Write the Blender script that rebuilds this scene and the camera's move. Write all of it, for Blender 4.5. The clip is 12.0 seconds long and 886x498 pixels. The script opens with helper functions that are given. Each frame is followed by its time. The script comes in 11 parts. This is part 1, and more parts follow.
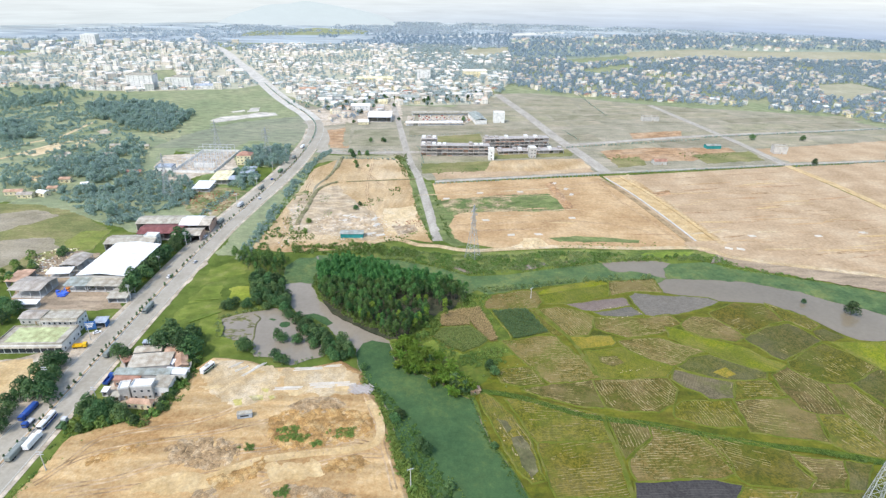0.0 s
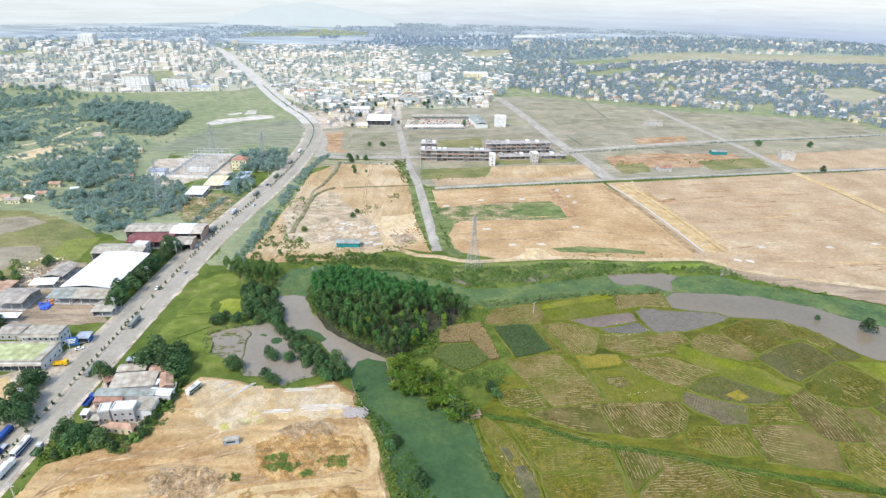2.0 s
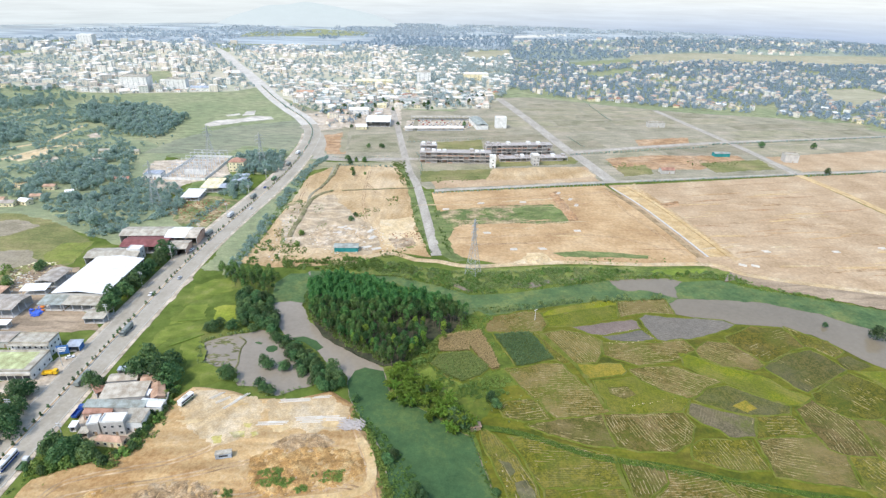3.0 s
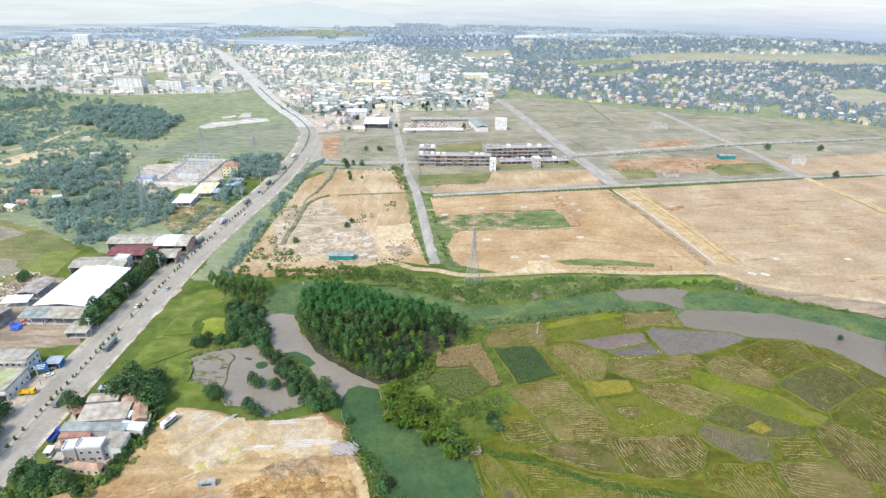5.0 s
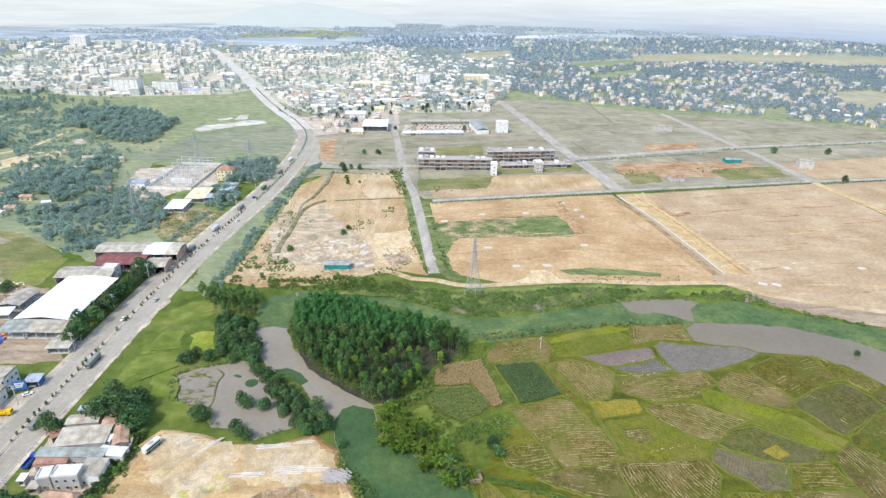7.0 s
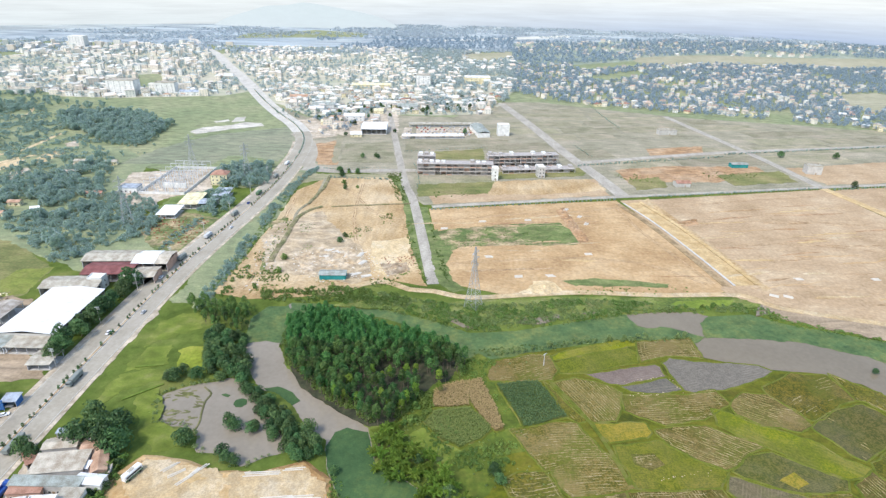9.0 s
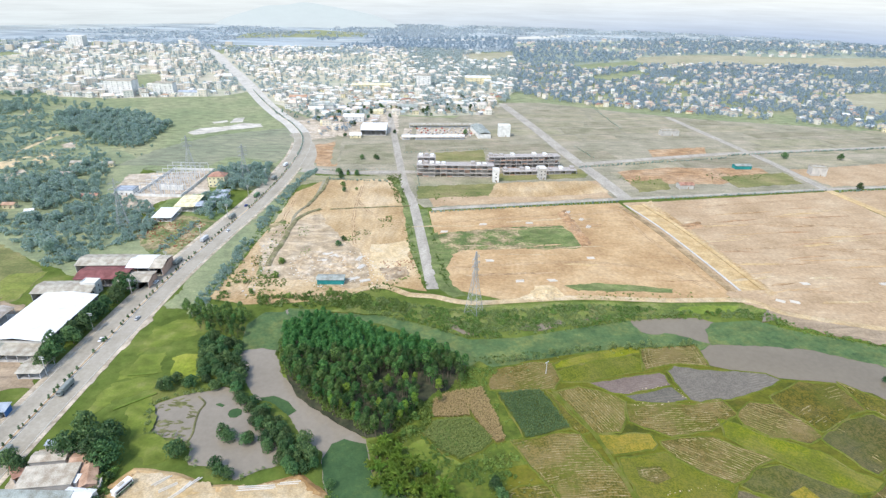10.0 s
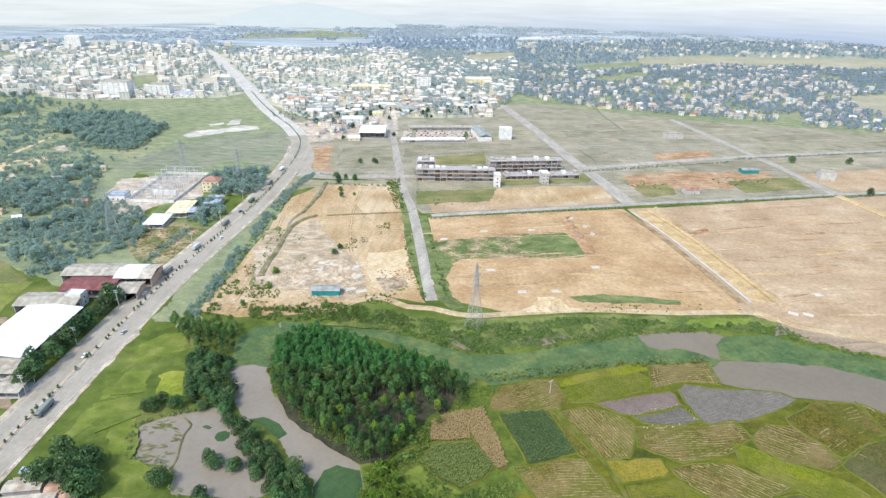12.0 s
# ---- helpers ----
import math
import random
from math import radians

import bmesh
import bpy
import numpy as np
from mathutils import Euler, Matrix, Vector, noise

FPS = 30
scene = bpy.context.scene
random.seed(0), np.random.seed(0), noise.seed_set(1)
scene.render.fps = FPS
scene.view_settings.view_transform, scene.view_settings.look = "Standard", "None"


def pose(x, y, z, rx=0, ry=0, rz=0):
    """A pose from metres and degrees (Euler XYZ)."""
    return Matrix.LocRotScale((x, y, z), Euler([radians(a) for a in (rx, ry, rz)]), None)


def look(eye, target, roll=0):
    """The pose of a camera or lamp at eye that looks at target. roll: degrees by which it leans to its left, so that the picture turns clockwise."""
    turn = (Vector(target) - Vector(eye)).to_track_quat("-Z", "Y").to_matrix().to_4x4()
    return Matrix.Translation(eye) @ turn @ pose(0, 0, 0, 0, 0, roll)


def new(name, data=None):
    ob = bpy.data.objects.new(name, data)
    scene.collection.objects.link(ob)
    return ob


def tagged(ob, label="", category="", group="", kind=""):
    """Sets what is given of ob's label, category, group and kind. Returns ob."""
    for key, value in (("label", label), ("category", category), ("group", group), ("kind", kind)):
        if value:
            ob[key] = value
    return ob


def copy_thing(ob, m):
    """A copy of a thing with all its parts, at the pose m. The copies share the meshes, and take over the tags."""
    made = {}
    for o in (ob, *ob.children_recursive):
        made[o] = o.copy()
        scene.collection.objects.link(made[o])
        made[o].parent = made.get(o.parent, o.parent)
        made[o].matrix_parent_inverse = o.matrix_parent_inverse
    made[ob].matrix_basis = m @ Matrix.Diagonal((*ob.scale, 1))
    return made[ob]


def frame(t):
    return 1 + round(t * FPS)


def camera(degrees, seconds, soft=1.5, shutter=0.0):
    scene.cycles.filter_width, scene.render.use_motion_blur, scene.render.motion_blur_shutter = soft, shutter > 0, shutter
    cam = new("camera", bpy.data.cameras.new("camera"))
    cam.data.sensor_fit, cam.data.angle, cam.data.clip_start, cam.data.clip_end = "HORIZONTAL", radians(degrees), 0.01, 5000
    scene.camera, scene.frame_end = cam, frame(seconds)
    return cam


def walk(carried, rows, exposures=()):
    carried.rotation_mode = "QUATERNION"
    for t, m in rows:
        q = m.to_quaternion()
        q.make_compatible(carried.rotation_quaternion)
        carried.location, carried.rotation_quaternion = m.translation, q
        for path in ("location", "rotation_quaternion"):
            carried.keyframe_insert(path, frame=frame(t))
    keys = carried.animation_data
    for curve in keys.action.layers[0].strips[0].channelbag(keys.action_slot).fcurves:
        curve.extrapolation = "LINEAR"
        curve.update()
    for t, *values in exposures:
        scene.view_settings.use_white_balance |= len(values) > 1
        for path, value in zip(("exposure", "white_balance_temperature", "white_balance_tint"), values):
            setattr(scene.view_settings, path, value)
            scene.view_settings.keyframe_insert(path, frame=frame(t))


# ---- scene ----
# ================= camera =================
cam = camera(76.0, 12.0, soft=1.35)
PATH = [
    (0, (-0.00, -0.00, 180.00), (-0.0, 361.8, 9.4), 1.00),
    (0.5, (0.09, 3.86, 180.04), (0.1, 365.7, 9.5), 1.04),
    (1, (0.16, 7.80, 180.11), (0.2, 369.7, 9.8), 1.11),
    (1.5, (0.19, 11.76, 180.16), (0.2, 373.8, 10.2), 1.20),
    (2, (0.24, 15.72, 180.21), (0.3, 377.8, 10.3), 1.28),
    (2.5, (0.37, 19.72, 180.18), (0.4, 381.9, 10.3), 1.31),
    (3, (0.59, 23.68, 180.06), (0.5, 385.8, 10.2), 1.30),
    (5, (1.74, 39.01, 179.37), (1.4, 401.1, 9.4), 1.19),
    (5.5, (1.96, 42.78, 179.19), (1.5, 404.9, 9.3), 1.17),
    (6, (2.10, 46.54, 179.06), (1.6, 408.6, 9.1), 1.16),
    (6.5, (2.25, 50.27, 178.96), (1.7, 412.4, 9.1), 1.18),
    (7, (2.40, 54.00, 178.83), (1.7, 416.2, 9.1), 1.21),
    (9, (2.90, 68.89, 178.61), (1.9, 431.2, 9.2), 1.33),
    (9.5, (3.04, 72.55, 178.53), (1.9, 434.8, 9.0), 1.32),
    (10, (3.17, 76.26, 178.43), (1.8, 438.5, 8.8), 1.30),
    (10.5, (3.34, 79.97, 178.39), (1.8, 442.2, 8.8), 1.30),
    (11, (3.50, 83.66, 178.37), (1.8, 446.0, 8.9), 1.28),
    (11.5, (3.63, 87.37, 178.33), (2.0, 449.6, 8.7), 1.29),
    (12, (3.69, 91.13, 178.30), (1.9, 453.4, 8.7), 1.33),
]
walk(cam, [(t, look(eye, target, roll)) for t, eye, target, roll in PATH])

# ================= light =================
SUN_EL, SUN_AZ = radians(54), radians(-140)      # azimuth from +y towards +x
world = bpy.data.worlds.new("hazy_sky")
scene.world = world
world.use_nodes = True
wn = world.node_tree
sky = wn.nodes.new("ShaderNodeTexSky")
sky.sky_type, sky.sun_disc = "NISHITA", False
sky.sun_elevation, sky.sun_rotation = SUN_EL, SUN_AZ
sky.air_density, sky.dust_density, sky.ozone_density = 1.4, 1.8, 2.4
wn.links.new(sky.outputs[0], wn.nodes["Background"].inputs[0])
wn.nodes["Background"].inputs[1].default_value = 0.2
sun = new("sun", bpy.data.lights.new("sun", "SUN"))
sun.data.energy, sun.data.angle, sun.data.color = 2.0, radians(9), (1.0, 0.962, 0.915)
sun.matrix_world = look((0, 0, 500), (-500 * math.cos(SUN_EL) * math.sin(SUN_AZ), -500 * math.cos(SUN_EL) * math.cos(SUN_AZ), 500 - 500 * math.sin(SUN_EL)))
scene.view_settings.exposure = 0.53


# ================= materials =================
def node(nt, kind, **inputs):
    n = nt.nodes.new(kind)
    for k, v in inputs.items():
        n.inputs[int(k[1:])].default_value = v
    return n


def surface(name, colours, scale=0.5, fine=6.0, rough=0.85, bump=0.3, stretch=(1, 1, 1), spec=0.3, metal=0.0, world_space=False, island=False, sheen=0.0, fine_amount=0.5):
    """Colours blended by a broad and a fine noise, with fine relief; sizes in metres."""
    m = bpy.data.materials.new(name)
    m.use_nodes = True
    nt = m.node_tree
    b = nt.nodes["Principled BSDF"]
    if world_space:
        co = nt.nodes.new("ShaderNodeNewGeometry").outputs["Position"]
    else:
        co = nt.nodes.new("ShaderNodeTexCoord").outputs["Object"]
    mp = nt.nodes.new("ShaderNodeMapping")
    mp.inputs["Scale"].default_value = stretch
    nt.links.new(co, mp.inputs["Vector"])
    broad, small = nt.nodes.new("ShaderNodeTexNoise"), nt.nodes.new("ShaderNodeTexNoise")
    for n, s, d in ((broad, scale, 5), (small, fine, 3)):
        n.inputs["Scale"].default_value, n.inputs["Detail"].default_value = s, d
        nt.links.new(mp.outputs[0], n.inputs["Vector"])
    mix = nt.nodes.new("ShaderNodeMath")
    mix.operation = "MULTIPLY_ADD"
    nt.links.new(small.outputs[0], mix.inputs[0])
    mix.inputs[1].default_value = fine_amount
    sub = nt.nodes.new("ShaderNodeMath")
    sub.operation = "SUBTRACT"
    nt.links.new(broad.outputs[0], sub.inputs[0])
    sub.inputs[1].default_value = fine_amount / 2
    nt.links.new(sub.outputs[0], mix.inputs[2])
    fac = mix.outputs[0]
    if island:
        g = nt.nodes.new("ShaderNodeNewGeometry")
        mi = nt.nodes.new("ShaderNodeMix")
        mi.inputs[0].default_value = 0.6
        nt.links.new(fac, mi.inputs[2])
        nt.links.new(g.outputs["Random Per Island"], mi.inputs[3])
        fac = mi.outputs[0]
    ramp = nt.nodes.new("ShaderNodeValToRGB")
    while len(ramp.color_ramp.elements) < len(colours):
        ramp.color_ramp.elements.new(0.5)
    for i, c in enumerate(colours):
        e = ramp.color_ramp.elements[i]
        lo, hi = (0.05, 0.95) if island else (0.3, 0.7)
        e.position = lo + (hi - lo) * i / (len(colours) - 1)
        e.color = (*c, 1)
    nt.links.new(fac, ramp.inputs[0])
    nt.links.new(ramp.outputs[0], b.inputs["Base Color"])
    b.inputs["Roughness"].default_value = rough
    b.inputs["Specular IOR Level"].default_value = spec
    b.inputs["Metallic"].default_value = metal
    # sheen whitens middle and far greenery in place of haze
    if sheen:
        b.inputs["Sheen Weight"].default_value, b.inputs["Sheen Roughness"].default_value = sheen, 0.7
    if bump:
        bu = nt.nodes.new("ShaderNodeBump")
        bu.inputs["Strength"].default_value, bu.inputs["Distance"].default_value = bump, 0.1
        nt.links.new(small.outputs[0], bu.inputs["Height"])
        nt.links.new(bu.outputs[0], b.inputs["Normal"])
    return m


def haze_gloss(m, ior=2.0, rough=0.65, tint=(0.7, 0.85, 1.0)):
    """More of the sky thrown back, tinted blue: gloss that stands in for haze."""
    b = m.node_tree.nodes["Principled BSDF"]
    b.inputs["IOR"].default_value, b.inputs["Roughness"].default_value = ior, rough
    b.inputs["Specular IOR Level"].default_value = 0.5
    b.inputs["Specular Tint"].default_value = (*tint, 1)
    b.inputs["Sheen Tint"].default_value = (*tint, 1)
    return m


def vary(m, amount=0.35):
    """Object to object difference in brightness of a material."""
    nt = m.node_tree
    b = nt.nodes["Principled BSDF"]
    src = b.inputs["Base Color"].links[0].from_socket
    info, hsv = nt.nodes.new("ShaderNodeObjectInfo"), nt.nodes.new("ShaderNodeHueSaturation")
    mr, hr = nt.nodes.new("ShaderNodeMapRange"), nt.nodes.new("ShaderNodeMapRange")
    mr.inputs[3].default_value, mr.inputs[4].default_value = 1 - amount, 1 + amount
    hr.inputs[3].default_value, hr.inputs[4].default_value = 0.5 - amount * 0.06, 0.5 + amount * 0.06
    nt.links.new(info.outputs["Random"], mr.inputs[0])
    wn_ = nt.nodes.new("ShaderNodeTexWhiteNoise")
    wn_.noise_dimensions = "1D"
    nt.links.new(info.outputs["Random"], wn_.inputs["W"])
    nt.links.new(wn_.outputs[0], hr.inputs[0])
    nt.links.new(mr.outputs[0], hsv.inputs["Value"])
    nt.links.new(hr.outputs[0], hsv.inputs["Hue"])
    nt.links.new(src, hsv.inputs["Color"])
    nt.links.new(hsv.outputs[0], b.inputs["Base Color"])
    return m


def thin_leaf(m, share=0.4):
    """Lets light through leaves, tinted as they are."""
    nt = m.node_tree
    b, out = nt.nodes["Principled BSDF"], nt.nodes["Material Output"]
    tr, mx = nt.nodes.new("ShaderNodeBsdfTranslucent"), nt.nodes.new("ShaderNodeMixShader")
    nt.links.new(b.inputs["Base Color"].links[0].from_socket, tr.inputs["Color"])
    mx.inputs[0].default_value = share
    nt.links.new(b.outputs[0], mx.inputs[1])
    nt.links.new(tr.outputs[0], mx.inputs[2])
    nt.links.new(mx.outputs[0], out.inputs["Surface"])
    return m


M = {}
def streaked(name, colours, scale, stretch, rough=0.9, dark=(0.5, 0.5, 0.5), bump=0.6, sheen=0.0, turn=0.0, gain=1.0, grain=0.7, grit=1.0, fine_amount=0.55):
    """Ground in three sizes of pattern: broad stains, streaks along one way (wheel tracks, scraping), and grain."""
    m = surface(name, colours, scale, 0.45, rough=rough, bump=bump, world_space=True, sheen=sheen, fine_amount=fine_amount)
    nt = m.node_tree
    b = nt.nodes["Principled BSDF"]
    base = b.inputs["Base Color"].links[0].from_socket
    geo_ = nt.nodes.new("ShaderNodeNewGeometry")
    mp = nt.nodes.new("ShaderNodeMapping")
    mp.inputs["Rotation"].default_value = (0, 0, radians(turn))
    mp.inputs["Scale"].default_value = stretch
    nt.links.new(geo_.outputs["Position"], mp.inputs["Vector"])
    n1, n2 = nt.nodes.new("ShaderNodeTexNoise"), nt.nodes.new("ShaderNodeTexNoise")
    n1.inputs["Scale"].default_value, n1.inputs["Detail"].default_value, n1.inputs["Distortion"].default_value = 0.16, 6, 0.6
    n2.inputs["Scale"].default_value, n2.inputs["Detail"].default_value, n2.inputs["Roughness"].default_value = grain, 6, 0.72
    nt.links.new(mp.outputs[0], n1.inputs["Vector"])
    nt.links.new(geo_.outputs["Position"], n2.inputs["Vector"])
    r1, r2 = nt.nodes.new("ShaderNodeMapRange"), nt.nodes.new("ShaderNodeMapRange")
    r1.inputs[1].default_value, r1.inputs[2].default_value, r1.inputs[3].default_value, r1.inputs[4].default_value = 0.35, 0.65, 1 - 0.3 * gain, 1 + 0.22 * gain
    r2.inputs[1].default_value, r2.inputs[2].default_value, r2.inputs[3].default_value, r2.inputs[4].default_value = 0.32, 0.68, 1 - 0.24 * grit, 1 + 0.2 * grit
    nt.links.new(n1.outputs[0], r1.inputs[0])
    nt.links.new(n2.outputs[0], r2.inputs[0])
    pr = nt.nodes.new("ShaderNodeMath")
    pr.operation = "MULTIPLY"
    nt.links.new(r1.outputs[0], pr.inputs[0])
    nt.links.new(r2.outputs[0], pr.inputs[1])
    hsv = nt.nodes.new("ShaderNodeHueSaturation")
    nt.links.new(pr.outputs[0], hsv.inputs["Value"])
    nt.links.new(base, hsv.inputs["Color"])
    nt.links.new(hsv.outputs[0], b.inputs["Base Color"])
    return m


M["grass"] = streaked("grass", [(0.068, 0.098, 0.018), (0.09, 0.126, 0.024), (0.118, 0.152, 0.032), (0.165, 0.18, 0.052)], 0.05, (1, 1, 1), gain=0.5, grain=1.0, grit=0.6, bump=0.1, fine_amount=0.2)
# ground of the far plain, its blue-grey standing in for haze
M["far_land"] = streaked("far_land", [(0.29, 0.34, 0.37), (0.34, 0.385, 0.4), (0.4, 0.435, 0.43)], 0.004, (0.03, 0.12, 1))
# one soil twice: this copy, for farther plots, is paled for haze
M["dirt"] = streaked("haze_paled_dirt", [(0.33, 0.215, 0.1), (0.41, 0.285, 0.145), (0.48, 0.355, 0.205), (0.53, 0.415, 0.27)], 0.022, (1, 0.25, 1), turn=-62, gain=0.45)
M["near_dirt"] = streaked("near_orange_dirt", [(0.31, 0.176, 0.068), (0.395, 0.248, 0.108), (0.455, 0.31, 0.148), (0.5, 0.36, 0.2)], 0.03, (0.16, 1, 1), turn=-14, gain=0.7, grain=1.0, grit=0.9)
M["churned_orange"] = streaked("churned_orange_earth", [(0.27, 0.15, 0.05), (0.37, 0.22, 0.08), (0.45, 0.31, 0.14)], 0.2, (1, 1, 1), grain=1.6, grit=1.7)
M["brown_spoil"] = streaked("brown_spoil", [(0.24, 0.155, 0.075), (0.33, 0.225, 0.12), (0.44, 0.33, 0.2)], 0.2, (1, 1, 1), grain=1.6, grit=1.7)
M["smooth_track"] = streaked("smooth_orange_track", [(0.44, 0.3, 0.135), (0.49, 0.35, 0.175), (0.53, 0.4, 0.22)], 0.08, (1, 1, 1), gain=0.4)
M["trodden"] = streaked("pale_trodden_earth", [(0.42, 0.295, 0.15), (0.47, 0.355, 0.205), (0.53, 0.43, 0.29)], 0.06, (1, 1, 1), gain=0.6, grain=1.3, grit=1.3)
M["plot_dirt"] = streaked("plot_dirt", [(0.34, 0.212, 0.1), (0.43, 0.286, 0.144), (0.51, 0.362, 0.203)], 0.03, (0.45, 1, 1), turn=-12, gain=0.28, grain=0.3, grit=0.8)
M["pale_dirt"] = streaked("pale_dirt", [(0.335, 0.233, 0.132), (0.415, 0.295, 0.177), (0.475, 0.36, 0.23)], 0.03, (0.4, 1, 1), turn=-12, gain=0.28, grain=0.4, grit=0.9)
M["asphalt"] = streaked("worn_asphalt", [(0.3, 0.265, 0.205), (0.345, 0.31, 0.245), (0.39, 0.35, 0.285)], 0.05, (1, 0.05, 1), bump=0.12, gain=0.22, grit=0.45)
M["estate_road"] = streaked("estate_road", [(0.315, 0.285, 0.232), (0.365, 0.33, 0.274), (0.41, 0.372, 0.312)], 0.05, (1, 0.3, 1), bump=0.2, gain=0.5)
M["paint"] = surface("road_paint", [(0.42, 0.41, 0.38), (0.55, 0.54, 0.5)], 1.0, 8.0, world_space=True)
M["concrete"] = surface("concrete", [(0.42, 0.40, 0.37), (0.56, 0.54, 0.50)], 0.3, 3.0)
M["weed"] = streaked("floating_weed", [(0.04, 0.082, 0.033), (0.051, 0.098, 0.038), (0.06, 0.108, 0.041), (0.085, 0.13, 0.044)], 0.03, (1, 0.8, 1), rough=0.8, bump=0.6, gain=0.35, grain=1.2, grit=0.7)
M["weed_pale"] = streaked("pale_floating_weed", [(0.06, 0.105, 0.042), (0.08, 0.13, 0.05), (0.105, 0.15, 0.055), (0.15, 0.178, 0.06)], 0.06, (0.6, 1, 1), rough=0.7, bump=0.8, gain=0.5)
M["leaf"] = thin_leaf(vary(surface("leaf", [(0.036, 0.085, 0.034), (0.072, 0.145, 0.05), (0.14, 0.22, 0.07)], 0.4, 2.0, island=True, rough=0.55, bump=0), 0.42), 0.35)
M["scrub_leaf"] = thin_leaf(vary(surface("scrub_leaf", [(0.085, 0.16, 0.036), (0.155, 0.25, 0.056), (0.27, 0.34, 0.085)], 0.12, 1.0, island=True, rough=0.6, bump=0, world_space=True), 0.3))
M["leaf_bright"] = thin_leaf(vary(surface("bamboo_leaf", [(0.1, 0.19, 0.026), (0.165, 0.27, 0.038), (0.28, 0.37, 0.06)], 0.4, 2.0, island=True, rough=0.6, bump=0), 0.25), 0.5)
M["bark"] = surface("bark", [(0.10, 0.075, 0.055), (0.2, 0.16, 0.12)], 2.0, 10.0, stretch=(1, 1, 0.2))
M["wall"] = surface("painted_wall", [(0.55, 0.52, 0.47), (0.7, 0.68, 0.63)], 0.2, 3.0)

for k in ("weed", "weed_pale", "grass", "far_land"):
    M[k].node_tree.nodes["Principled BSDF"].inputs["Specular IOR Level"].default_value = 0.1

# water: dark silt-laden, glossy
m = surface("silty_water", [(0.175, 0.142, 0.095), (0.215, 0.176, 0.12)], 0.02, 0.5, rough=0.07, bump=0.02, world_space=True, spec=0.28)
M["water"] = m


# ================= mesh helpers =================
def mesh_of(name, verts, faces, material, mats=None):
    me = bpy.data.meshes.new(name)
    me.from_pydata(verts, [], faces)
    for mm in (material if isinstance(material, (list, tuple)) else [material]):
        me.materials.append(mm)
    if mats is not None:
        me.polygons.foreach_set("material_index", mats)
    me.update()
    return me


def part(name, data, material, parent=None, label=""):
    """Links a bmesh or mesh as one object, under parent if given."""
    if isinstance(data, bmesh.types.BMesh):
        me = bpy.data.meshes.new(name)
        data.to_mesh(me)
        data.free()
        me.materials.append(material)
    else:
        me = data
    ob = new(name, me)
    ob.parent = parent
    return tagged(ob, label)


def box(bm, x0, y0, z0, x1, y1, z1, m=None):
    r = bmesh.ops.create_cube(bm, size=1)
    mat = Matrix.Translation(((x0 + x1) / 2, (y0 + y1) / 2, (z0 + z1) / 2)) @ Matrix.Diagonal((x1 - x0, y1 - y0, z1 - z0, 1))
    bmesh.ops.transform(bm, matrix=(m @ mat) if m else mat, verts=r["verts"])
    return r["verts"]


def inside(px, py, poly):
    c = np.zeros(px.shape, bool)
    n = len(poly)
    for i in range(n):
        (x0, y0), (x1, y1) = poly[i], poly[i - 1]
        if y0 == y1:
            continue
        c ^= ((y0 > py) != (y1 > py)) & (px < (x1 - x0) * (py - y0) / (y1 - y0) + x0)
    return c


def edge_distance(px, py, poly, closed=True):
    d = np.full(px.shape, 1e9)
    for i in range(0 if closed else 1, len(poly)):
        (x0, y0), (x1, y1) = poly[i - 1], poly[i]
        l2 = max((x1 - x0) ** 2 + (y1 - y0) ** 2, 1e-9)
        t = np.clip(((px - x0) * (x1 - x0) + (py - y0) * (y1 - y0)) / l2, 0, 1)
        d = np.minimum(d, np.hypot(px - x0 - t * (x1 - x0), py - y0 - t * (y1 - y0)))
    return d


def smooth_line(points, step):
    """A Catmull-Rom line through the points, cut into steps of about that length."""
    p = [np.array(q, float) for q in points]
    p = [2 * p[0] - p[1]] + p + [2 * p[-1] - p[-2]]
    out = []
    for i in range(1, len(p) - 2):
        n = max(1, int(np.linalg.norm(p[i + 1] - p[i]) / step))
        for k in range(n):
            t = k / n
            out.append(0.5 * (2 * p[i] + (p[i + 1] - p[i - 1]) * t + (2 * p[i - 1] - 5 * p[i] + 4 * p[i + 1] - p[i + 2]) * t * t + (3 * p[i] - p[i - 1] - 3 * p[i + 1] + p[i + 2]) * t ** 3))
    return out + [p[-2]]


def wavy(poly, step=4.0, amount=0.8, seed=0):
    """An outline with an uneven edge."""
    out = []
    for i in range(len(poly)):
        a, b = np.array(poly[i - 1], float), np.array(poly[i], float)
        n = max(1, int(np.linalg.norm(b - a) / step))
        for k in range(n):
            q = a + (b - a) * k / n
            v = noise.noise_vector((q[0] * 0.13, q[1] * 0.13, seed * 7.3)) + 0.5 * noise.noise_vector((q[0] * 0.45, q[1] * 0.45, seed * 3.1))
            out.append((q[0] + amount * v.x, q[1] + amount * v.y))
    return out


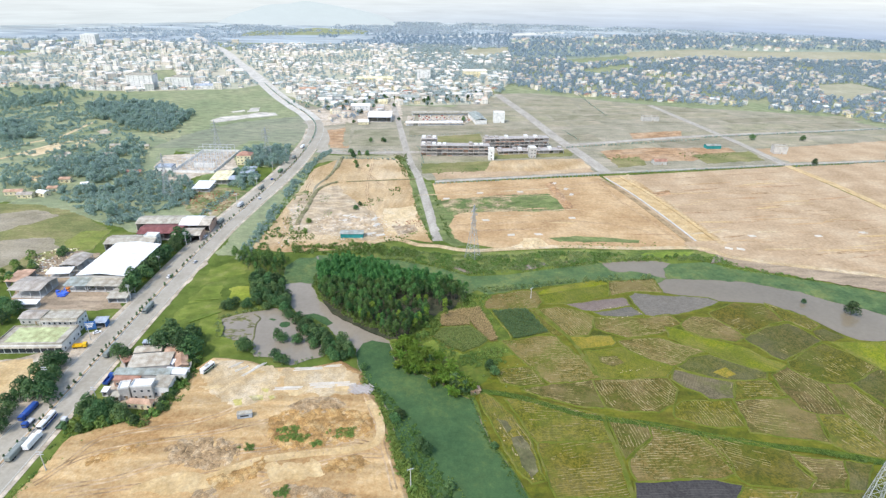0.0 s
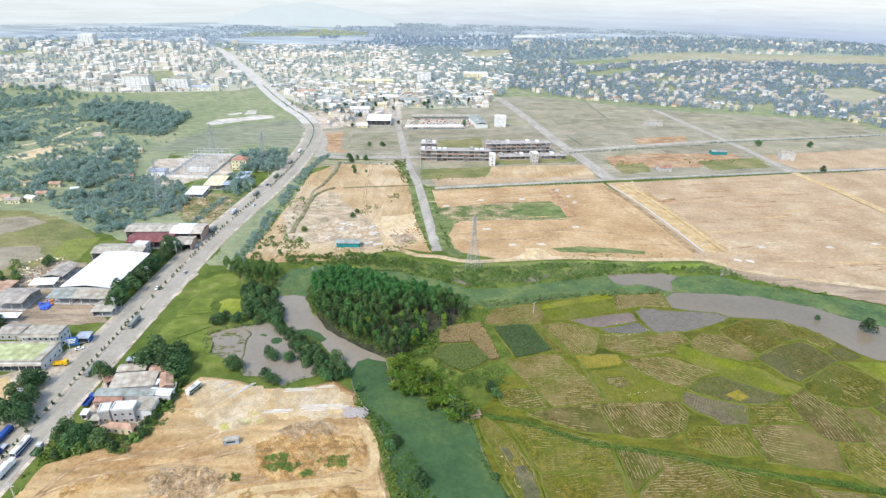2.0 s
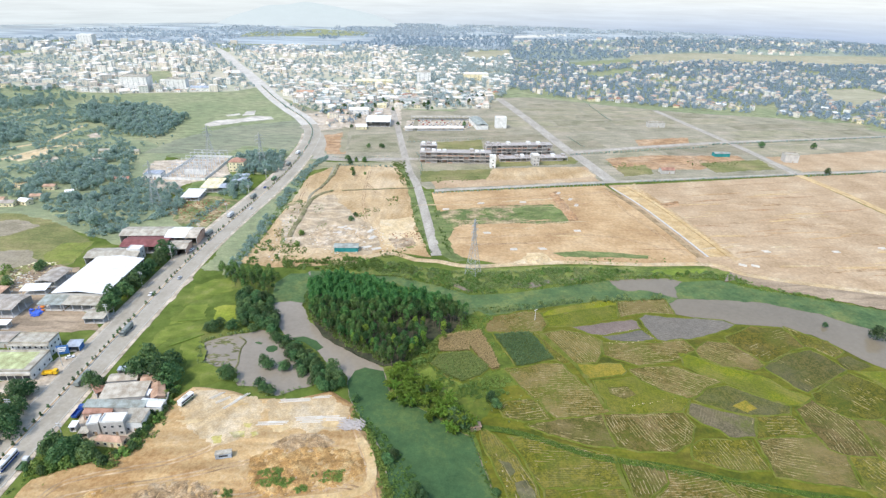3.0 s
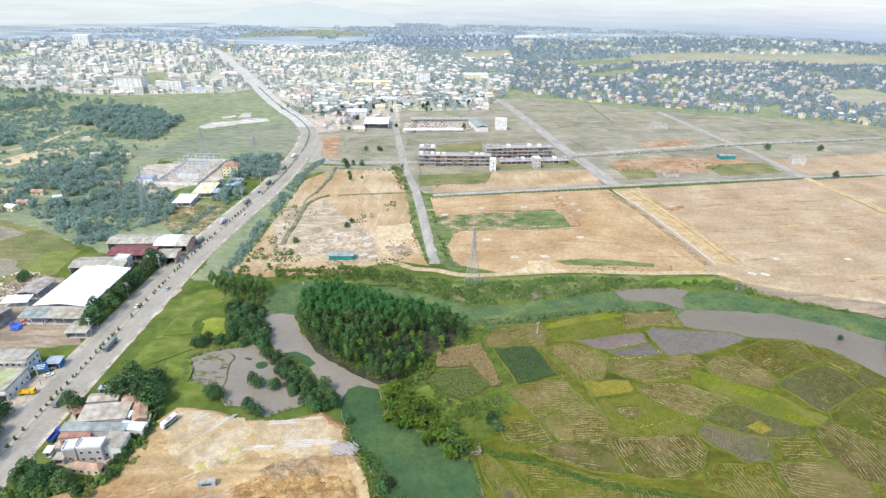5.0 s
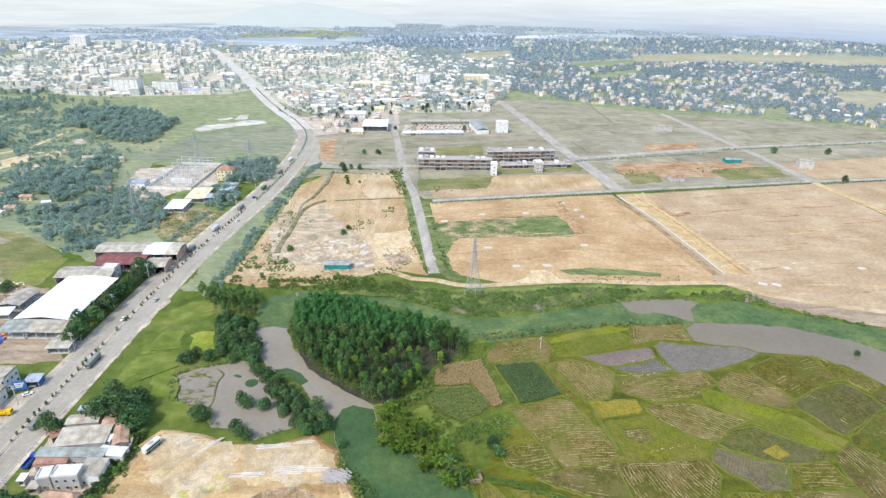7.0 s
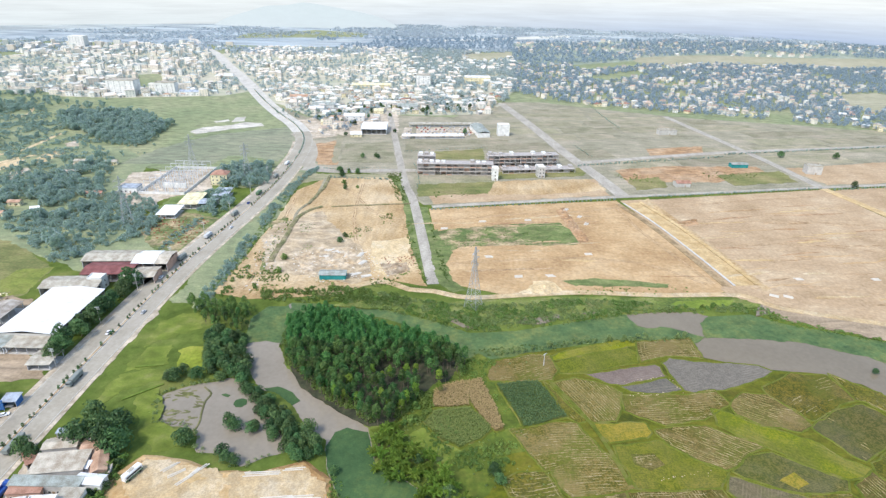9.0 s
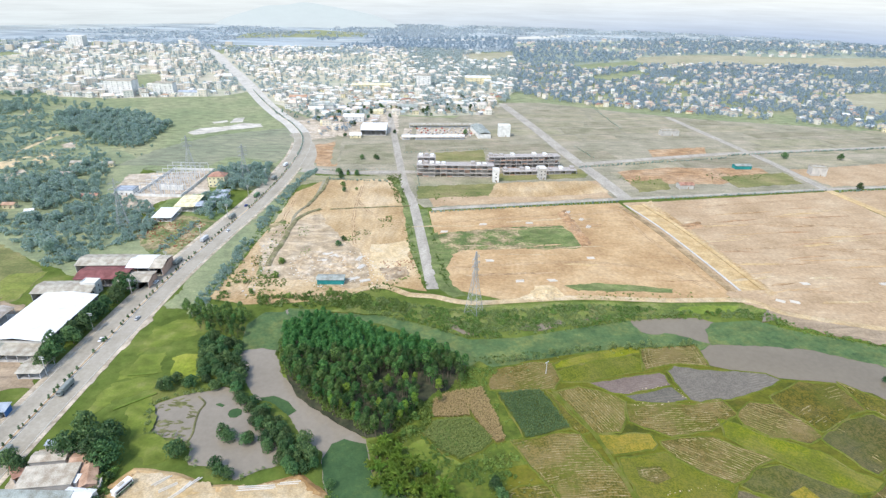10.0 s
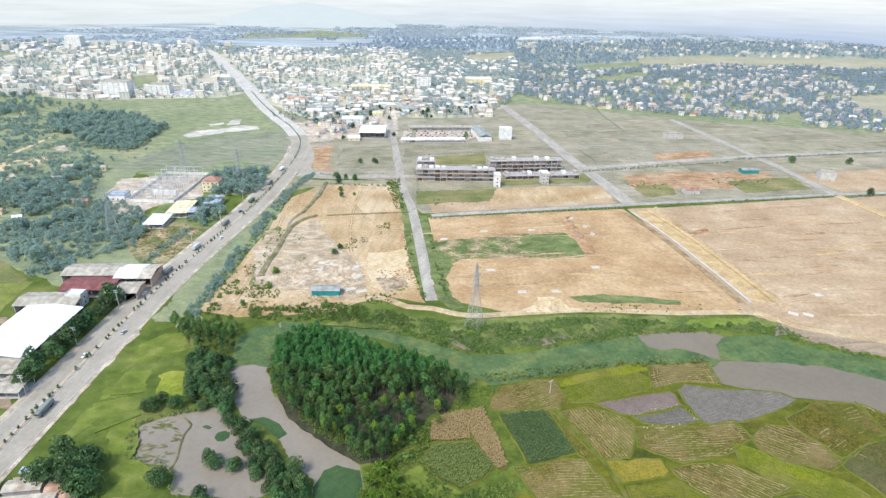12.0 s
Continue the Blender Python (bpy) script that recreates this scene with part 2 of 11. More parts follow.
def patch(name, poly, z, material, label, category, step=4.0, amount=0.8, seed=0, skirt=0.0, kind="", low=-0.3):
    """A sheet of ground cover with an uneven edge; skirt: how far its side slopes out to the level low."""
    edge = wavy(poly, step, amount, seed) if step else poly
    bm = bmesh.new()
    vs = [bm.verts.new((x, y, z)) for x, y in edge]
    es = [bm.edges.new((vs[i - 1], vs[i])) for i in range(len(vs))]
    bmesh.ops.triangle_fill(bm, use_beauty=True, use_dissolve=False, edges=es)
    area = sum(edge[i - 1][0] * edge[i][1] - edge[i][0] * edge[i - 1][1] for i in range(len(edge)))
    n = len(edge)
    outer = []
    for i in range(n):
        (xa, ya), (xb, yb) = edge[i - 1], edge[(i + 1) % n]
        tx, ty = xb - xa, yb - ya
        l = math.hypot(tx, ty) or 1
        s = skirt if area > 0 else -skirt
        outer.append(bm.verts.new((edge[i][0] + s * ty / l, edge[i][1] - s * tx / l, low)))
    for i in range(n):
        bm.faces.new((vs[i - 1], vs[i], outer[i], outer[i - 1]))
    bmesh.ops.recalc_face_normals(bm, faces=bm.faces)
    up = [f for f in bm.faces if abs(f.normal.z) > 0.99]
    if up and up[0].normal.z < 0:
        bmesh.ops.reverse_faces(bm, faces=bm.faces)
    return tagged(part(name, bm, material), label, category, kind=kind)


def ribbon(name, line, half, z, material, parent=None, left=None, crown=0.0):
    """A band along a line; half: half width, or the offsets of its two edges."""
    lo, hi = (-half, half) if left is None else (left, half)
    bm = bmesh.new()
    rows_ = []
    for i, q in enumerate(line):
        a, b = line[max(i - 1, 0)], line[min(i + 1, len(line) - 1)]
        tx, ty = b[0] - a[0], b[1] - a[1]
        l = math.hypot(tx, ty) or 1
        nx, ny = ty / l, -tx / l
        rows_.append([bm.verts.new((q[0] + nx * o, q[1] + ny * o, zz)) for o, zz in ((lo, z - 0.25), (lo, z), ((lo + hi) / 2, z + crown), (hi, z), (hi, z - 0.25))])
    for r0, r1 in zip(rows_, rows_[1:]):
        for k in range(4):
            bm.faces.new((r0[k], r0[k + 1], r1[k + 1], r1[k]))
    return part(name, bm, material, parent)


def offset(line, o):
    out = []
    for i, q in enumerate(line):
        a, b = line[max(i - 1, 0)], line[min(i + 1, len(line) - 1)]
        tx, ty = b[0] - a[0], b[1] - a[1]
        l = math.hypot(tx, ty) or 1
        out.append((q[0] + ty / l * o, q[1] - tx / l * o))
    return out


# ================= ground and water =================
LOWER = [(-43.8, 259.8), (-45.7, 251.3), (-42.0, 237.6), (-32.3, 220.0), (-24.5, 207.2), (-20.2, 193.3), (-15.7, 180.1), (-8.1, 169.5), (-1.8, 156.6), (1.1, 129.0), (45.6, 129.9), (34.9, 157.4), (32.4, 166.1), (27.3, 177.3), (22.1, 187.5), (18.4, 201.5), (15.0, 215.0), (5.6, 220.2), (-2.8, 228.6), (-13.1, 236.0), (-23.8, 242.9), (-28.3, 260.2), (-38.0, 263.2)]
CHANNEL = [(-104.0, 323.2), (-102.3, 327.8), (-88.3, 328.0), (-81.8, 317.4), (-77.1, 305.4), (-68.5, 297.4), (-61.5, 288.1), (-55.2, 284.2), (-48.0, 277.5), (-38.3, 271.1), (-28.5, 261.9), (-30.7, 252.8), (-42.8, 252.4), (-47.7, 256.4), (-57.0, 263.7), (-65.7, 276.7), (-75.7, 285.5), (-84.6, 287.7), (-94.1, 301.2)]
INLET = [(-98.2, 321.9), (-104.8, 326.2), (-108.9, 350.6), (-102.7, 364.3), (-90.7, 364.7), (-85.5, 351.5), (-84.2, 327.0), (-86.9, 320.8)]
POND = [(-129.7, 281.3), (-122.6, 286.6), (-115.4, 290.3), (-107.0, 292.4), (-101.4, 296.1), (-90.0, 287.0), (-78.3, 275.3), (-67.5, 264.5), (-60.7, 252.7), (-62.8, 246.8), (-69.3, 245.0), (-76.8, 239.3), (-84.8, 242.4), (-88.5, 246.0), (-99.4, 246.5), (-101.9, 255.6), (-107.6, 260.6), (-116.7, 261.3), (-124.7, 263.5), (-128.7, 273.5)]
UPPER = [(-91.6, 369.4), (-66.9, 368.5), (-38.1, 365.9), (-17.4, 357.7), (2.6, 349.7), (17.9, 340.3), (45.1, 343.7), (69.4, 351.4), (111.9, 364.5), (137.6, 369.2), (156.3, 369.9), (164.7, 364.7), (190.5, 368.5), (206.3, 358.3), (240.0, 346.9), (272.0, 335.9), (291.3, 326.7), (341.9, 307.1), (290.0, 247.0), (251.9, 270.4), (237.4, 271.6), (229.7, 280.1), (222.0, 295.2), (215.9, 302.9), (199.0, 311.2), (171.6, 313.8), (147.4, 316.5), (140.7, 323.6), (144.1, 339.2), (112.8, 336.5), (81.7, 333.0), (65.9, 327.8), (42.8, 320.2), (24.3, 315.8), (13.5, 316.9), (2.6, 334.0), (-16.9, 347.3), (-33.1, 355.3), (-65.5, 359.4), (-86.6, 356.7)]
WATERS = [LOWER, CHANNEL, INLET, POND, UPPER]


def ground_height(px, py):
    """Flat land, cut by the river's bed and banks."""
    d = np.full(px.shape, 1e9)
    for w in WATERS:
        e = edge_distance(px, py, w)
        d = np.minimum(d, np.where(inside(px, py, w), -e, e))
    t = np.clip((d + 2.5) / 5.0, 0, 1)
    z = -2.0 * (1 - t * t * (3 - 2 * t))
    far = np.clip((np.hypot(px, py) - 1500) / 3000, 0, 1)
    return z, far


def axis(parts_):
    out = [parts_[0][0]]
    for a, b, s in parts_:
        n = max(1, round((b - a) / s))
        out += [a + (b - a) * k / n for k in range(1, n + 1)]
    return np.array(out)


gx = axis([(-6500, -1500, 250), (-1500, -500, 50), (-500, -180, 10), (-180, 330, 2.5), (330, 600, 10), (600, 1500, 50), (1500, 6500, 250)])
gy = axis([(-3000, -200, 200), (-200, 100, 15), (100, 420, 2.5), (420, 900, 15), (900, 2000, 50), (2000, 7000, 200)])
GX, GY = np.meshgrid(gx, gy)
GZ, _ = ground_height(GX, GY)
nx_, ny_ = len(gx), len(gy)
idx = np.arange(nx_ * ny_).reshape(ny_, nx_)
quads = np.stack([idx[:-1, :-1], idx[:-1, 1:], idx[1:, 1:], idx[1:, :-1]], -1).reshape(-1, 4)
cx = (GX[:-1, :-1] + GX[1:, 1:]).ravel() / 2
cy = (GY[:-1, :-1] + GY[1:, 1:]).ravel() / 2
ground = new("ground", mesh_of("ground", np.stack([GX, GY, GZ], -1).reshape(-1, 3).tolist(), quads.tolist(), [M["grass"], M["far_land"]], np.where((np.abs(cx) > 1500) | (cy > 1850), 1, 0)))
tagged(ground, "flat green land with a river bed cut into it", "ground", kind="structure")
ground.data.polygons.foreach_set("use_smooth", np.ones(len(quads), bool))

M["silt_water"] = surface("pale_silty_water", [(0.225, 0.192, 0.145), (0.275, 0.238, 0.183)], 0.02, 0.5, rough=0.07, bump=0.02, world_space=True, spec=0.28)
for x0, x1, mt, lb in ((-300, 0, "silt_water", "still pale brown silty pond and channel water"), (0, 600, "water", "still brown silty river water")):
    bm = bmesh.new()
    bmesh.ops.create_grid(bm, x_segments=1, y_segments=1, size=1, matrix=Matrix.Translation(((x0 + x1) / 2, 300, -0.9)) @ Matrix.Diagonal(((x1 - x0) / 2, 260, 1, 1)))
    tagged(part("water", bm, M[mt]), lb, "water", kind="structure")

WEED_MATS = []
WEED_MATS.append((LOWER, "lower river"))
WEED_MATS.append(([(-105.5, 324.6), (-109.4, 352.3), (-103.2, 366.1), (-90.2, 366.6), (-84.8, 351.5), (-84.2, 327.0), (-94.0, 327.4)], "inlet"))
WEED_MATS.append(([(-93.6, 378.9), (-39.0, 375.3), (-17.8, 366.7), (2.6, 356.7), (18.2, 348.6), (38.0, 351.1), (45.7, 349.6), (70.4, 357.5), (113.3, 370.0), (116.9, 352.3), (136.3, 351.4), (147.9, 345.1), (152.7, 342.0), (142.7, 335.2), (112.1, 334.1), (81.3, 330.6), (65.4, 324.7), (42.5, 317.2), (24.2, 313.0), (11.6, 313.9), (2.6, 331.7), (-16.7, 343.9), (-32.8, 351.8), (-65.0, 355.8), (-86.2, 355.0)], "upper river"))
WEED_MATS.append(([(152.7, 342.0), (154.8, 357.2), (165.7, 367.5), (191.7, 371.3), (207.6, 361.0), (241.4, 349.4), (273.5, 338.4), (292.9, 329.0), (343.7, 309.2), (321.0, 282.9), (272.2, 299.5), (245.8, 317.8), (230.3, 329.1), (208.7, 338.4), (183.3, 341.5)], "river bend"))
WEED_MATS.append(([(-83.1, 288.4), (-76.7, 289.9), (-68.1, 285.7), (-63.7, 279.7), (-67.1, 275.4), (-75.0, 281.8)], "channel side"))
for k, (poly, where) in enumerate(WEED_MATS):
    patch("weed_mat", poly, -0.8 + 0.008 * k, M["weed_pale" if where in ("upper river", "inlet", "river bend") else "weed"], "mat of green floating water weed on the " + where, "water weed", 2.5, 0.9 if k in (0, 4) else 2.0, k, kind="stuff", low=-1.2)

for k, poly in enumerate((
    [(205.6, 299.9), (215.9, 302.9), (216.5, 297.6), (207.3, 293.5)], [(105.0, 351.9), (117.3, 354.1), (123.4, 347.5), (110.4, 342.1)])):
    patch("weed_raft", poly, -0.82 + 0.003 * k, M["weed"], "ragged island of floating weed on brown water", "water weed", 1.4, 2.4, 30 + k, kind="stuff", low=-1.2)

# ================= bare earth =================
patch("building_plot", [(-158.6, 126.0), (-160.2, 153.2), (-159.4, 161.9), (-157.6, 184.9), (-138.2, 194.7), (-127.8, 210.9), (-123.2, 232.9), (-117.9, 241.7), (-102.5, 239.7), (-86.4, 234.4), (-68.9, 233.6), (-53.0, 241.1), (-42.3, 232.0), (-38.6, 221.9), (-30.1, 207.9), (-24.3, 189.8), (-20.4, 173.7), (-16.2, 165.0), (-13.1, 156.4), (-6.6, 128.9)], 0.9, M["near_dirt"], "cleared plot of orange earth with tyre tracks and rubble", "bare earth", 3.0, 1.0, 1, skirt=2.5, kind="structure")
patch("building_plot", [(-141.1, 377.0), (-138.6, 419.8), (-136.6, 486.0), (-137.0, 571.9), (-117.1, 610.8), (-55.1, 619.1), (-39.7, 577.6), (-21.7, 449.8), (-8.3, 392.5), (-37.0, 401.9), (-60.4, 380.3), (-92.6, 374.1), (-116.7, 371.2)], 0.12, M["dirt"], "cleared plot of pale orange earth beside the highway", "bare earth", 5.0, 1.5, 2, kind="structure")
patch("building_plot", [(-11.7, 532.7), (64.9, 547.5), (160.5, 565.7), (170.5, 517.3), (194.4, 398.9), (169.0, 388.7), (92.9, 392.6), (40.6, 384.4), (6.8, 397.3), (2.4, 438.3), (-5.4, 485.2)], 0.12, M["plot_dirt"], "levelled plot of orange earth with a green strip", "bare earth", 5.0, 1.0, 3, kind="structure")
patch("building_plot", [(164.1, 565.9), (200.5, 571.8), (380.6, 612.6), (398.9, 480.5), (410.8, 363.5), (371.9, 320.7), (305.9, 347.6), (248.6, 362.6), (212.0, 389.4), (195.4, 394.8)], 0.12, M["pale_dirt"], "large levelled plot of pinkish earth", "bare earth", 5.0, 1.0, 4, kind="structure")

# ================= highway and roads =================
HIGHWAY = smooth_line([(-178, 60), (-178, 200), (-178.5, 300), (-177, 400), (-171, 475), (-164, 550), (-162, 625), (-166, 710), (-179, 778), (-208, 845), (-238, 896), (-294, 1000), (-388, 1194), (-484, 1380), (-612, 1634), (-730, 1825), (-900, 2150)], 8.0)
# far stretch of the highway, lightened in colour to stand in for haze
M["pale_road"] = streaked("haze_paled_road", [(0.44, 0.41, 0.35), (0.5, 0.47, 0.41), (0.55, 0.52, 0.46)], 0.05, (1, 0.3, 1), bump=0.2, gain=0.3)
tagged(ribbon("road", [q for q in HIGHWAY if q[1] > 800], 11.5, 0.21, M["pale_road"]), "main road into the town, its colour paled for haze", "road", kind="structure")
road = tagged(ribbon("road", [q for q in HIGHWAY if q[1] < 810], 10.5, 0.2, M["asphalt"]), "worn grey four lane highway with a planted median", "road", kind="structure")
ROADS = [
    ([(-4.0, 395.8), (-25.9, 549.7), (-38.6, 609.0), (-66.4, 803.4), (-88.0, 948.0)], 4.0), ([(171.4, 574.0), (159.7, 644.1), (143.7, 721.9), (121.3, 864.2), (91.4, 1027.3)], 7.0),
    ([(382.5, 612.7), (374.2, 709.3), (361.0, 801.0), (338.1, 952.7)], 5.0), ([(-148.6, 641.2), (-108.2, 634.2), (-57.0, 642.3), (-11.2, 645.2)], 5.0), ([(-9.0, 538.1), (65.6, 554.8), (162.9, 575.5)], 3.0),
    ([(162.9, 575.5), (265.8, 595.4), (382.8, 619.2), (512.2, 642.6)], 3.0), ([(147.8, 686.0), (330.5, 743.9), (475.2, 776.1), (629.8, 810.8)], 5.0),
]
for k, (line, half) in enumerate(ROADS):
    tagged(ribbon("road", smooth_line(line, 10.0), half, 0.16 + 0.01 * k, M["estate_road"]), "grey estate road across bare building plots", "road", kind="structure")


# ================= trees =================
def leaf_quads(rng, centres, radii, count, size, slim=0.55):
    """Leaf sprays over the outside of several lobes: verts and faces."""
    c = np.array(centres)
    r = np.array(radii)
    pick = rng.choice(len(c), count, p=(r.prod(1) / r.prod(1).sum()))
    d = rng.normal(size=(count, 3))
    d /= np.linalg.norm(d, axis=1)[:, None]
    d[:, 2] = np.where(d[:, 2] < -0.35, -d[:, 2], d[:, 2])
    pos = c[pick] + d * r[pick] * rng.uniform(0.82, 1.05, (count, 1))
    nrm = d + rng.normal(scale=0.38, size=(count, 3))
    nrm /= np.linalg.norm(nrm, axis=1)[:, None]
    t = np.cross(nrm, rng.normal(size=(count, 3)))
    t /= np.linalg.norm(t, axis=1)[:, None]
    b = np.cross(nrm, t)
    s = size * rng.uniform(0.6, 1.3, (count, 1))
    v = np.stack([pos - t * s, pos - b * s * slim, pos + t * s, pos + b * s * slim], 1).reshape(-1, 3)
    return v, np.arange(count * 4).reshape(-1, 4)


def trunk_mesh(rng, h, r, limbs):
    bm = bmesh.new()
    def limb(a, b, r0, r1, seg=5):
        a, b = Vector(a), Vector(b)
        q = (b - a).to_track_quat("Z", "Y").to_matrix()
        rings = []
        for p, rr in ((a, r0), ((a + b) / 2 + Vector(rng.normal(scale=0.04 * (b - a).length, size=3)), (r0 + r1) / 2), (b, r1)):
            rings.append([bm.verts.new(p + q @ Vector((rr * math.cos(2 * math.pi * k / seg), rr * math.sin(2 * math.pi * k / seg), 0))) for k in range(seg)])
        for u, w in zip(rings, rings[1:]):
            for k in range(seg):
                bm.faces.new((u[k], u[(k + 1) % seg], w[(k + 1) % seg], w[k]))
    limb((0, 0, -0.4), (0, 0, h), r, r * 0.5)
    for _ in range(limbs):
        a = rng.uniform(0, 6.28)
        z = h * rng.uniform(0.5, 0.95)
        l = h * rng.uniform(0.3, 0.55)
        limb((0, 0, z), (l * math.cos(a), l * math.sin(a), z + l * rng.uniform(0.4, 0.9)), r * 0.4, r * 0.12, 4)
    return bm


def tree_kind(name, category, seed, height, spread, trunk, leaf, count, size, lobes=7, base=0.35, label="", limbs=5, gather=1.0, slim=0.55):
    """One tree: a trunk with limbs, and a crown of many leaf sprays in lobes."""
    rng = np.random.default_rng(seed)
    ob = tagged(part(name, trunk_mesh(rng, height * (base + 0.2), trunk, limbs), M["bark"]), label, category)
    cen, rad = [], []
    for k in range(lobes):
        a = 2.4 * k + rng.uniform(-0.4, 0.4)
        f_ = k / max(lobes - 1, 1)
        rr = spread * (0.62 - 0.2 * f_) * rng.uniform(0.8, 1.2)
        off = spread * (0.62 * math.sin(math.pi * (0.25 + 0.68 * f_)) ** 1.2) * rng.uniform(0.6, 1.05) * gather
        cen.append((off * math.cos(a), off * math.sin(a), height * (base + 0.12 + (0.9 - base) * 0.8 * f_)))
        rad.append((rr, rr, min(rr * rng.uniform(0.7, 1.0), height * 0.3)))
    v, f = leaf_quads(rng, cen, rad, count, size, slim)
    part("crown", mesh_of("crown", v.tolist(), f.tolist(), leaf), None, ob)
    return ob


M["plantation_leaf"] = thin_leaf(vary(surface("plantation_leaf", [(0.022, 0.066, 0.018), (0.055, 0.132, 0.032), (0.145, 0.245, 0.058)], 0.4, 2.0, island=True, rough=0.55, bump=0), 0.55), 0.35)
BROAD = [tree_kind("tree", "tree", 10 + k, 9.0, 4.4, 0.25, M["leaf"], 1100, 0.48, lobes=11, base=0.1, label="broad dark green tree with a rounded leafy crown") for k in range(4)]


def round_tree(name, seed, height, reach, trunk, leaf, count, size, label):
    """A plantation tree: a bare straight stem under an egg-shaped crown of overlapping tufts."""
    rng = np.random.default_rng(seed)
    ob = tagged(part(name, trunk_mesh(rng, height * 0.74, trunk, 4), M["bark"]), label, "tree")
    cen, rad = [(0, 0, height * 0.64)], [(reach * 0.78, reach * 0.78, height * 0.31)]
    for k in range(13):
        a, up = 2.4 * k + rng.uniform(-0.4, 0.4), rng.uniform(-0.85, 1.0)
        out = reach * 0.72 * math.sqrt(max(0.05, 1 - up * up)) * rng.uniform(0.75, 1.1)
        rr = reach * rng.uniform(0.3, 0.46)
        cen.append((out * math.cos(a), out * math.sin(a), height * (0.64 + 0.28 * up)))
        rad.append((rr, rr, rr * 0.85))
    v, f = leaf_quads(rng, cen, rad, count, size, 0.6)
    part("crown", mesh_of("crown", v.tolist(), f.tolist(), leaf), None, ob)
    return ob


def bamboo_kind(seed, height, label):
    """A clump of bamboo: culms that rise together and arch out, with drooping leaf sprays."""
    rng = np.random.default_rng(seed)
    bm = bmesh.new()
    vs = []
    for k in range(17):
        a, bow, h = rng.uniform(0, 6.28), rng.uniform(1.6, 4.6), height * rng.uniform(0.75, 1.1)
        x0, y0 = rng.normal(scale=0.5, size=2)
        def at(t):
            return np.array([x0 + math.cos(a) * bow * t ** 2.3, y0 + math.sin(a) * bow * t ** 2.3, h * (t - 0.42 * t ** 3.2) * 1.35])
        prev = None
        for t in np.linspace(0, 1, 7):
            p, r = at(t), 0.07 * (1 - 0.8 * t)
            row = [bm.verts.new((p[0] + r * math.cos(b), p[1] + r * math.sin(b), p[2] - (0.3 if t == 0 else 0))) for b in (0, 2.1, 4.2)]
            if prev:
                for q in range(3):
                    bm.faces.new((prev[q], prev[(q + 1) % 3], row[(q + 1) % 3], row[q]))
            prev = row
        for t in rng.uniform(0.28, 1.02, 84):
            p = at(t) + rng.normal(scale=0.42 * (1.25 - t), size=3)
            d = at(t + 0.05) - at(t)
            d = d / np.linalg.norm(d) + rng.normal(scale=0.45, size=3) + [0, 0, -0.25]
            d /= np.linalg.norm(d)
            w = np.cross(d, rng.normal(size=3))
            w /= np.linalg.norm(w)
            l, g = rng.uniform(0.6, 1.15), rng.uniform(0.16, 0.3)
            vs += [p - d * l * 0.3, p + w * g, p + d * l, p - w * g]
    ob = tagged(part("bamboo_clump", bm, M["bark"]), label, "bamboo")
    part("crown", mesh_of("crown", np.array(vs).tolist(), np.arange(len(vs)).reshape(-1, 4).tolist(), M["leaf_bright"]), None, ob)
    return ob


SLIM = [round_tree("plantation_tree", 30 + k, 10.5, 1.9, 0.13, M["plantation_leaf"], 400, 0.31, "slim plantation tree with a rounded green crown") for k in range(5)]
BUSH = [tree_kind("bush", "bush", 50 + k, 2.4, 1.9, 0.06, M["scrub_leaf"], 240, 0.32, lobes=5, base=0.05, label="low rounded bush with dark green leaves") for k in range(3)]
BAMBOO = [bamboo_kind(60 + k, 8.5, "arching clump of bright green bamboo") for k in range(3)]
SHRUB = [tree_kind("median_shrub", "shrub", 70 + k, 2.3, 0.9, 0.05, M["leaf"], 150, 0.26, lobes=4, base=0.1, label="clipped dark shrub in the highway median", limbs=3) for k in range(3)]
FREE = {p.name: p for p in BROAD + SLIM + BUSH + BAMBOO + SHRUB}


def plant(kinds, x, y, scale, z=0.0, group=""):
    """Sets one tree; the first of each kind is the tree itself, the rest are copies."""
    proto = random.choice(kinds)
    m_ = Matrix.LocRotScale((x, y, z), Euler((random.uniform(-0.05, 0.05), random.uniform(-0.05, 0.05), random.uniform(0, 6.28))), (scale * random.uniform(0.88, 1.12), scale * random.uniform(0.88, 1.12), scale * random.uniform(0.85, 1.15)))
    if proto.name in FREE:
        ob = FREE.pop(proto.name)
        ob.matrix_basis = m_
    else:
        s = proto.scale.copy()
        proto.scale = (1, 1, 1)
        ob = copy_thing(proto, m_)
        proto.scale = s
    if group:
        ob["group"] = group
    return ob


# open fields of the far country, kept clear of houses and trees
OPEN = [[(512.1, 1755.0), (765.4, 1875.9), (1005.1, 1853.4), (1305.1, 1885.0), (1490.9, 1840.2), (1315.9, 1623.8), (1131.8, 1634.0), (733.0, 1617.3), (494.8, 1596.0)], [(35.9, 1724.8), (181.7, 1841.2), (182.5, 1689.3), (107.4, 1579.4), (51.0, 1591.3)], [(300.2, 1549.9), (504.9, 1678.1), (506.4, 1587.2), (321.4, 1455.1)], [(294.8, 1332.2), (458.9, 1478.4), (449.1, 1405.4), (332.7, 1292.9)], [(756.8, 1195.9), (855.1, 1233.4), (861.4, 1136.9), (709.9, 1023.1), (694.3, 1066.5)], [(515.8, 996.5), (563.8, 1019.2), (534.5, 935.5), (490.4, 930.7)], [(-623.4, 1232.0), (-590.5, 1268.0), (-524.3, 1150.5), (-544.6, 1098.4)]]


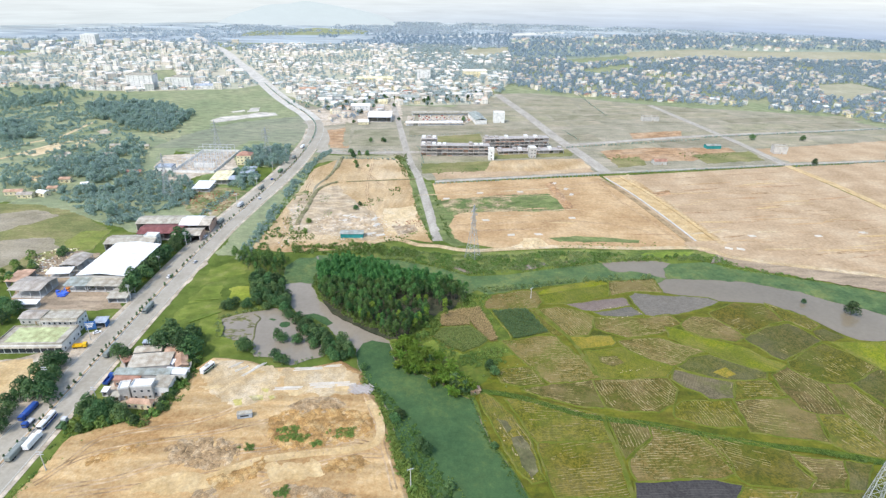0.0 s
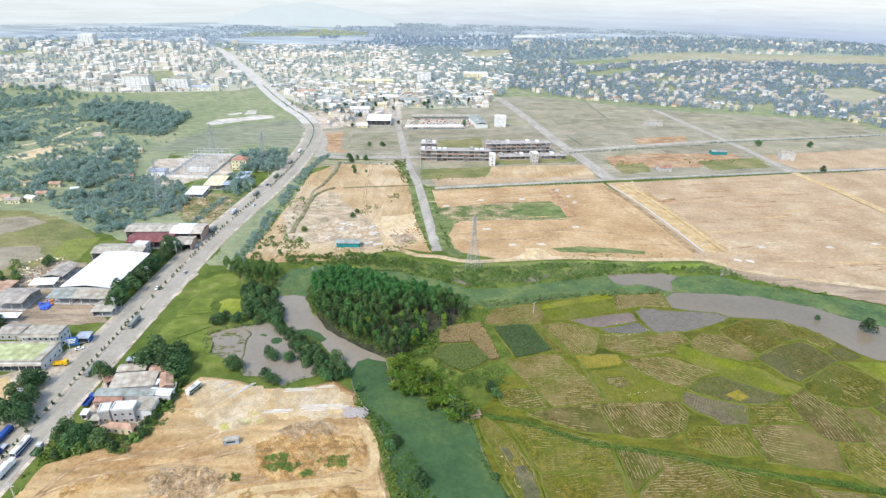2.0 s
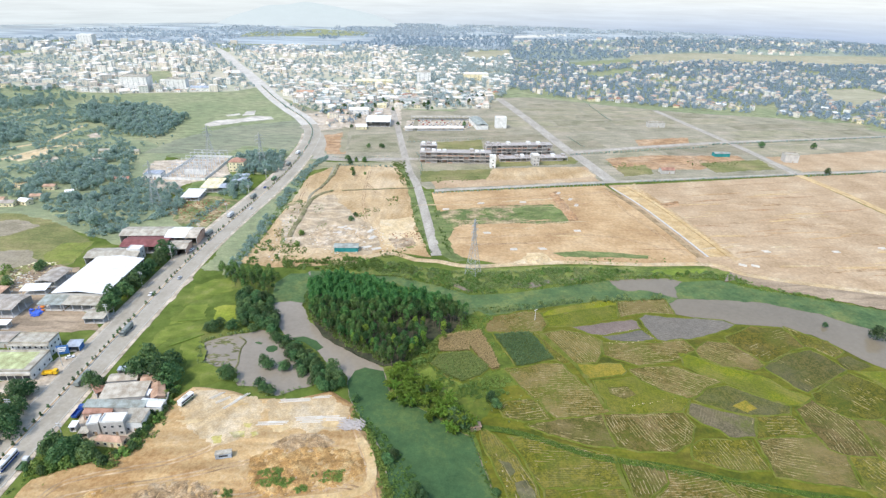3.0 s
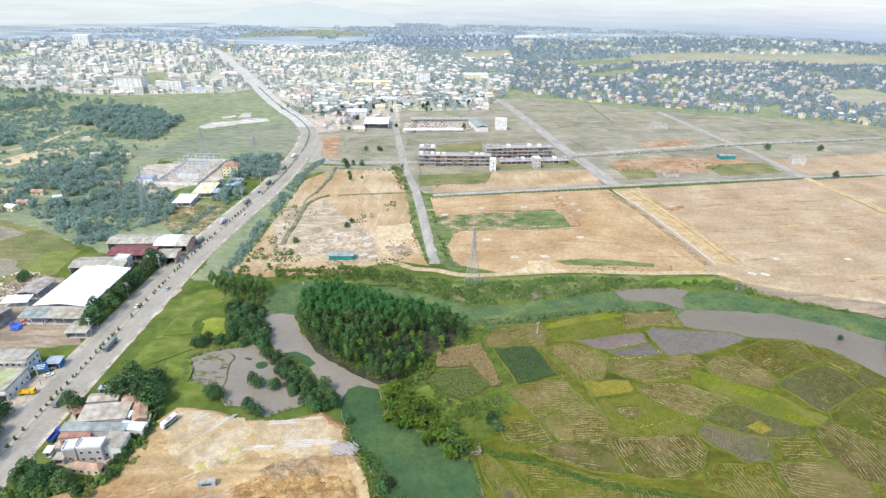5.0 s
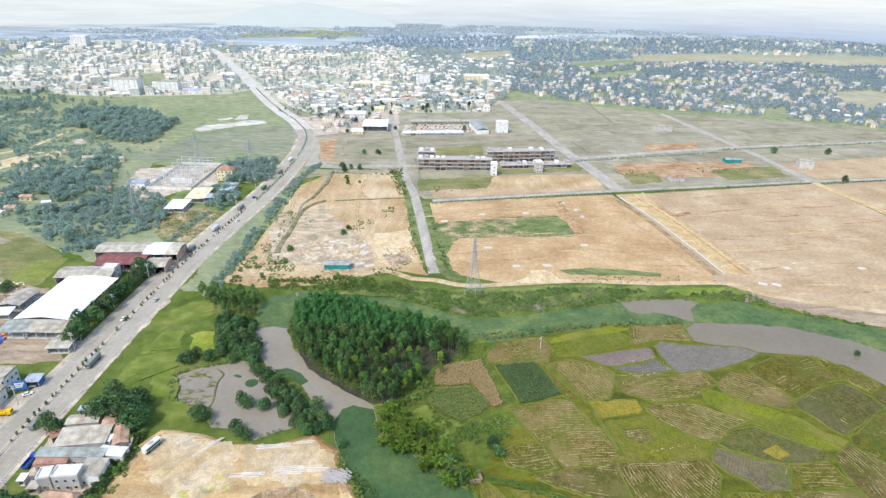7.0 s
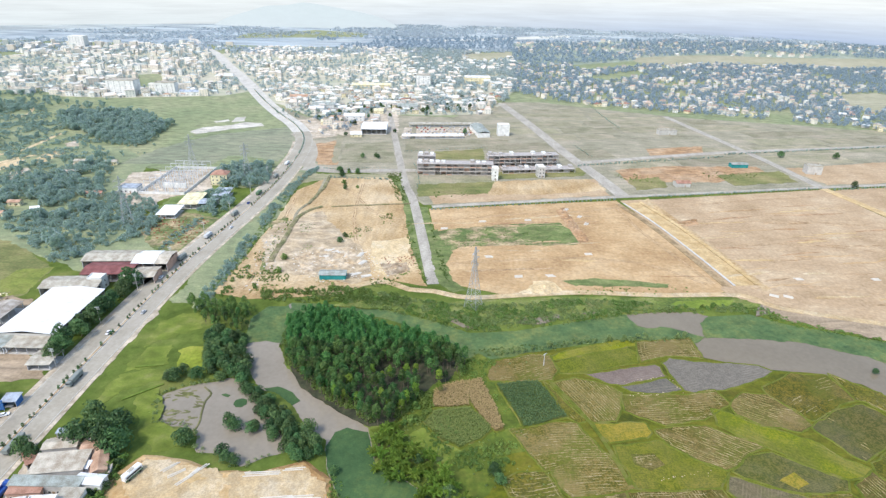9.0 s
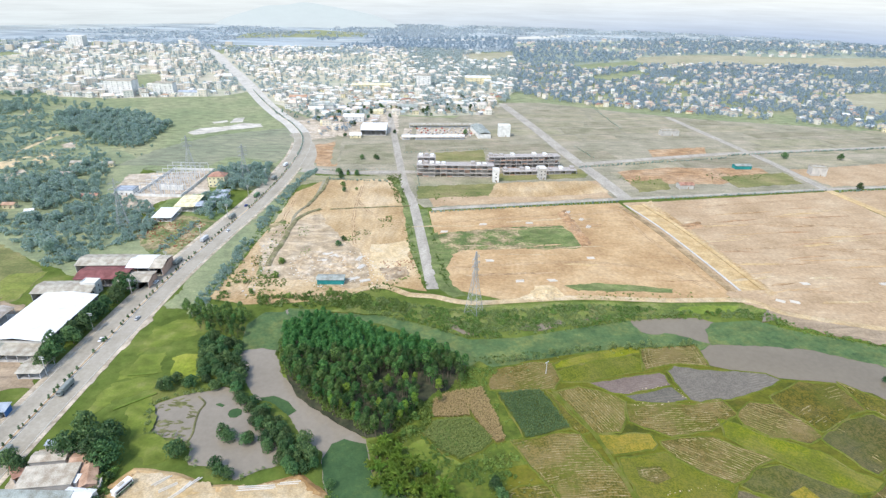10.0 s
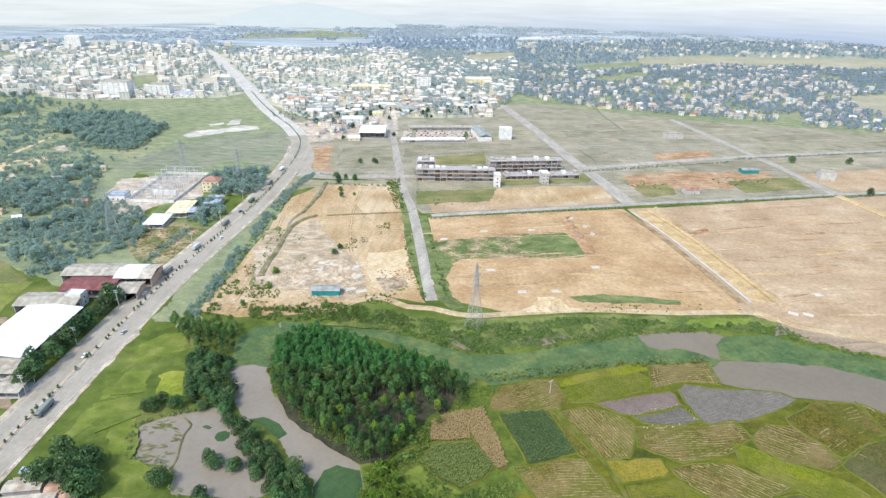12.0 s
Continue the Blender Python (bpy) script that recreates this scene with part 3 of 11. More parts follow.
def spots(poly, spacing, jitter=0.45, keep=1.0, dry=-0.7, clump=0, thin=-0.1, clear=0):
    """Places inside an outline on a shaken grid, nearest first."""
    xs, ys = [p[0] for p in poly], [p[1] for p in poly]
    gx_, gy_ = np.meshgrid(np.arange(min(xs), max(xs), spacing), np.arange(min(ys), max(ys), spacing))
    rng = np.random.default_rng(int(abs(xs[0] * 7 + ys[0])) % 99991)
    px = (gx_ + rng.uniform(-jitter, jitter, gx_.shape) * spacing).ravel()
    py = (gy_ + rng.uniform(-jitter, jitter, gx_.shape) * spacing).ravel()
    ok = inside(px, py, poly) & (rng.uniform(size=px.shape) < keep)
    px, py = px[ok], py[ok]
    z = ground_height(px, py)[0] if len(px) and py.min() < 450 else np.zeros(len(px))
    ok = z > dry
    if clear:
        ok &= edge_distance(px, py, HIGHWAY[::3], False) > clear
        for line, half in ROADS:
            ok &= edge_distance(px, py, line, False) > half + 6
    if len(py) and py.max() > 800:
        for q in OPEN:
            ok &= ~inside(px, py, q)
    if clump:
        q = np.array([noise.noise((a_ / clump, b_ / clump, 3.3)) + 0.4 * noise.noise((a_ * 2.7 / clump, b_ * 2.7 / clump, 8.1)) for a_, b_ in zip(px, py)])
        ok &= q > thin
    order = np.argsort(py[ok])
    return np.stack([px[ok], py[ok], z[ok]], 1)[order]


def joined(name, places, kinds, scale, label, category, seed=0, low=0.75, high=1.25):
    """Many crowns of the given kinds as one object."""
    rng = np.random.default_rng(seed)
    vs, fs, n = [], [], 0
    shapes = []
    for k in kinds:
        me = k.children[0].data
        v = np.empty(len(me.vertices) * 3)
        me.vertices.foreach_get("co", v)
        shapes.append(v.reshape(-1, 3))
    for x, y, z in places:
        v = shapes[rng.integers(len(shapes))]
        a, s = rng.uniform(0, 6.28), scale * rng.uniform(low, high)
        c, d = math.cos(a) * s, math.sin(a) * s
        vs.append(np.stack([v[:, 0] * c - v[:, 1] * d + x, v[:, 0] * d + v[:, 1] * c + y, v[:, 2] * s * rng.uniform(0.85, 1.15) + z - 0.1], 1))
        n += len(v)
    if not vs:
        return None
    allv = np.concatenate(vs)
    me = bpy.data.meshes.new(name)
    me.vertices.add(n)
    me.vertices.foreach_set("co", allv.ravel())
    me.loops.add(n)
    me.loops.foreach_set("vertex_index", np.arange(n))
    me.polygons.add(n // 4)
    me.polygons.foreach_set("loop_start", np.arange(0, n, 4))
    me.update()
    me.materials.append(kinds[0].children[0].data.materials[0])
    return tagged(new(name, me), label, category, kind="stuff")


def wood(poly, spacing, kinds, scale, group, label, objects=0, keep=1.0, seed=0, category="wood", glades=()):
    """A wood: the nearest trees as things, the rest as one object. glades: rounds (x, y, radius) with few trees."""
    p = spots(poly, spacing, keep=keep)
    for k, (gx_, gy_, gr) in enumerate(glades):
        p = p[(np.hypot(p[:, 0] - gx_, (p[:, 1] - gy_)) > gr) | (np.arange(len(p)) % 5 == k % 5)]
    for x, y, z in p[:objects]:
        plant(kinds, x, y, scale * random.uniform(0.72, 1.25), z - 0.1, group)
    joined(group.replace(" ", "_"), p[objects:], kinds, scale, label, category, seed)


# leaner kinds for the distance; they are never set singly
def far_kind(seed, count, size, height, spread, mat):
    rng = np.random.default_rng(seed)
    lobes = [((rng.uniform(-0.4, 0.4) * spread, rng.uniform(-0.4, 0.4) * spread, height * z), (spread * 0.6, spread * 0.6, height * 0.28)) for z in (0.3, 0.45, 0.6, 0.72)]
    return leaf_quads(rng, [l[0] for l in lobes], [l[1] for l in lobes], count, size)[0]


class Shape:
    """A crown shape in the form that joined() reads."""
    def __init__(self, v, mat):
        me = mesh_of("far_crown", v.tolist(), np.arange(len(v)).reshape(-1, 4).tolist(), mat)
        self.data = me
        self.children = [self]


# haze is painted into these leaves: paled and blued beyond their own green
M["far_leaf"] = thin_leaf(haze_gloss(surface("hazed_distant_leaf", [(0.195, 0.262, 0.31), (0.24, 0.305, 0.34), (0.295, 0.35, 0.36)], 0.02, 0.2, island=True, rough=0.6, bump=0, sheen=1.0, world_space=True), 2.0), 0.5)
M["mid_leaf"] = thin_leaf(haze_gloss(surface("hazed_slope_leaf", [(0.2, 0.295, 0.25), (0.275, 0.375, 0.275), (0.35, 0.44, 0.29)], 0.07, 0.3, island=True, rough=0.6, bump=0, sheen=1.0, world_space=True, fine_amount=0.3), 1.6), 0.65)
# woods of the far plain in haze colour, nearly as pale as their ground
M["hazed_horizon_wood"] = thin_leaf(surface("hazed_horizon_wood", [(0.4, 0.465, 0.5), (0.45, 0.51, 0.54)], 0.01, 0.1, island=True, bump=0, world_space=True, sheen=0.4), 0.5)
MID = [Shape(far_kind(80 + k, 120, 0.95, 8.0, 4.2, M["scrub_leaf"]), M["scrub_leaf"]) for k in range(3)]
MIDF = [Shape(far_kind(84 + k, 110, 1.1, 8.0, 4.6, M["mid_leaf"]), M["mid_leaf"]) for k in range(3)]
TUFT = [Shape(far_kind(95 + k, 46, 0.5, 2.0, 2.0, M["scrub_leaf"]), M["scrub_leaf"]) for k in range(3)]
M["light_leaf"] = thin_leaf(surface("light_bush_leaf", [(0.2, 0.28, 0.115), (0.27, 0.35, 0.135), (0.36, 0.41, 0.17)], 0.08, 0.4, island=True, rough=0.6, bump=0, world_space=True, fine_amount=0.3), 0.6)
LIGHT = [Shape(far_kind(88 + k, 46, 0.7, 2.4, 3.0, M["light_leaf"]), M["light_leaf"]) for k in range(3)]
SPECK = [Shape(far_kind(98 + k, 14, 4.5, 5.0, 16.0, M["hazed_horizon_wood"]), M["hazed_horizon_wood"]) for k in range(3)]
# leaves of the town's trees, paled to carry haze in their colour
M["town_leaf"] = thin_leaf(haze_gloss(surface("hazed_town_leaf", [(0.32, 0.375, 0.34), (0.37, 0.42, 0.365), (0.42, 0.46, 0.39)], 0.02, 0.2, island=True, rough=0.6, bump=0, sheen=1.0, world_space=True), 2.0), 0.5)
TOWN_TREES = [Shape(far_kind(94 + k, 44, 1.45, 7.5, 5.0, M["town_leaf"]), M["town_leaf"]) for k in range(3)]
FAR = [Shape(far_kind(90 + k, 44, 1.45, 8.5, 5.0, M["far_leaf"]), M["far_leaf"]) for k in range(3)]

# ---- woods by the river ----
# the floor's colour is darkened for the shade between the trees
M["litter"] = streaked("shade_darkened_litter", [(0.03, 0.035, 0.018), (0.05, 0.055, 0.028), (0.08, 0.07, 0.04)], 0.2, (1, 1, 1))
patch("forest_floor", [(-85.4, 339.7), (-72.0, 350.3), (-52.1, 348.5), (-35.6, 339.1), (-8.5, 327.4), (14.1, 310.5), (11.7, 298.1), (-0.7, 293.1), (-12.0, 277.8), (-20.8, 263.7), (-28.0, 263.0), (-45.8, 273.8), (-64.7, 289.0), (-76.8, 308.7)], 0.06, M["litter"], "leaf litter darkened in colour for the plantation's shade", "forest floor", 3.0, 1.2, 520, kind="structure", low=-0.6)
wood([(-85.0, 341.3), (-72.3, 352.0), (-52.2, 349.3), (-35.7, 339.9), (-8.5, 328.2), (14.8, 311.2), (12.3, 297.4), (-0.7, 292.4), (-11.9, 276.6), (-20.7, 262.6), (-27.9, 262.4), (-45.7, 273.2), (-64.6, 288.4), (-76.8, 308.7)], 2.75, SLIM, 1.0, "plantation wood", "dense plantation of slim dark green trees", 298, glades=((-22, 297, 9), (-7, 302, 7), (-34, 291, 6), (-5, 291, 7), (5, 299, 5), (-34, 277, 6), (-18, 282, 7), (-24, 271, 5)))
YOUNG = [round_tree("plantation_tree", 75 + k, 9.6, 1.9, 0.12, M["leaf_bright"], 420, 0.33, "young plantation tree with yellow green leaves") for k in range(2)]
FREE.update({p.name: p for p in YOUNG})
for x, y, z in spots([(-64.2, 305.7), (-31.7, 296.6), (13.2, 304.9), (11.1, 288.3), (-17.7, 263.8), (-28.5, 262.4), (-45.8, 274.3)], 8.0, keep=0.55):
    plant(YOUNG, x, y, random.uniform(0.95, 1.15), z, "plantation wood")
for x, y, z in spots([(-26.8, 250.3), (-19.2, 263.8), (-4.7, 247.4), (5.7, 236.6), (15.9, 217.1), (9.6, 214.5), (-1.3, 220.0), (-12.9, 231.5), (-23.2, 235.8)], 4.6, dry=-2.5):
    plant(BAMBOO, x, y, random.uniform(0.62, 0.95), z, "bamboo by the river")
wood([(-140.9, 351.1), (-106.5, 347.3), (-102.7, 332.6), (-130.3, 336.4)], 3.6, SLIM, 0.8, "pond wood", "belt of trees beside the pond", 40)
RIPE = [(-137.5, 316.1), (-131.6, 319.3), (-123.5, 320.2), (-118.3, 309.3), (-119.0, 299.3), (-129.1, 296.8)]
for poly, sp, sc in (([(-128.8, 331.6), (-107.2, 332.4), (-100.5, 315.1), (-92.7, 301.2), (-97.3, 297.7), (-118.6, 310.8)], 4.6, 0.66), ([(-100.9, 311.4), (-85.3, 286.4), (-68.6, 270.1), (-53.1, 259.5), (-46.2, 246.2), (-51.4, 238.3), (-63.0, 246.7), (-72.7, 261.1), (-84.3, 275.5), (-97.0, 293.8)], 4.2, 0.7), ([(-135.0, 293.1), (-122.6, 312.1), (-99.8, 307.2), (-91.9, 292.6), (-116.6, 293.1), (-129.1, 286.3)], 4.6, 0.62)):
    for x, y, z in spots(poly, sp, dry=-2.5):
        if inside(np.array([x]), np.array([y]), RIPE)[0]:
            continue
        plant(BROAD, x, y, sc * random.uniform(0.8, 1.25), z, "trees round the pond")
# single trees
SINGLE = []
SINGLE.append(([(-147.4, 248.3), (-141.5, 252.0), (-134.9, 250.7), (-134.6, 257.5), (-148.0, 259.8), (-135.7, 245.6), (-130.9, 244.7)], BROAD, 1.3))
SINGLE.append(([(-105.7, 249.5), (-103.7, 250.6)], BROAD, 0.85))
SINGLE.append(([(-87.3, 245.0), (-80.7, 240.3), (-83.9, 241.2)], BROAD, 0.6))
SINGLE.append(([(-90.3, 262.7), (-87.6, 260.6), (-79.6, 258.7), (-78.0, 259.8)], BROAD, 0.68))
SINGLE.append(([(-39.2, 236.7)], BROAD, 0.5))
SINGLE.append(([(27.1, 232.6), (24.9, 237.1)], BROAD, 0.62))
SINGLE.append(([(-18.3, 201.3), (-20.1, 198.7)], BROAD, 0.6))
SINGLE.append(([(-5.4, 180.3), (-7.9, 182.8)], BROAD, 0.62))
SINGLE.append(([(23.5, 183.6)], BROAD, 0.45))
SINGLE.append(([(4.1, 161.3), (3.0, 154.6)], BROAD, 0.6))
SINGLE.append(([(251.2, 300.1)], BROAD, 0.9))
SINGLE.append(([(228.9, 312.2)], BROAD, 0.35))
SINGLE.append(([(12.4, 219.1), (9.7, 221.1), (7.0, 224.5)], BROAD, 0.85))
SINGLE.append(([(-162.1, 238.9), (-168.4, 242.6)], BROAD, 0.8))
SINGLE.append(([(-159.8, 197.0), (-154.4, 194.3), (-152.2, 197.2), (-148.2, 199.2), (-159.3, 200.8), (-143.1, 196.7)], BROAD, 0.95))
SINGLE.append(([(-190.9, 209.6), (-186.9, 213.8), (-197.5, 213.5), (-189.0, 223.5), (-196.3, 222.0), (-182.9, 208.6)], BROAD, 1.15))
SINGLE.append(([(-250.4, 279.8), (-258.8, 287.1), (-249.0, 270.8), (-250.5, 284.8)], BROAD, 1.0))
SINGLE.append(([(-269.5, 362.2), (-269.5, 357.6)], BROAD, 0.75))
SINGLE.append(([(-280.9, 323.6), (-276.3, 327.7), (-275.3, 337.5)], BROAD, 0.8))
SINGLE.append(([(398.9, 730.9), (415.7, 621.1), (464.4, 729.6)], BROAD, 0.9))
SINGLE.append(([(-92.4, 578.5), (-103.9, 627.5), (-88.0, 628.5), (-75.9, 457.8), (-73.8, 467.5)], BROAD, 0.55))
SINGLE.append(([(-109.3, 427.1), (-108.5, 407.5)], BUSH, 1.5))
SINGLE.append(([(-195.5 + 1.5 * math.sin(k * 2.1), 306 + 5.2 * k) for k in (0, 1, 2, 4, 5, 6.5, 8, 9, 10, 12.5, 14, 15)], BROAD, 1.25))
SINGLE.append(([(-200.5 + 1.2 * math.sin(k * 1.3), 331 + 7.5 * k) for k in range(7)], BROAD, 0.7))
for poly, kinds, sc in SINGLE:
    for x, y in poly:
        plant(kinds, x, y, sc * random.uniform(0.9, 1.1), max(-0.95, float(ground_height(np.array([x]), np.array([y]))[0][0])) if y < 420 else 0.0)

for k, (x, y) in enumerate(smooth_line([(-154.1, 187.3), (-145.2, 196.0), (-136.2, 194.7), (-130.9, 196.3), (-128.0, 202.7), (-126.3, 210.5), (-124.4, 216.7), (-124.0, 224.4), (-124.3, 232.0), (-125.1, 239.0)], 2.6)):
    plant(BUSH if k % 3 else BROAD, x - 1.0 + random.gauss(0, 0.8), y + 1.0 + random.gauss(0, 0.8), random.uniform(0.9, 1.5) if k % 3 else random.uniform(0.4, 0.6), 0.2, "belt behind the roadside houses")
for k, (x, y) in enumerate(smooth_line([(-163.5, 189.8), (-154.8, 192.8), (-141.6, 193.9), (-131.3, 195.9), (-127.1, 203.5), (-127.5, 213.3), (-127.6, 221.7), (-128.9, 232.8), (-131.4, 242.2), (-137.0, 252.2)], 2.2)):
    plant(BUSH if k % 4 else BROAD, x + random.gauss(0, 1.3), y + random.gauss(0, 1.3), random.uniform(1.1, 1.9) if k % 4 else random.uniform(0.4, 0.65), 0.1, "belt behind the roadside houses")
# marshy ground between the river and the building plots
M["marsh"] = streaked("marsh_grass", [(0.07, 0.105, 0.022), (0.115, 0.155, 0.03), (0.165, 0.19, 0.045), (0.2, 0.2, 0.08)], 0.07, (0.45, 1, 1), gain=0.8, grain=0.9, grit=1.2)
patch("land_cover", [(-66.5, 365.7), (-35.3, 381.3), (2.0, 372.0), (19.0, 376.0), (57.0, 380.5), (90.8, 384.5), (143.0, 384.5), (193.0, 386.5), (203.0, 379.0), (190.9, 374.4), (161.9, 373.3), (111.5, 367.7), (69.3, 356.5), (37.3, 348.6), (14.1, 347.8), (-17.4, 362.7)], 0.05, M["marsh"], "marshy green ground along the river bank", "grass", 2.0, 1.5, 700, kind="structure", low=-0.6)
for k, (poly, mt, lb) in enumerate((([(7.4, 352.0), (10.8, 356.2), (13.2, 350.6), (19.2, 348.4), (21.4, 344.9), (14.2, 344.8)], "water", "small pool of brown water in the marsh"), ([(45.0, 351.5), (50.5, 356.8), (62.0, 358.0), (71.5, 362.5), (74.2, 359.0), (64.0, 352.6), (53.0, 349.5)], "water", "shallow pool among reeds"), ([(86.0, 363.4), (93.0, 366.2), (99.0, 365.0), (92.0, 361.8)], "water", "narrow pool among reeds"), ([(143.0, 374.5), (150.0, 380.8), (172.0, 384.4), (188.0, 383.8), (180.0, 376.5), (160.0, 372.8)], "bright_marsh", "bright green wet meadow by the track"), ([(193.0, 366.0), (198.0, 374.0), (206.0, 383.0), (211.0, 381.0), (204.0, 369.0)], "water", "narrow water inlet beside the track"))):
    if mt not in M:
        M[mt] = streaked("bright_marsh_grass", [(0.12, 0.175, 0.02), (0.16, 0.215, 0.028), (0.2, 0.23, 0.045)], 0.08, (0.5, 1, 1), gain=0.5)
    patch("land_cover", poly, 0.1 + 0.008 * k, M[mt], lb, "pool" if mt == "water" else "grass", 1.6, 1.4, 710 + k, kind="structure", low=-0.6)
# river-bank scrub
SCRUB = []
SCRUB.append([(-40.2, 233.0), (-30.4, 217.9), (-23.4, 206.1), (-19.4, 189.9), (-14.9, 178.5), (-7.3, 168.7), (-1.4, 155.8), (-6.6, 151.8), (-11.2, 156.9), (-16.3, 166.5), (-20.9, 179.9), (-25.0, 196.8), (-32.1, 213.8), (-38.9, 224.1)])
SCRUB.append([(-66.5, 365.7), (-35.3, 381.3), (18.9, 369.1), (90.8, 381.5), (164.2, 374.9), (191.4, 380.7), (190.9, 369.4), (161.9, 368.3), (111.5, 362.7), (69.3, 350.5), (37.3, 342.6), (14.1, 341.8), (-17.4, 357.7)])
SCRUB.append([(-23.8, 242.9), (-13.0, 235.1), (2.8, 220.9), (15.0, 215.0), (19.4, 221.4), (5.7, 234.3), (-12.0, 243.2)])
SCRUB.append([(192.5, 373.2), (205.1, 355.7), (237.3, 341.9), (286.5, 319.9), (333.7, 297.6), (339.5, 304.3), (291.3, 326.7), (240.9, 348.6), (214.9, 359.5), (201.7, 375.4)])
SCRUB.append([(-137.3, 358.3), (-135.4, 408.6), (-129.6, 420.2), (-128.1, 367.9)])
SCRUB.append([(-148.2, 199.2), (-130.8, 194.9), (-121.5, 208.6), (-120.4, 233.0), (-127.5, 239.9), (-128.0, 217.4), (-136.4, 201.3)])
SCRUB.append([(-77.0, 308.0), (-67.5, 299.0), (-60.5, 290.0), (-49.5, 280.0), (-37.5, 273.0), (-28.0, 264.0), (-23.0, 269.0), (-36.0, 280.0), (-50.0, 291.0), (-63.0, 305.0), (-75.0, 317.0)])
SCRUB.append([(-164.1, 179.8), (-155.2, 184.9), (-157.3, 197.1), (-163.7, 195.1), (-161.3, 164.7), (-161.4, 155.1), (-157.3, 153.8)])
SCRUB.append([(15.3, 221.3), (33.0, 218.8), (48.5, 213.1), (68.1, 204.6), (97.8, 199.8), (120.8, 193.3), (141.0, 188.6), (163.6, 185.2), (180.6, 181.4), (194.2, 177.1), (192.6, 174.9), (162.3, 182.9), (119.7, 190.8), (67.5, 202.0), (32.7, 216.3)])
for k, (poly, sp, sc) in enumerate(zip(SCRUB, (1.8, 1.9, 2.0, 2.2, 2.4, 2.0, 2.0, 2.2, 0.95), (0.75, 0.7, 0.75, 0.6, 0.75, 0.8, 0.7, 0.6, 0.4))):
    joined("scrub", spots(poly, sp, dry=-1.5, clump=12 if k == 4 else (13 if k == 1 else 0), thin=-0.12 if k != 1 else 0.08), TUFT, sc, "tangle of green scrub and tall grass", "scrub", k, 0.4, 1.3)
    if k in (1, 3, 6):
        joined("scrub", spots(poly, 1.7 if k == 1 else 2.6, keep=0.85, dry=-1.5, clump=9, thin=-0.25 if k == 1 else 0.0), LIGHT, 0.42, "pale green tall grass among the scrub", "grass", 50 + k, 0.4, 1.4)
    if k < 8:
        for x, y, z in spots(poly, sp * 5.5, keep=0.5, dry=-1.2)[:22]:
            plant(BUSH, x, y, sc * random.uniform(0.9, 1.7), z - 0.1, "bushes on the river bank")
# grass tussocks over the open meadow by the highway and the river banks
MEADOWS = [[(-155.0, 265.2), (-150.0, 349.0), (-143.2, 376.9), (-107.4, 366.9), (-106.9, 334.0), (-136.2, 310.2), (-133.5, 283.6), (-134.1, 260.3), (-127.5, 239.9), (-111.5, 240.4), (-105.2, 248.0), (-118.7, 260.7), (-129.1, 271.7)], [(20.7, 315.7), (32.1, 323.5), (66.6, 332.4), (145.4, 343.4), (145.5, 337.7), (111.7, 332.5), (65.2, 323.2), (30.4, 298.7)], [(18.5, 264.9), (30.7, 259.9), (35.5, 244.6), (52.3, 237.9), (44.3, 222.0), (19.4, 221.4), (14.7, 244.0)], [(-25.5, 263.6), (2.7, 288.1), (21.7, 265.0), (17.4, 239.3), (-0.2, 243.6)], [(19.2, 217.2), (22.6, 187.5), (28.8, 176.4), (35.8, 157.9), (32.5, 157.3), (24.2, 177.2), (18.2, 197.8)]]
for k, poly in enumerate(MEADOWS[1:]):
    joined("grass_tussocks", spots(poly, 2.4, keep=0.45, clump=25, thin=-0.1), LIGHT, 0.22, "tall green grass and weeds", "grass", 60 + k, 0.3, 1.3)
tagged(ribbon("ditch_bank", smooth_line([(15.2, 220.4), (32.8, 217.5), (48.3, 211.9), (67.9, 203.5), (97.5, 198.7), (120.3, 192.2), (140.5, 187.6), (163.0, 184.2), (179.9, 180.5), (193.5, 176.1)], 3.0), 1.7, 0.45, surface("ditch_grass", [(0.032, 0.06, 0.004), (0.055, 0.092, 0.007), (0.095, 0.132, 0.012)], 0.2, 1.5, world_space=True)), "overgrown green bank of a field ditch", "bank", kind="structure")
M["scum"] = streaked("pond_scum", [(0.1, 0.105, 0.035), (0.15, 0.145, 0.06), (0.2, 0.18, 0.09)], 0.2, (1, 0.4, 1), gain=0.8)
wrng = np.random.default_rng(31)
for k, (x, y, _) in enumerate(spots([(-125.1, 264.2), (-129.3, 275.4), (-126.3, 282.7), (-116.2, 287.7), (-109.4, 282.1), (-108.1, 272.3), (-104.2, 261.4), (-113.9, 260.7)], 2.1, keep=0.75, dry=-9, clump=11, thin=-0.3)):
    l, w, a = wrng.uniform(0.6, 2.6), wrng.uniform(0.25, 0.8), wrng.uniform(-0.5, 0.6)
    patch("weed_raft", [(x + l * math.cos(b) * math.cos(a) - w * math.sin(b) * math.sin(a), y + l * math.cos(b) * math.sin(a) + w * math.sin(b) * math.cos(a)) for b in np.arange(0, 6.28, 0.7)], -0.86 + 0.001 * k, M["scum"], "thin brown green scum on the shallow pond", "water weed", 0.7, 0.8, 530 + k, kind="stuff", low=-1.2)
tagged(ribbon("mud_ridge", smooth_line([(-111.6, 287.9), (-106.7, 283.5), (-107.3, 278.2), (-106.1, 270.5), (-104.5, 263.9), (-104.7, 258.2)], 1.5), 0.45, -0.7, M["scum"], crown=0.15), "drowned grassy ridge across the pond", "bank", kind="structure")
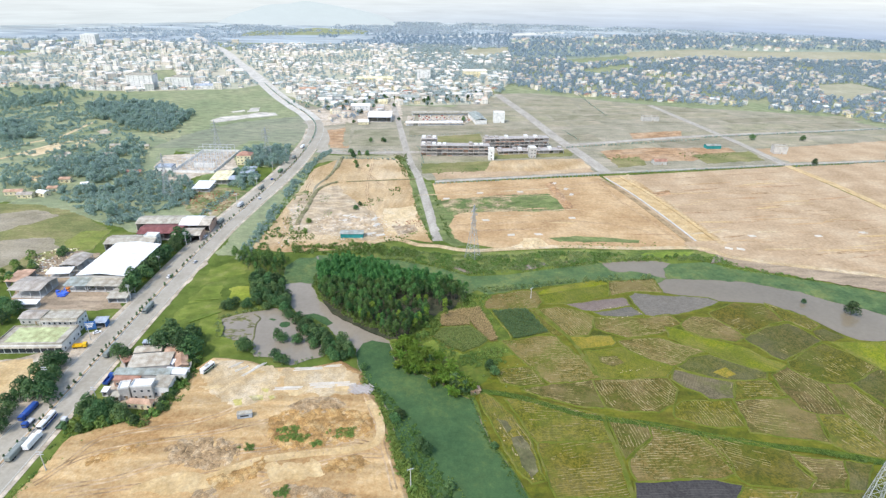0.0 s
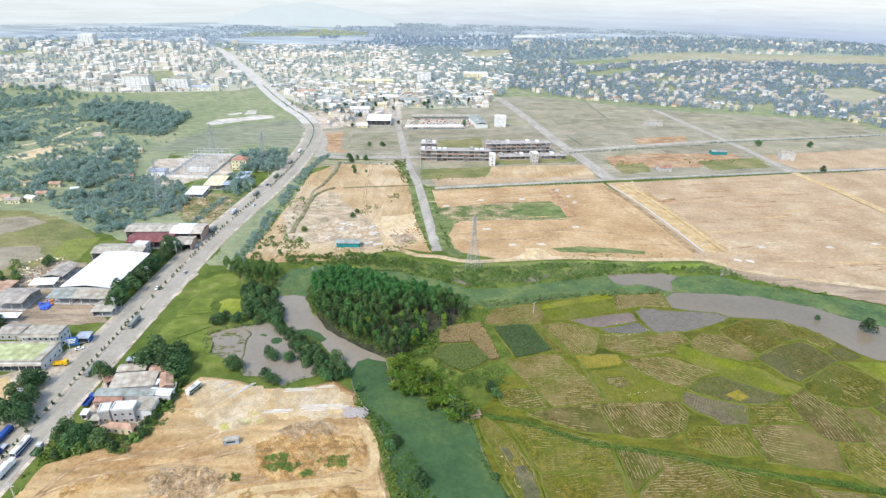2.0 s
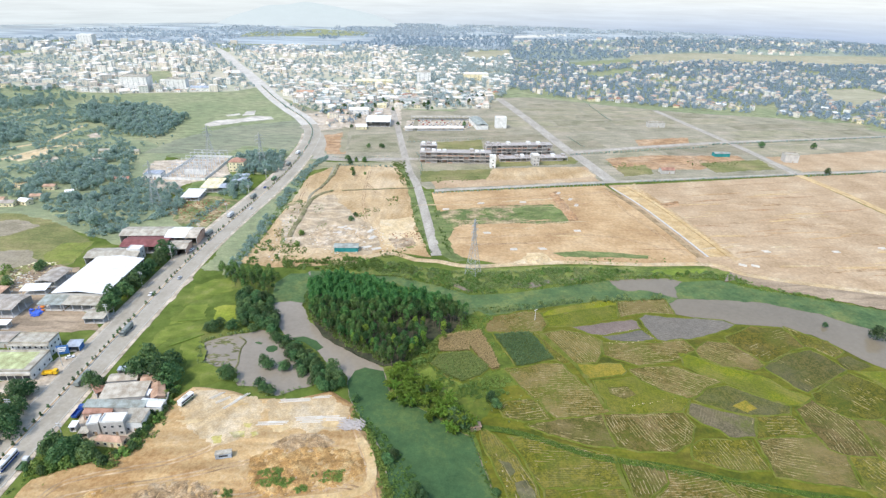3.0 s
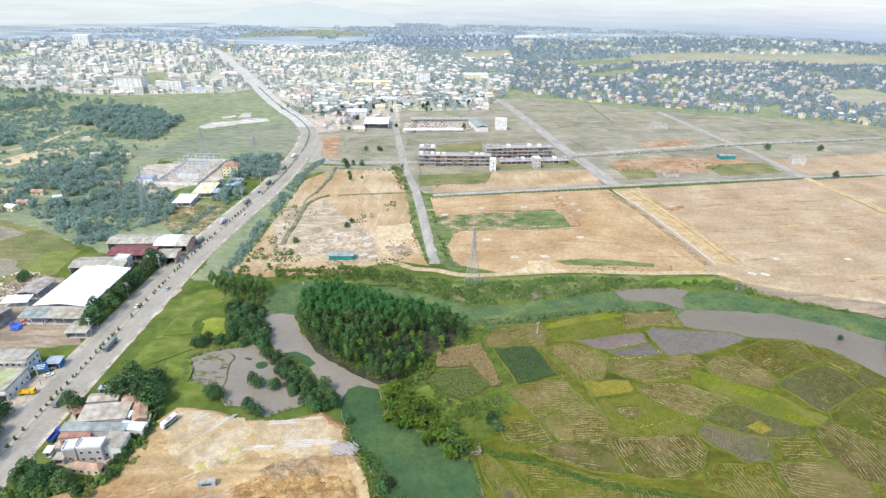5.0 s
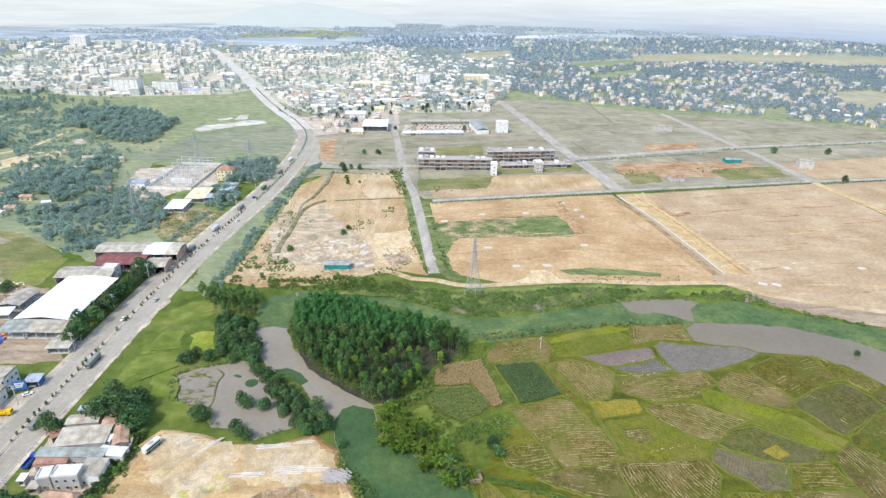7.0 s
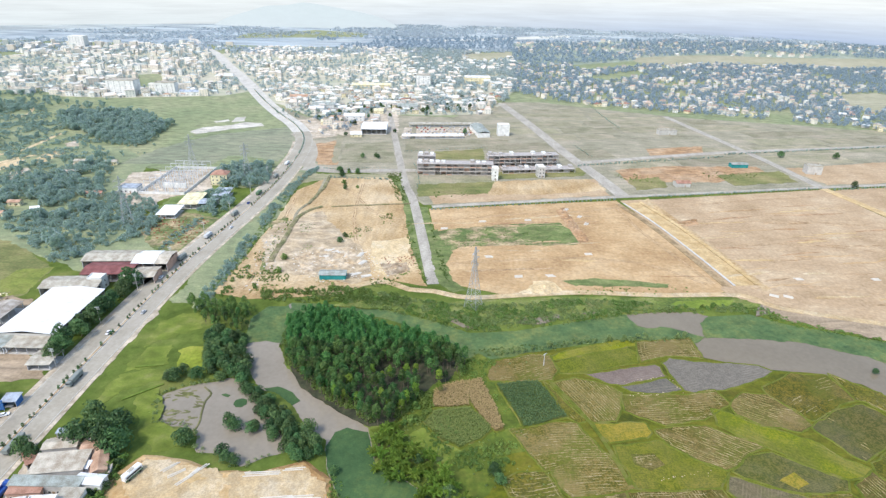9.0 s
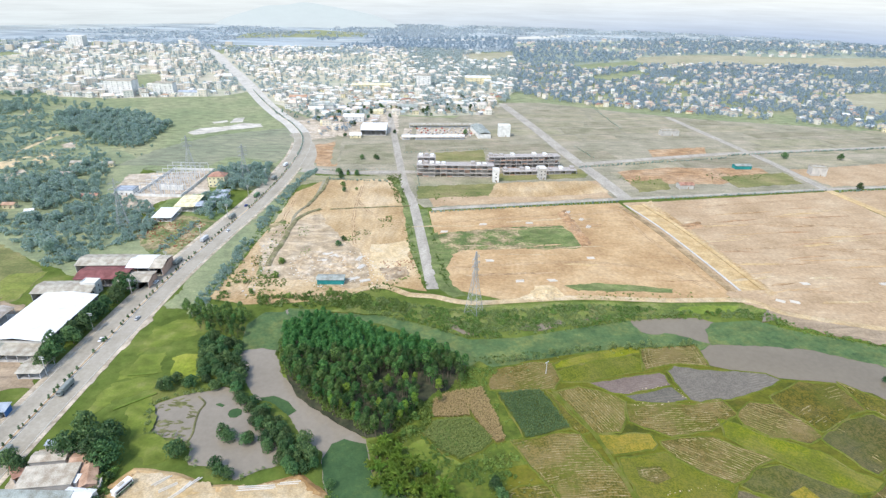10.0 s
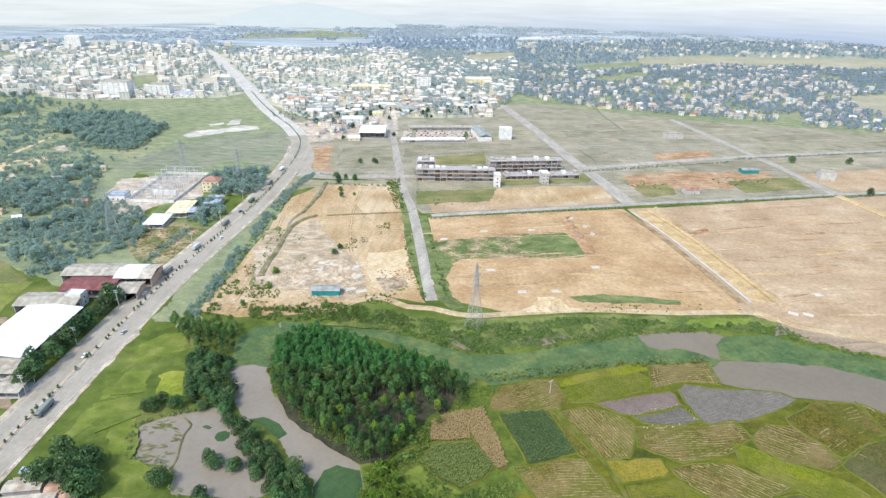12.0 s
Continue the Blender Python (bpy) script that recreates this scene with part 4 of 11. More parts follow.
for k, poly in enumerate(([(-93.4, 276.3), (-93.3, 279.1), (-90.6, 280.8), (-88.0, 280.1), (-87.4, 276.5), (-89.3, 274.5), (-91.9, 274.4)], [(-101.6, 282.8), (-99.7, 283.7), (-97.2, 282.6), (-98.3, 281.3)])):
    patch("weed_mat", poly, -0.8 + 0.01 * k, M["weed"], "small mat of green weed on the pond", "water weed", 1.0, 0.8, 560 + k, kind="stuff", low=-1.2)
patch("weed_mat", [(-78.9, 310.1), (-71.6, 300.9), (-67.2, 294.4), (-61.4, 287.3), (-56.4, 283.3), (-51.3, 278.3), (-44.3, 275.8), (-36.7, 269.3), (-31.0, 265.1), (-30.9, 274.0), (-44.6, 285.4), (-55.3, 293.5), (-64.2, 303.5), (-75.0, 314.2)], -0.74, M["scum"], "olive weeds in the shallows below the wood", "water weed", 1.4, 1.6, 565, kind="stuff", low=-1.2)
joined("reeds", spots([(-78.9, 310.1), (-71.6, 300.9), (-67.2, 294.4), (-61.4, 287.3), (-56.4, 283.3), (-51.3, 278.3), (-44.3, 275.8), (-36.7, 269.3), (-31.0, 265.1), (-30.9, 274.0), (-44.6, 285.4), (-55.3, 293.5), (-64.2, 303.5), (-75.0, 314.2)], 1.7, keep=0.6, dry=-9, clump=7, thin=-0.1) * [1, 1, 0] + [0, 0, -0.8], LIGHT, 0.28, "green reeds in the shallows below the wood", "reeds", 566, 0.3, 1.2)
edge_ = np.array(smooth_line(POND + POND[:1], 1.3))
edge_ = edge_[(np.arange(len(edge_)) * 7 % 11) > 2]
joined("reeds", np.concatenate([edge_, np.full((len(edge_), 1), -0.2)], 1) + np.random.default_rng(78).normal(scale=(0.9, 0.9, 0), size=(len(edge_), 3)), LIGHT + TUFT, 0.5, "ragged grass round the pond's edge", "reeds", 567, 0.3, 1.3)
for k, poly in enumerate(([(-86.7, 326.0), (-76.5, 307.0), (-67.5, 298.5), (-60.5, 289.5), (-49.5, 279.5), (-37.5, 272.0), (-29.0, 265.0), (-27.0, 268.0), (-37.0, 275.5), (-51.0, 286.0), (-63.0, 298.0), (-75.0, 316.0)], [(-85.8, 341.3), (-79.8, 323.3), (-78.0, 312.0), (-84.5, 325.0), (-87.3, 338.7)])):
    p_ = spots(poly, 1.5, keep=0.9, dry=-9)
    p_[:, 2] = np.maximum(p_[:, 2], -0.9)
    joined("scrub", p_, TUFT, 0.6, "dark reeds and bushes along the channel", "scrub", 560 + k, 0.4, 1.3)
# rafts of taller weed on the water near its banks
for k, poly in enumerate(([(-23.5, 207.3), (-15.7, 180.1), (-7.3, 168.7), (3.0, 156.7), (5.2, 160.0), (-1.7, 174.2), (-10.7, 190.1), (-16.5, 202.5)], [(15.0, 215.0), (18.4, 201.5), (22.1, 187.5), (27.3, 177.3), (32.4, 166.1), (34.9, 157.4), (30.6, 160.5), (24.1, 176.3), (18.0, 194.3), (13.5, 209.0)], [(-43.1, 237.6), (-32.3, 220.0), (-24.5, 207.2), (-20.8, 207.3), (-27.4, 220.1), (-37.6, 235.4)], [(13.5, 315.5), (43.0, 322.4), (66.1, 329.3), (113.0, 337.3), (114.3, 342.2), (66.8, 334.0), (36.1, 327.5), (17.4, 324.5)], [(-3.8, 165.3), (5.2, 168.4), (11.7, 156.9), (0.8, 154.6)])):
    p_ = spots(poly, 1.3, keep=0.8, dry=-9, clump=6, thin=-0.05)
    p_[:, 2] = -0.85
    joined("weed_raft", p_, TUFT, 0.3, "rafts of taller green water weed", "water weed", 160 + k, 0.4, 1.4)

# ================= land cover of the middle distance =================
M["dry_grass"] = streaked("dry_grass", [(0.2, 0.187, 0.118), (0.25, 0.228, 0.152), (0.3, 0.268, 0.187), (0.365, 0.31, 0.225)], 0.03, (0.4, 1, 1), sheen=0.06, turn=-10, gain=0.5)
M["meadow"] = streaked("meadow", [(0.165, 0.2, 0.085), (0.21, 0.235, 0.105), (0.265, 0.265, 0.135)], 0.012, (0.5, 1, 1), sheen=0.1)
M["red_earth"] = streaked("red_earth", [(0.3, 0.175, 0.085), (0.38, 0.24, 0.13), (0.44, 0.31, 0.19)], 0.04, (0.6, 1, 1))
M["gravel"] = streaked("pale_gravel", [(0.38, 0.31, 0.22), (0.47, 0.395, 0.3), (0.53, 0.46, 0.37)], 0.06, (1, 1, 1))
M["sand"] = streaked("sand", [(0.5, 0.37, 0.2), (0.57, 0.44, 0.26), (0.6, 0.5, 0.34)], 0.05, (1, 1, 1), gain=0.5)
M["patch_gravel"] = streaked("site_gravel", [(0.4, 0.29, 0.17), (0.47, 0.37, 0.25), (0.52, 0.44, 0.34)], 0.12, (1, 1, 1))
M["straw_field"] = streaked("straw_field", [(0.3, 0.29, 0.19), (0.35, 0.33, 0.23), (0.4, 0.37, 0.27)], 0.01, (0.3, 1, 1), gain=0.5)
M["mud"] = streaked("shallow_mud", [(0.28, 0.21, 0.135), (0.37, 0.285, 0.195)], 0.03, (0.3, 1, 1), rough=0.85)


ground.data.materials.append(M["meadow"])
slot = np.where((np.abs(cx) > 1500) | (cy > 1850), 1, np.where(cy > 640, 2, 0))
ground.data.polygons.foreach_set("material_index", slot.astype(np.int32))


def cover(poly, z, mat, label, category="field", amount=3.0, step=3.0, seed=0, name="land_cover"):
    return patch(name, poly, z, M[mat], label, category, step, amount, seed, kind="structure", low=-0.2)


cover([(-117.8, 633.6), (-55.8, 628.2), (-39.7, 577.6), (-14.7, 541.3), (162.9, 575.5), (382.8, 619.2), (696.4, 677.9), (841.1, 837.1), (629.8, 810.8), (603.7, 883.3), (530.9, 910.6), (381.1, 942.4), (263.0, 990.2), (164.2, 1045.7), (82.1, 1037.7), (10.4, 910.1), (-52.6, 913.6), (-80.1, 920.3), (-146.2, 879.1), (-201.0, 891.7), (-270.0, 971.3), (-231.7, 880.3), (-187.6, 797.5), (-160.2, 739.3), (-135.1, 656.9)], 0.05, "dry_grass", "dry grassed building land crossed by estate roads", seed=1)
cover([(-520.8, 968.1), (-456.3, 1018.5), (-353.0, 1077.3), (-293.2, 969.1), (-236.0, 863.0), (-192.3, 776.1), (-169.4, 700.0), (-163.6, 635.4), (-169.1, 570.0), (-216.1, 587.6), (-317.1, 637.6), (-345.8, 643.1), (-331.0, 717.7), (-420.5, 851.5)], 0.05, "meadow", "flat green meadow beside the highway", seed=2)
M["slope_grass"] = streaked("slope_grass", [(0.148, 0.182, 0.082), (0.195, 0.222, 0.098), (0.25, 0.262, 0.126)], 0.02, (0.6, 1, 1), sheen=0.1, gain=0.7)
M["pale_mud"] = streaked("pale_mud", [(0.42, 0.38, 0.31), (0.52, 0.48, 0.41), (0.58, 0.54, 0.47)], 0.06, (0.4, 1, 1))
for k, poly in enumerate(([(-327.0, 786.5), (-322.2, 810.9), (-291.6, 826.7), (-276.6, 848.0), (-250.3, 844.1), (-270.6, 819.4), (-291.1, 796.0), (-314.9, 776.2)], [(-319.5, 846.7), (-304.6, 862.0), (-298.7, 852.3), (-314.1, 840.6)], [(-294.9, 846.0), (-298.2, 876.9), (-285.7, 881.9), (-279.5, 854.4)], [(-291.6, 826.7), (-251.5, 840.7), (-242.5, 828.7), (-280.4, 806.0)])):
    cover(poly, 0.09 + 0.006 * k, "pale_mud", "pale dry mud flat in a meadow", "mud", 1.6, 3.0, 3 + 200 * k)
M["lush"] = streaked("lush_grass", [(0.105, 0.15, 0.045), (0.145, 0.195, 0.058), (0.195, 0.23, 0.08)], 0.05, (0.5, 1, 1), gain=0.6)
M["olive"] = streaked("olive_field", [(0.13, 0.145, 0.045), (0.19, 0.185, 0.065), (0.26, 0.22, 0.1)], 0.03, (0.35, 1, 1), gain=0.6, turn=8)
M["tan_field"] = streaked("tan_wet_field", [(0.22, 0.19, 0.12), (0.28, 0.24, 0.165), (0.32, 0.275, 0.2)], 0.04, (0.35, 1, 1), gain=0.5, turn=8)
cover([(-399.0, 339.4), (-413.4, 457.8), (-354.8, 457.9), (-311.5, 442.6), (-260.5, 405.3), (-254.4, 367.5), (-279.7, 344.0), (-285.4, 319.6)], 0.062, "olive", "olive green rice field below the wood", seed=4)
M["yellow_corner"] = streaked("yellow_green_corner", [(0.13, 0.16, 0.03), (0.175, 0.2, 0.04), (0.22, 0.225, 0.06)], 0.06, (0.5, 1, 1), gain=0.5)
cover([(-282.2, 385.1), (-281.6, 400.0), (-260.5, 405.3), (-255.2, 370.4), (-265.8, 366.1), (-275.6, 371.5)], 0.085, "yellow_corner", "yellow green corner of a rice field", seed=304)
cover([(-334.5, 355.1), (-330.7, 383.1), (-298.4, 390.7), (-279.6, 371.3), (-293.4, 355.8), (-298.7, 338.2), (-306.7, 318.9)], 0.085, "tan_field", "wet pinkish tan rice field", seed=305)
cover([(-376.1, 409.2), (-368.6, 436.1), (-341.6, 445.1), (-317.6, 433.4), (-327.9, 417.2), (-342.5, 399.5), (-352.3, 378.1)], 0.085, "tan_field", "tan stubble rice field", seed=306)
for k, (poly, mt, lb) in enumerate((([(-157.1, 319.7), (-157.8, 347.0), (-139.9, 356.4), (-131.3, 339.6), (-142.1, 331.1), (-148.7, 324.6)], "yellow_lush", "grassy plot between the highway and trees"), ([(-156.0, 297.7), (-154.5, 316.8), (-142.8, 322.5), (-136.5, 303.2), (-145.6, 299.4)], "yellow_lush", "yellow green plot between the highway and trees"), ([(-158.3, 269.6), (-155.8, 295.7), (-136.0, 299.8), (-135.4, 290.5), (-148.7, 281.9), (-152.6, 272.7)], "yellow_lush", "yellow green plot beside the highway"),
    ([(-140.9, 282.1), (-134.4, 286.1), (-126.9, 274.7), (-122.4, 263.9), (-113.9, 257.6), (-107.5, 249.4), (-113.6, 246.2), (-121.8, 249.0), (-134.0, 264.7)], "yellow_lush", "rough green grass beside the pond"), (RIPE, "ripe_lime", "small plot of ripe yellow rice"))):
    if mt == "ripe_lime":
        M[mt] = streaked("ripe_lime_rice", [(0.16, 0.2, 0.02), (0.21, 0.25, 0.026), (0.27, 0.28, 0.045)], 0.08, (1, 1, 1), gain=0.5)
    elif mt not in M:
        M[mt] = streaked("yellow_green_grass", [(0.095, 0.128, 0.017), (0.12, 0.158, 0.02), (0.15, 0.183, 0.03), (0.19, 0.202, 0.055)], 0.1, (0.6, 1, 1), gain=0.7, grain=1.0, grit=0.6, bump=0.1, fine_amount=0.2)
    cover(poly, 0.09 + 0.006 * k, mt, lb, "field", 3.0, 1.6, 310 + k)
cover([(-158.0, 739.5), (-129.9, 764.1), (-115.3, 658.2), (-135.1, 656.9)], 0.09, "red_earth", "bare red earth by the junction", "bare earth", seed=5)
cover([(248.3, 756.5), (323.3, 774.8), (314.0, 739.7), (243.0, 725.9)], 0.09, "red_earth", "bare red earth on a building plot", "bare earth", seed=6)
cover([(183.9, 662.6), (243.8, 681.8), (350.7, 688.9), (349.3, 656.0), (278.5, 628.3), (187.0, 622.8)], 0.09, "red_earth", "scraped orange earth beside a shed", "bare earth", seed=7)
cover([(375.6, 682.7), (578.5, 737.4), (515.6, 647.4), (394.4, 628.7)], 0.09, "pale_dirt", "dry earth plot with thin grass", "bare earth", seed=8)
cover([(-15.8, 579.0), (157.2, 632.2), (157.7, 579.1), (-9.2, 545.2)], 0.09, "pale_dirt", "rough plot of dry earth and grass", "bare earth", seed=9)
M["strip_weeds"] = streaked("strip_weeds", [(0.1, 0.135, 0.042), (0.14, 0.175, 0.056), (0.2, 0.215, 0.085)], 0.09, (0.5, 1, 1), turn=-10, grain=1.0)
M["patchy"] = streaked("patchy_weeds", [(0.09, 0.13, 0.04), (0.14, 0.17, 0.055), (0.28, 0.23, 0.12), (0.42, 0.32, 0.19)], 0.09, (0.5, 1, 1), turn=-10)
cover([(-7.4, 480.7), (8.6, 489.6), (45.4, 498.9), (97.6, 508.2), (102.5, 496.6), (108.3, 469.4), (100.5, 462.7), (51.1, 459.9), (17.0, 455.9), (4.4, 443.5), (-3.8, 443.1)], 0.17, "patchy", "green weedy strip on bare earth", "grass", 2.0, 2.0, seed=10)
cover([(61.5, 498.7), (97.4, 506.9), (104.1, 493.2), (107.6, 468.3), (77.5, 466.5), (63.3, 474.1)], 0.19, "strip_weeds", "thick green weeds at the end of the strip", "grass", 2.0, 2.0, seed=110)
cover([(-10.6, 483.9), (-2.7, 488.9), (-0.0, 465.1), (8.5, 443.8), (4.6, 427.1), (8.5, 402.4), (17.5, 389.3), (8.5, 384.5), (-0.8, 398.1), (-5.3, 426.6)], 0.19, "strip_weeds", "thick green weeds along the estate road", "grass", 2.0, 2.0, seed=111)
cover([(83.1, 404.3), (104.5, 409.9), (129.8, 408.1), (153.8, 403.4), (150.1, 398.2), (123.5, 399.0), (90.8, 397.4)], 0.18, "strip_weeds", "green weeds along the edge of the levelled plot", "grass", 2.0, 2.0, seed=112)
cover([(51.1, 383.8), (64.2, 404.0), (77.2, 402.4), (81.6, 389.1)], 0.2, "sand", "spread heap of pale sand", "sand", seed=11)
cover([(-51.8, 461.7), (-25.2, 469.8), (-19.4, 419.3), (-37.0, 401.9), (-48.0, 423.9)], 0.17, "sand", "spread of yellow sand on the plot", "sand", seed=12)
cover([(-106.1, 427.2), (-89.8, 453.1), (-60.1, 448.0), (-52.9, 406.6), (-62.5, 395.5), (-99.7, 407.9)], 0.17, "patch_gravel", "pale rubble and gravel on the plot", "gravel", seed=13)
cover([(-138.5, 493.5), (-129.1, 509.7), (-111.8, 465.6), (-109.9, 404.1), (-122.2, 409.1)], 0.17, "patchy", "weedy edge of a building plot", "grass", seed=14)
cover([(210.7, 386.4), (223.3, 377.2), (249.6, 364.4), (305.9, 347.6), (373.3, 322.2), (360.1, 307.7), (291.3, 326.7), (240.9, 348.6), (208.4, 362.8), (201.3, 376.3)], 0.14, "mud", "wet muddy track along the river", "mud", seed=15)
cover([(385.8, 610.8), (508.9, 637.8), (627.8, 638.2), (416.7, 393.7), (405.0, 489.4), (395.6, 549.5)], 0.13, "pale_dirt", "wide plot of pinkish earth", "bare earth", seed=16)
# highway verges and yards
cover([(-174.9, 152.9), (-175.0, 165.0), (-172.3, 196.7), (-169.8, 231.6), (-167.8, 259.2), (-165.3, 320.2), (-164.0, 357.3), (-173.7, 361.4), (-176.1, 319.8), (-176.3, 276.1), (-198.4, 263.8), (-204.0, 247.6), (-226.5, 237.1), (-247.5, 227.2)], 0.1, "gravel", "dusty gravel forecourt along the highway", "gravel", seed=17)
cover([(-276.3, 327.7), (-273.1, 371.6), (-243.9, 363.3), (-242.6, 321.2), (-206.2, 307.8), (-192.2, 291.2), (-239.5, 283.3), (-263.6, 298.8)], 0.08, "mud", "earth yard with stacked material", "yard", seed=18)
cover([(-250.6, 487.7), (-237.9, 520.5), (-181.9, 499.0), (-180.7, 436.0), (-194.5, 423.2), (-220.9, 453.5)], 0.08, "patchy", "weedy earth yard with red scrap", "yard", seed=19)
cover([(-295.3, 540.1), (-313.1, 614.3), (-241.4, 635.2), (-215.4, 567.3), (-249.6, 542.7), (-245.1, 511.7)], 0.1, "gravel", "gravel yard of the substation", "gravel", seed=20)
M["olive_meadow"] = streaked("olive_meadow", [(0.15, 0.165, 0.09), (0.19, 0.2, 0.11), (0.235, 0.225, 0.135)], 0.015, (0.4, 1, 1), sheen=0.1)
for line in ([(-508.7, 632.2), (-487.5, 658.9), (-473.1, 684.3), (-474.8, 728.5), (-476.7, 764.3)], [(-477.5, 588.5), (-468.5, 620.5), (-457.1, 653.2), (-444.2, 667.2)], [(-644.7, 897.1), (-634.0, 936.6), (-593.7, 879.0), (-584.5, 837.3)], [(-593.4, 772.4), (-580.4, 787.7)]):
    tagged(ribbon("track", smooth_line(line, 8.0), 2.6, 0.2, M["sand"]), "pale earth track along the wooded slope", "track", kind="structure")
for k, poly in enumerate(([(-434.8, 647.1), (-438.9, 667.5), (-438.2, 683.9), (-432.9, 695.6), (-419.8, 677.0), (-418.7, 655.8), (-421.6, 638.0)], [(-444.0, 715.4), (-441.5, 727.9), (-430.5, 722.5), (-422.6, 705.1), (-432.0, 701.5)], [(-468.6, 611.2), (-459.1, 635.5), (-452.3, 656.1), (-438.2, 641.8), (-441.2, 617.6), (-449.4, 601.2)], [(-429.7, 585.1), (-425.7, 623.3), (-414.2, 614.7), (-414.3, 579.7)], [(-406.9, 528.4), (-406.9, 541.0), (-394.2, 534.5), (-393.8, 517.0)], [(-395.3, 649.7), (-372.9, 651.2), (-364.4, 634.4), (-381.9, 630.9)])):
    cover(poly, 0.12 + 0.02 * k, "sand" if k % 2 == 0 else "gravel", "bare orange cutting on the wooded slope", "bare earth", 3.0, 4.0, seed=21 + k)
cover([(-340.7, 643.3), (-327.3, 709.0), (-286.5, 779.1), (-204.5, 829.5), (-174.8, 738.2), (-180.3, 664.0), (-219.5, 682.6), (-239.8, 681.2), (-246.3, 649.5), (-320.3, 644.6)], 0.075, "olive_meadow", "darker olive half of the meadow", "field", 3.0, 6.0, 730)
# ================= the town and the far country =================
# town walls, roofs and ground: tones kept close together in place of haze
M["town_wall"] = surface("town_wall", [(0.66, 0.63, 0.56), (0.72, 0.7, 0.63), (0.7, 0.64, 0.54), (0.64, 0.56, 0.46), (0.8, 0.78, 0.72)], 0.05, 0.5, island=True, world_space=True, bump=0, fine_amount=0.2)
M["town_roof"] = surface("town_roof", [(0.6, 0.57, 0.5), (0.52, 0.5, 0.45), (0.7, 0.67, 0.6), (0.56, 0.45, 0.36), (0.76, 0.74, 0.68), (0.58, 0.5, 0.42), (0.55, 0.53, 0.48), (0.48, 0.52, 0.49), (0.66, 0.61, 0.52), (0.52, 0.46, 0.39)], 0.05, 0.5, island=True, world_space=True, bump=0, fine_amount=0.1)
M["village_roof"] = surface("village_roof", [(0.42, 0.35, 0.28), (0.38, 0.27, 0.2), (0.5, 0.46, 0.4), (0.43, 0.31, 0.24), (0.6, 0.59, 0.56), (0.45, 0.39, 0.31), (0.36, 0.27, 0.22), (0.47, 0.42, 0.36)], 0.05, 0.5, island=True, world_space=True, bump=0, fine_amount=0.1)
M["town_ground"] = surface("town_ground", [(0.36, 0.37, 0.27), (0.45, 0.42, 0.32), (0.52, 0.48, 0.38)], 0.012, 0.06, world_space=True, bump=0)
# panes lightened so that windows fade as they would in haze
M["town_window"] = surface("haze_paled_window", [(0.34, 0.34, 0.32), (0.42, 0.42, 0.39)], 0.6, 3.0, rough=0.4, bump=0)
M["glass"] = surface("dark_window", [(0.03, 0.035, 0.04), (0.07, 0.08, 0.09)], 0.6, 3.0, rough=0.15, bump=0)


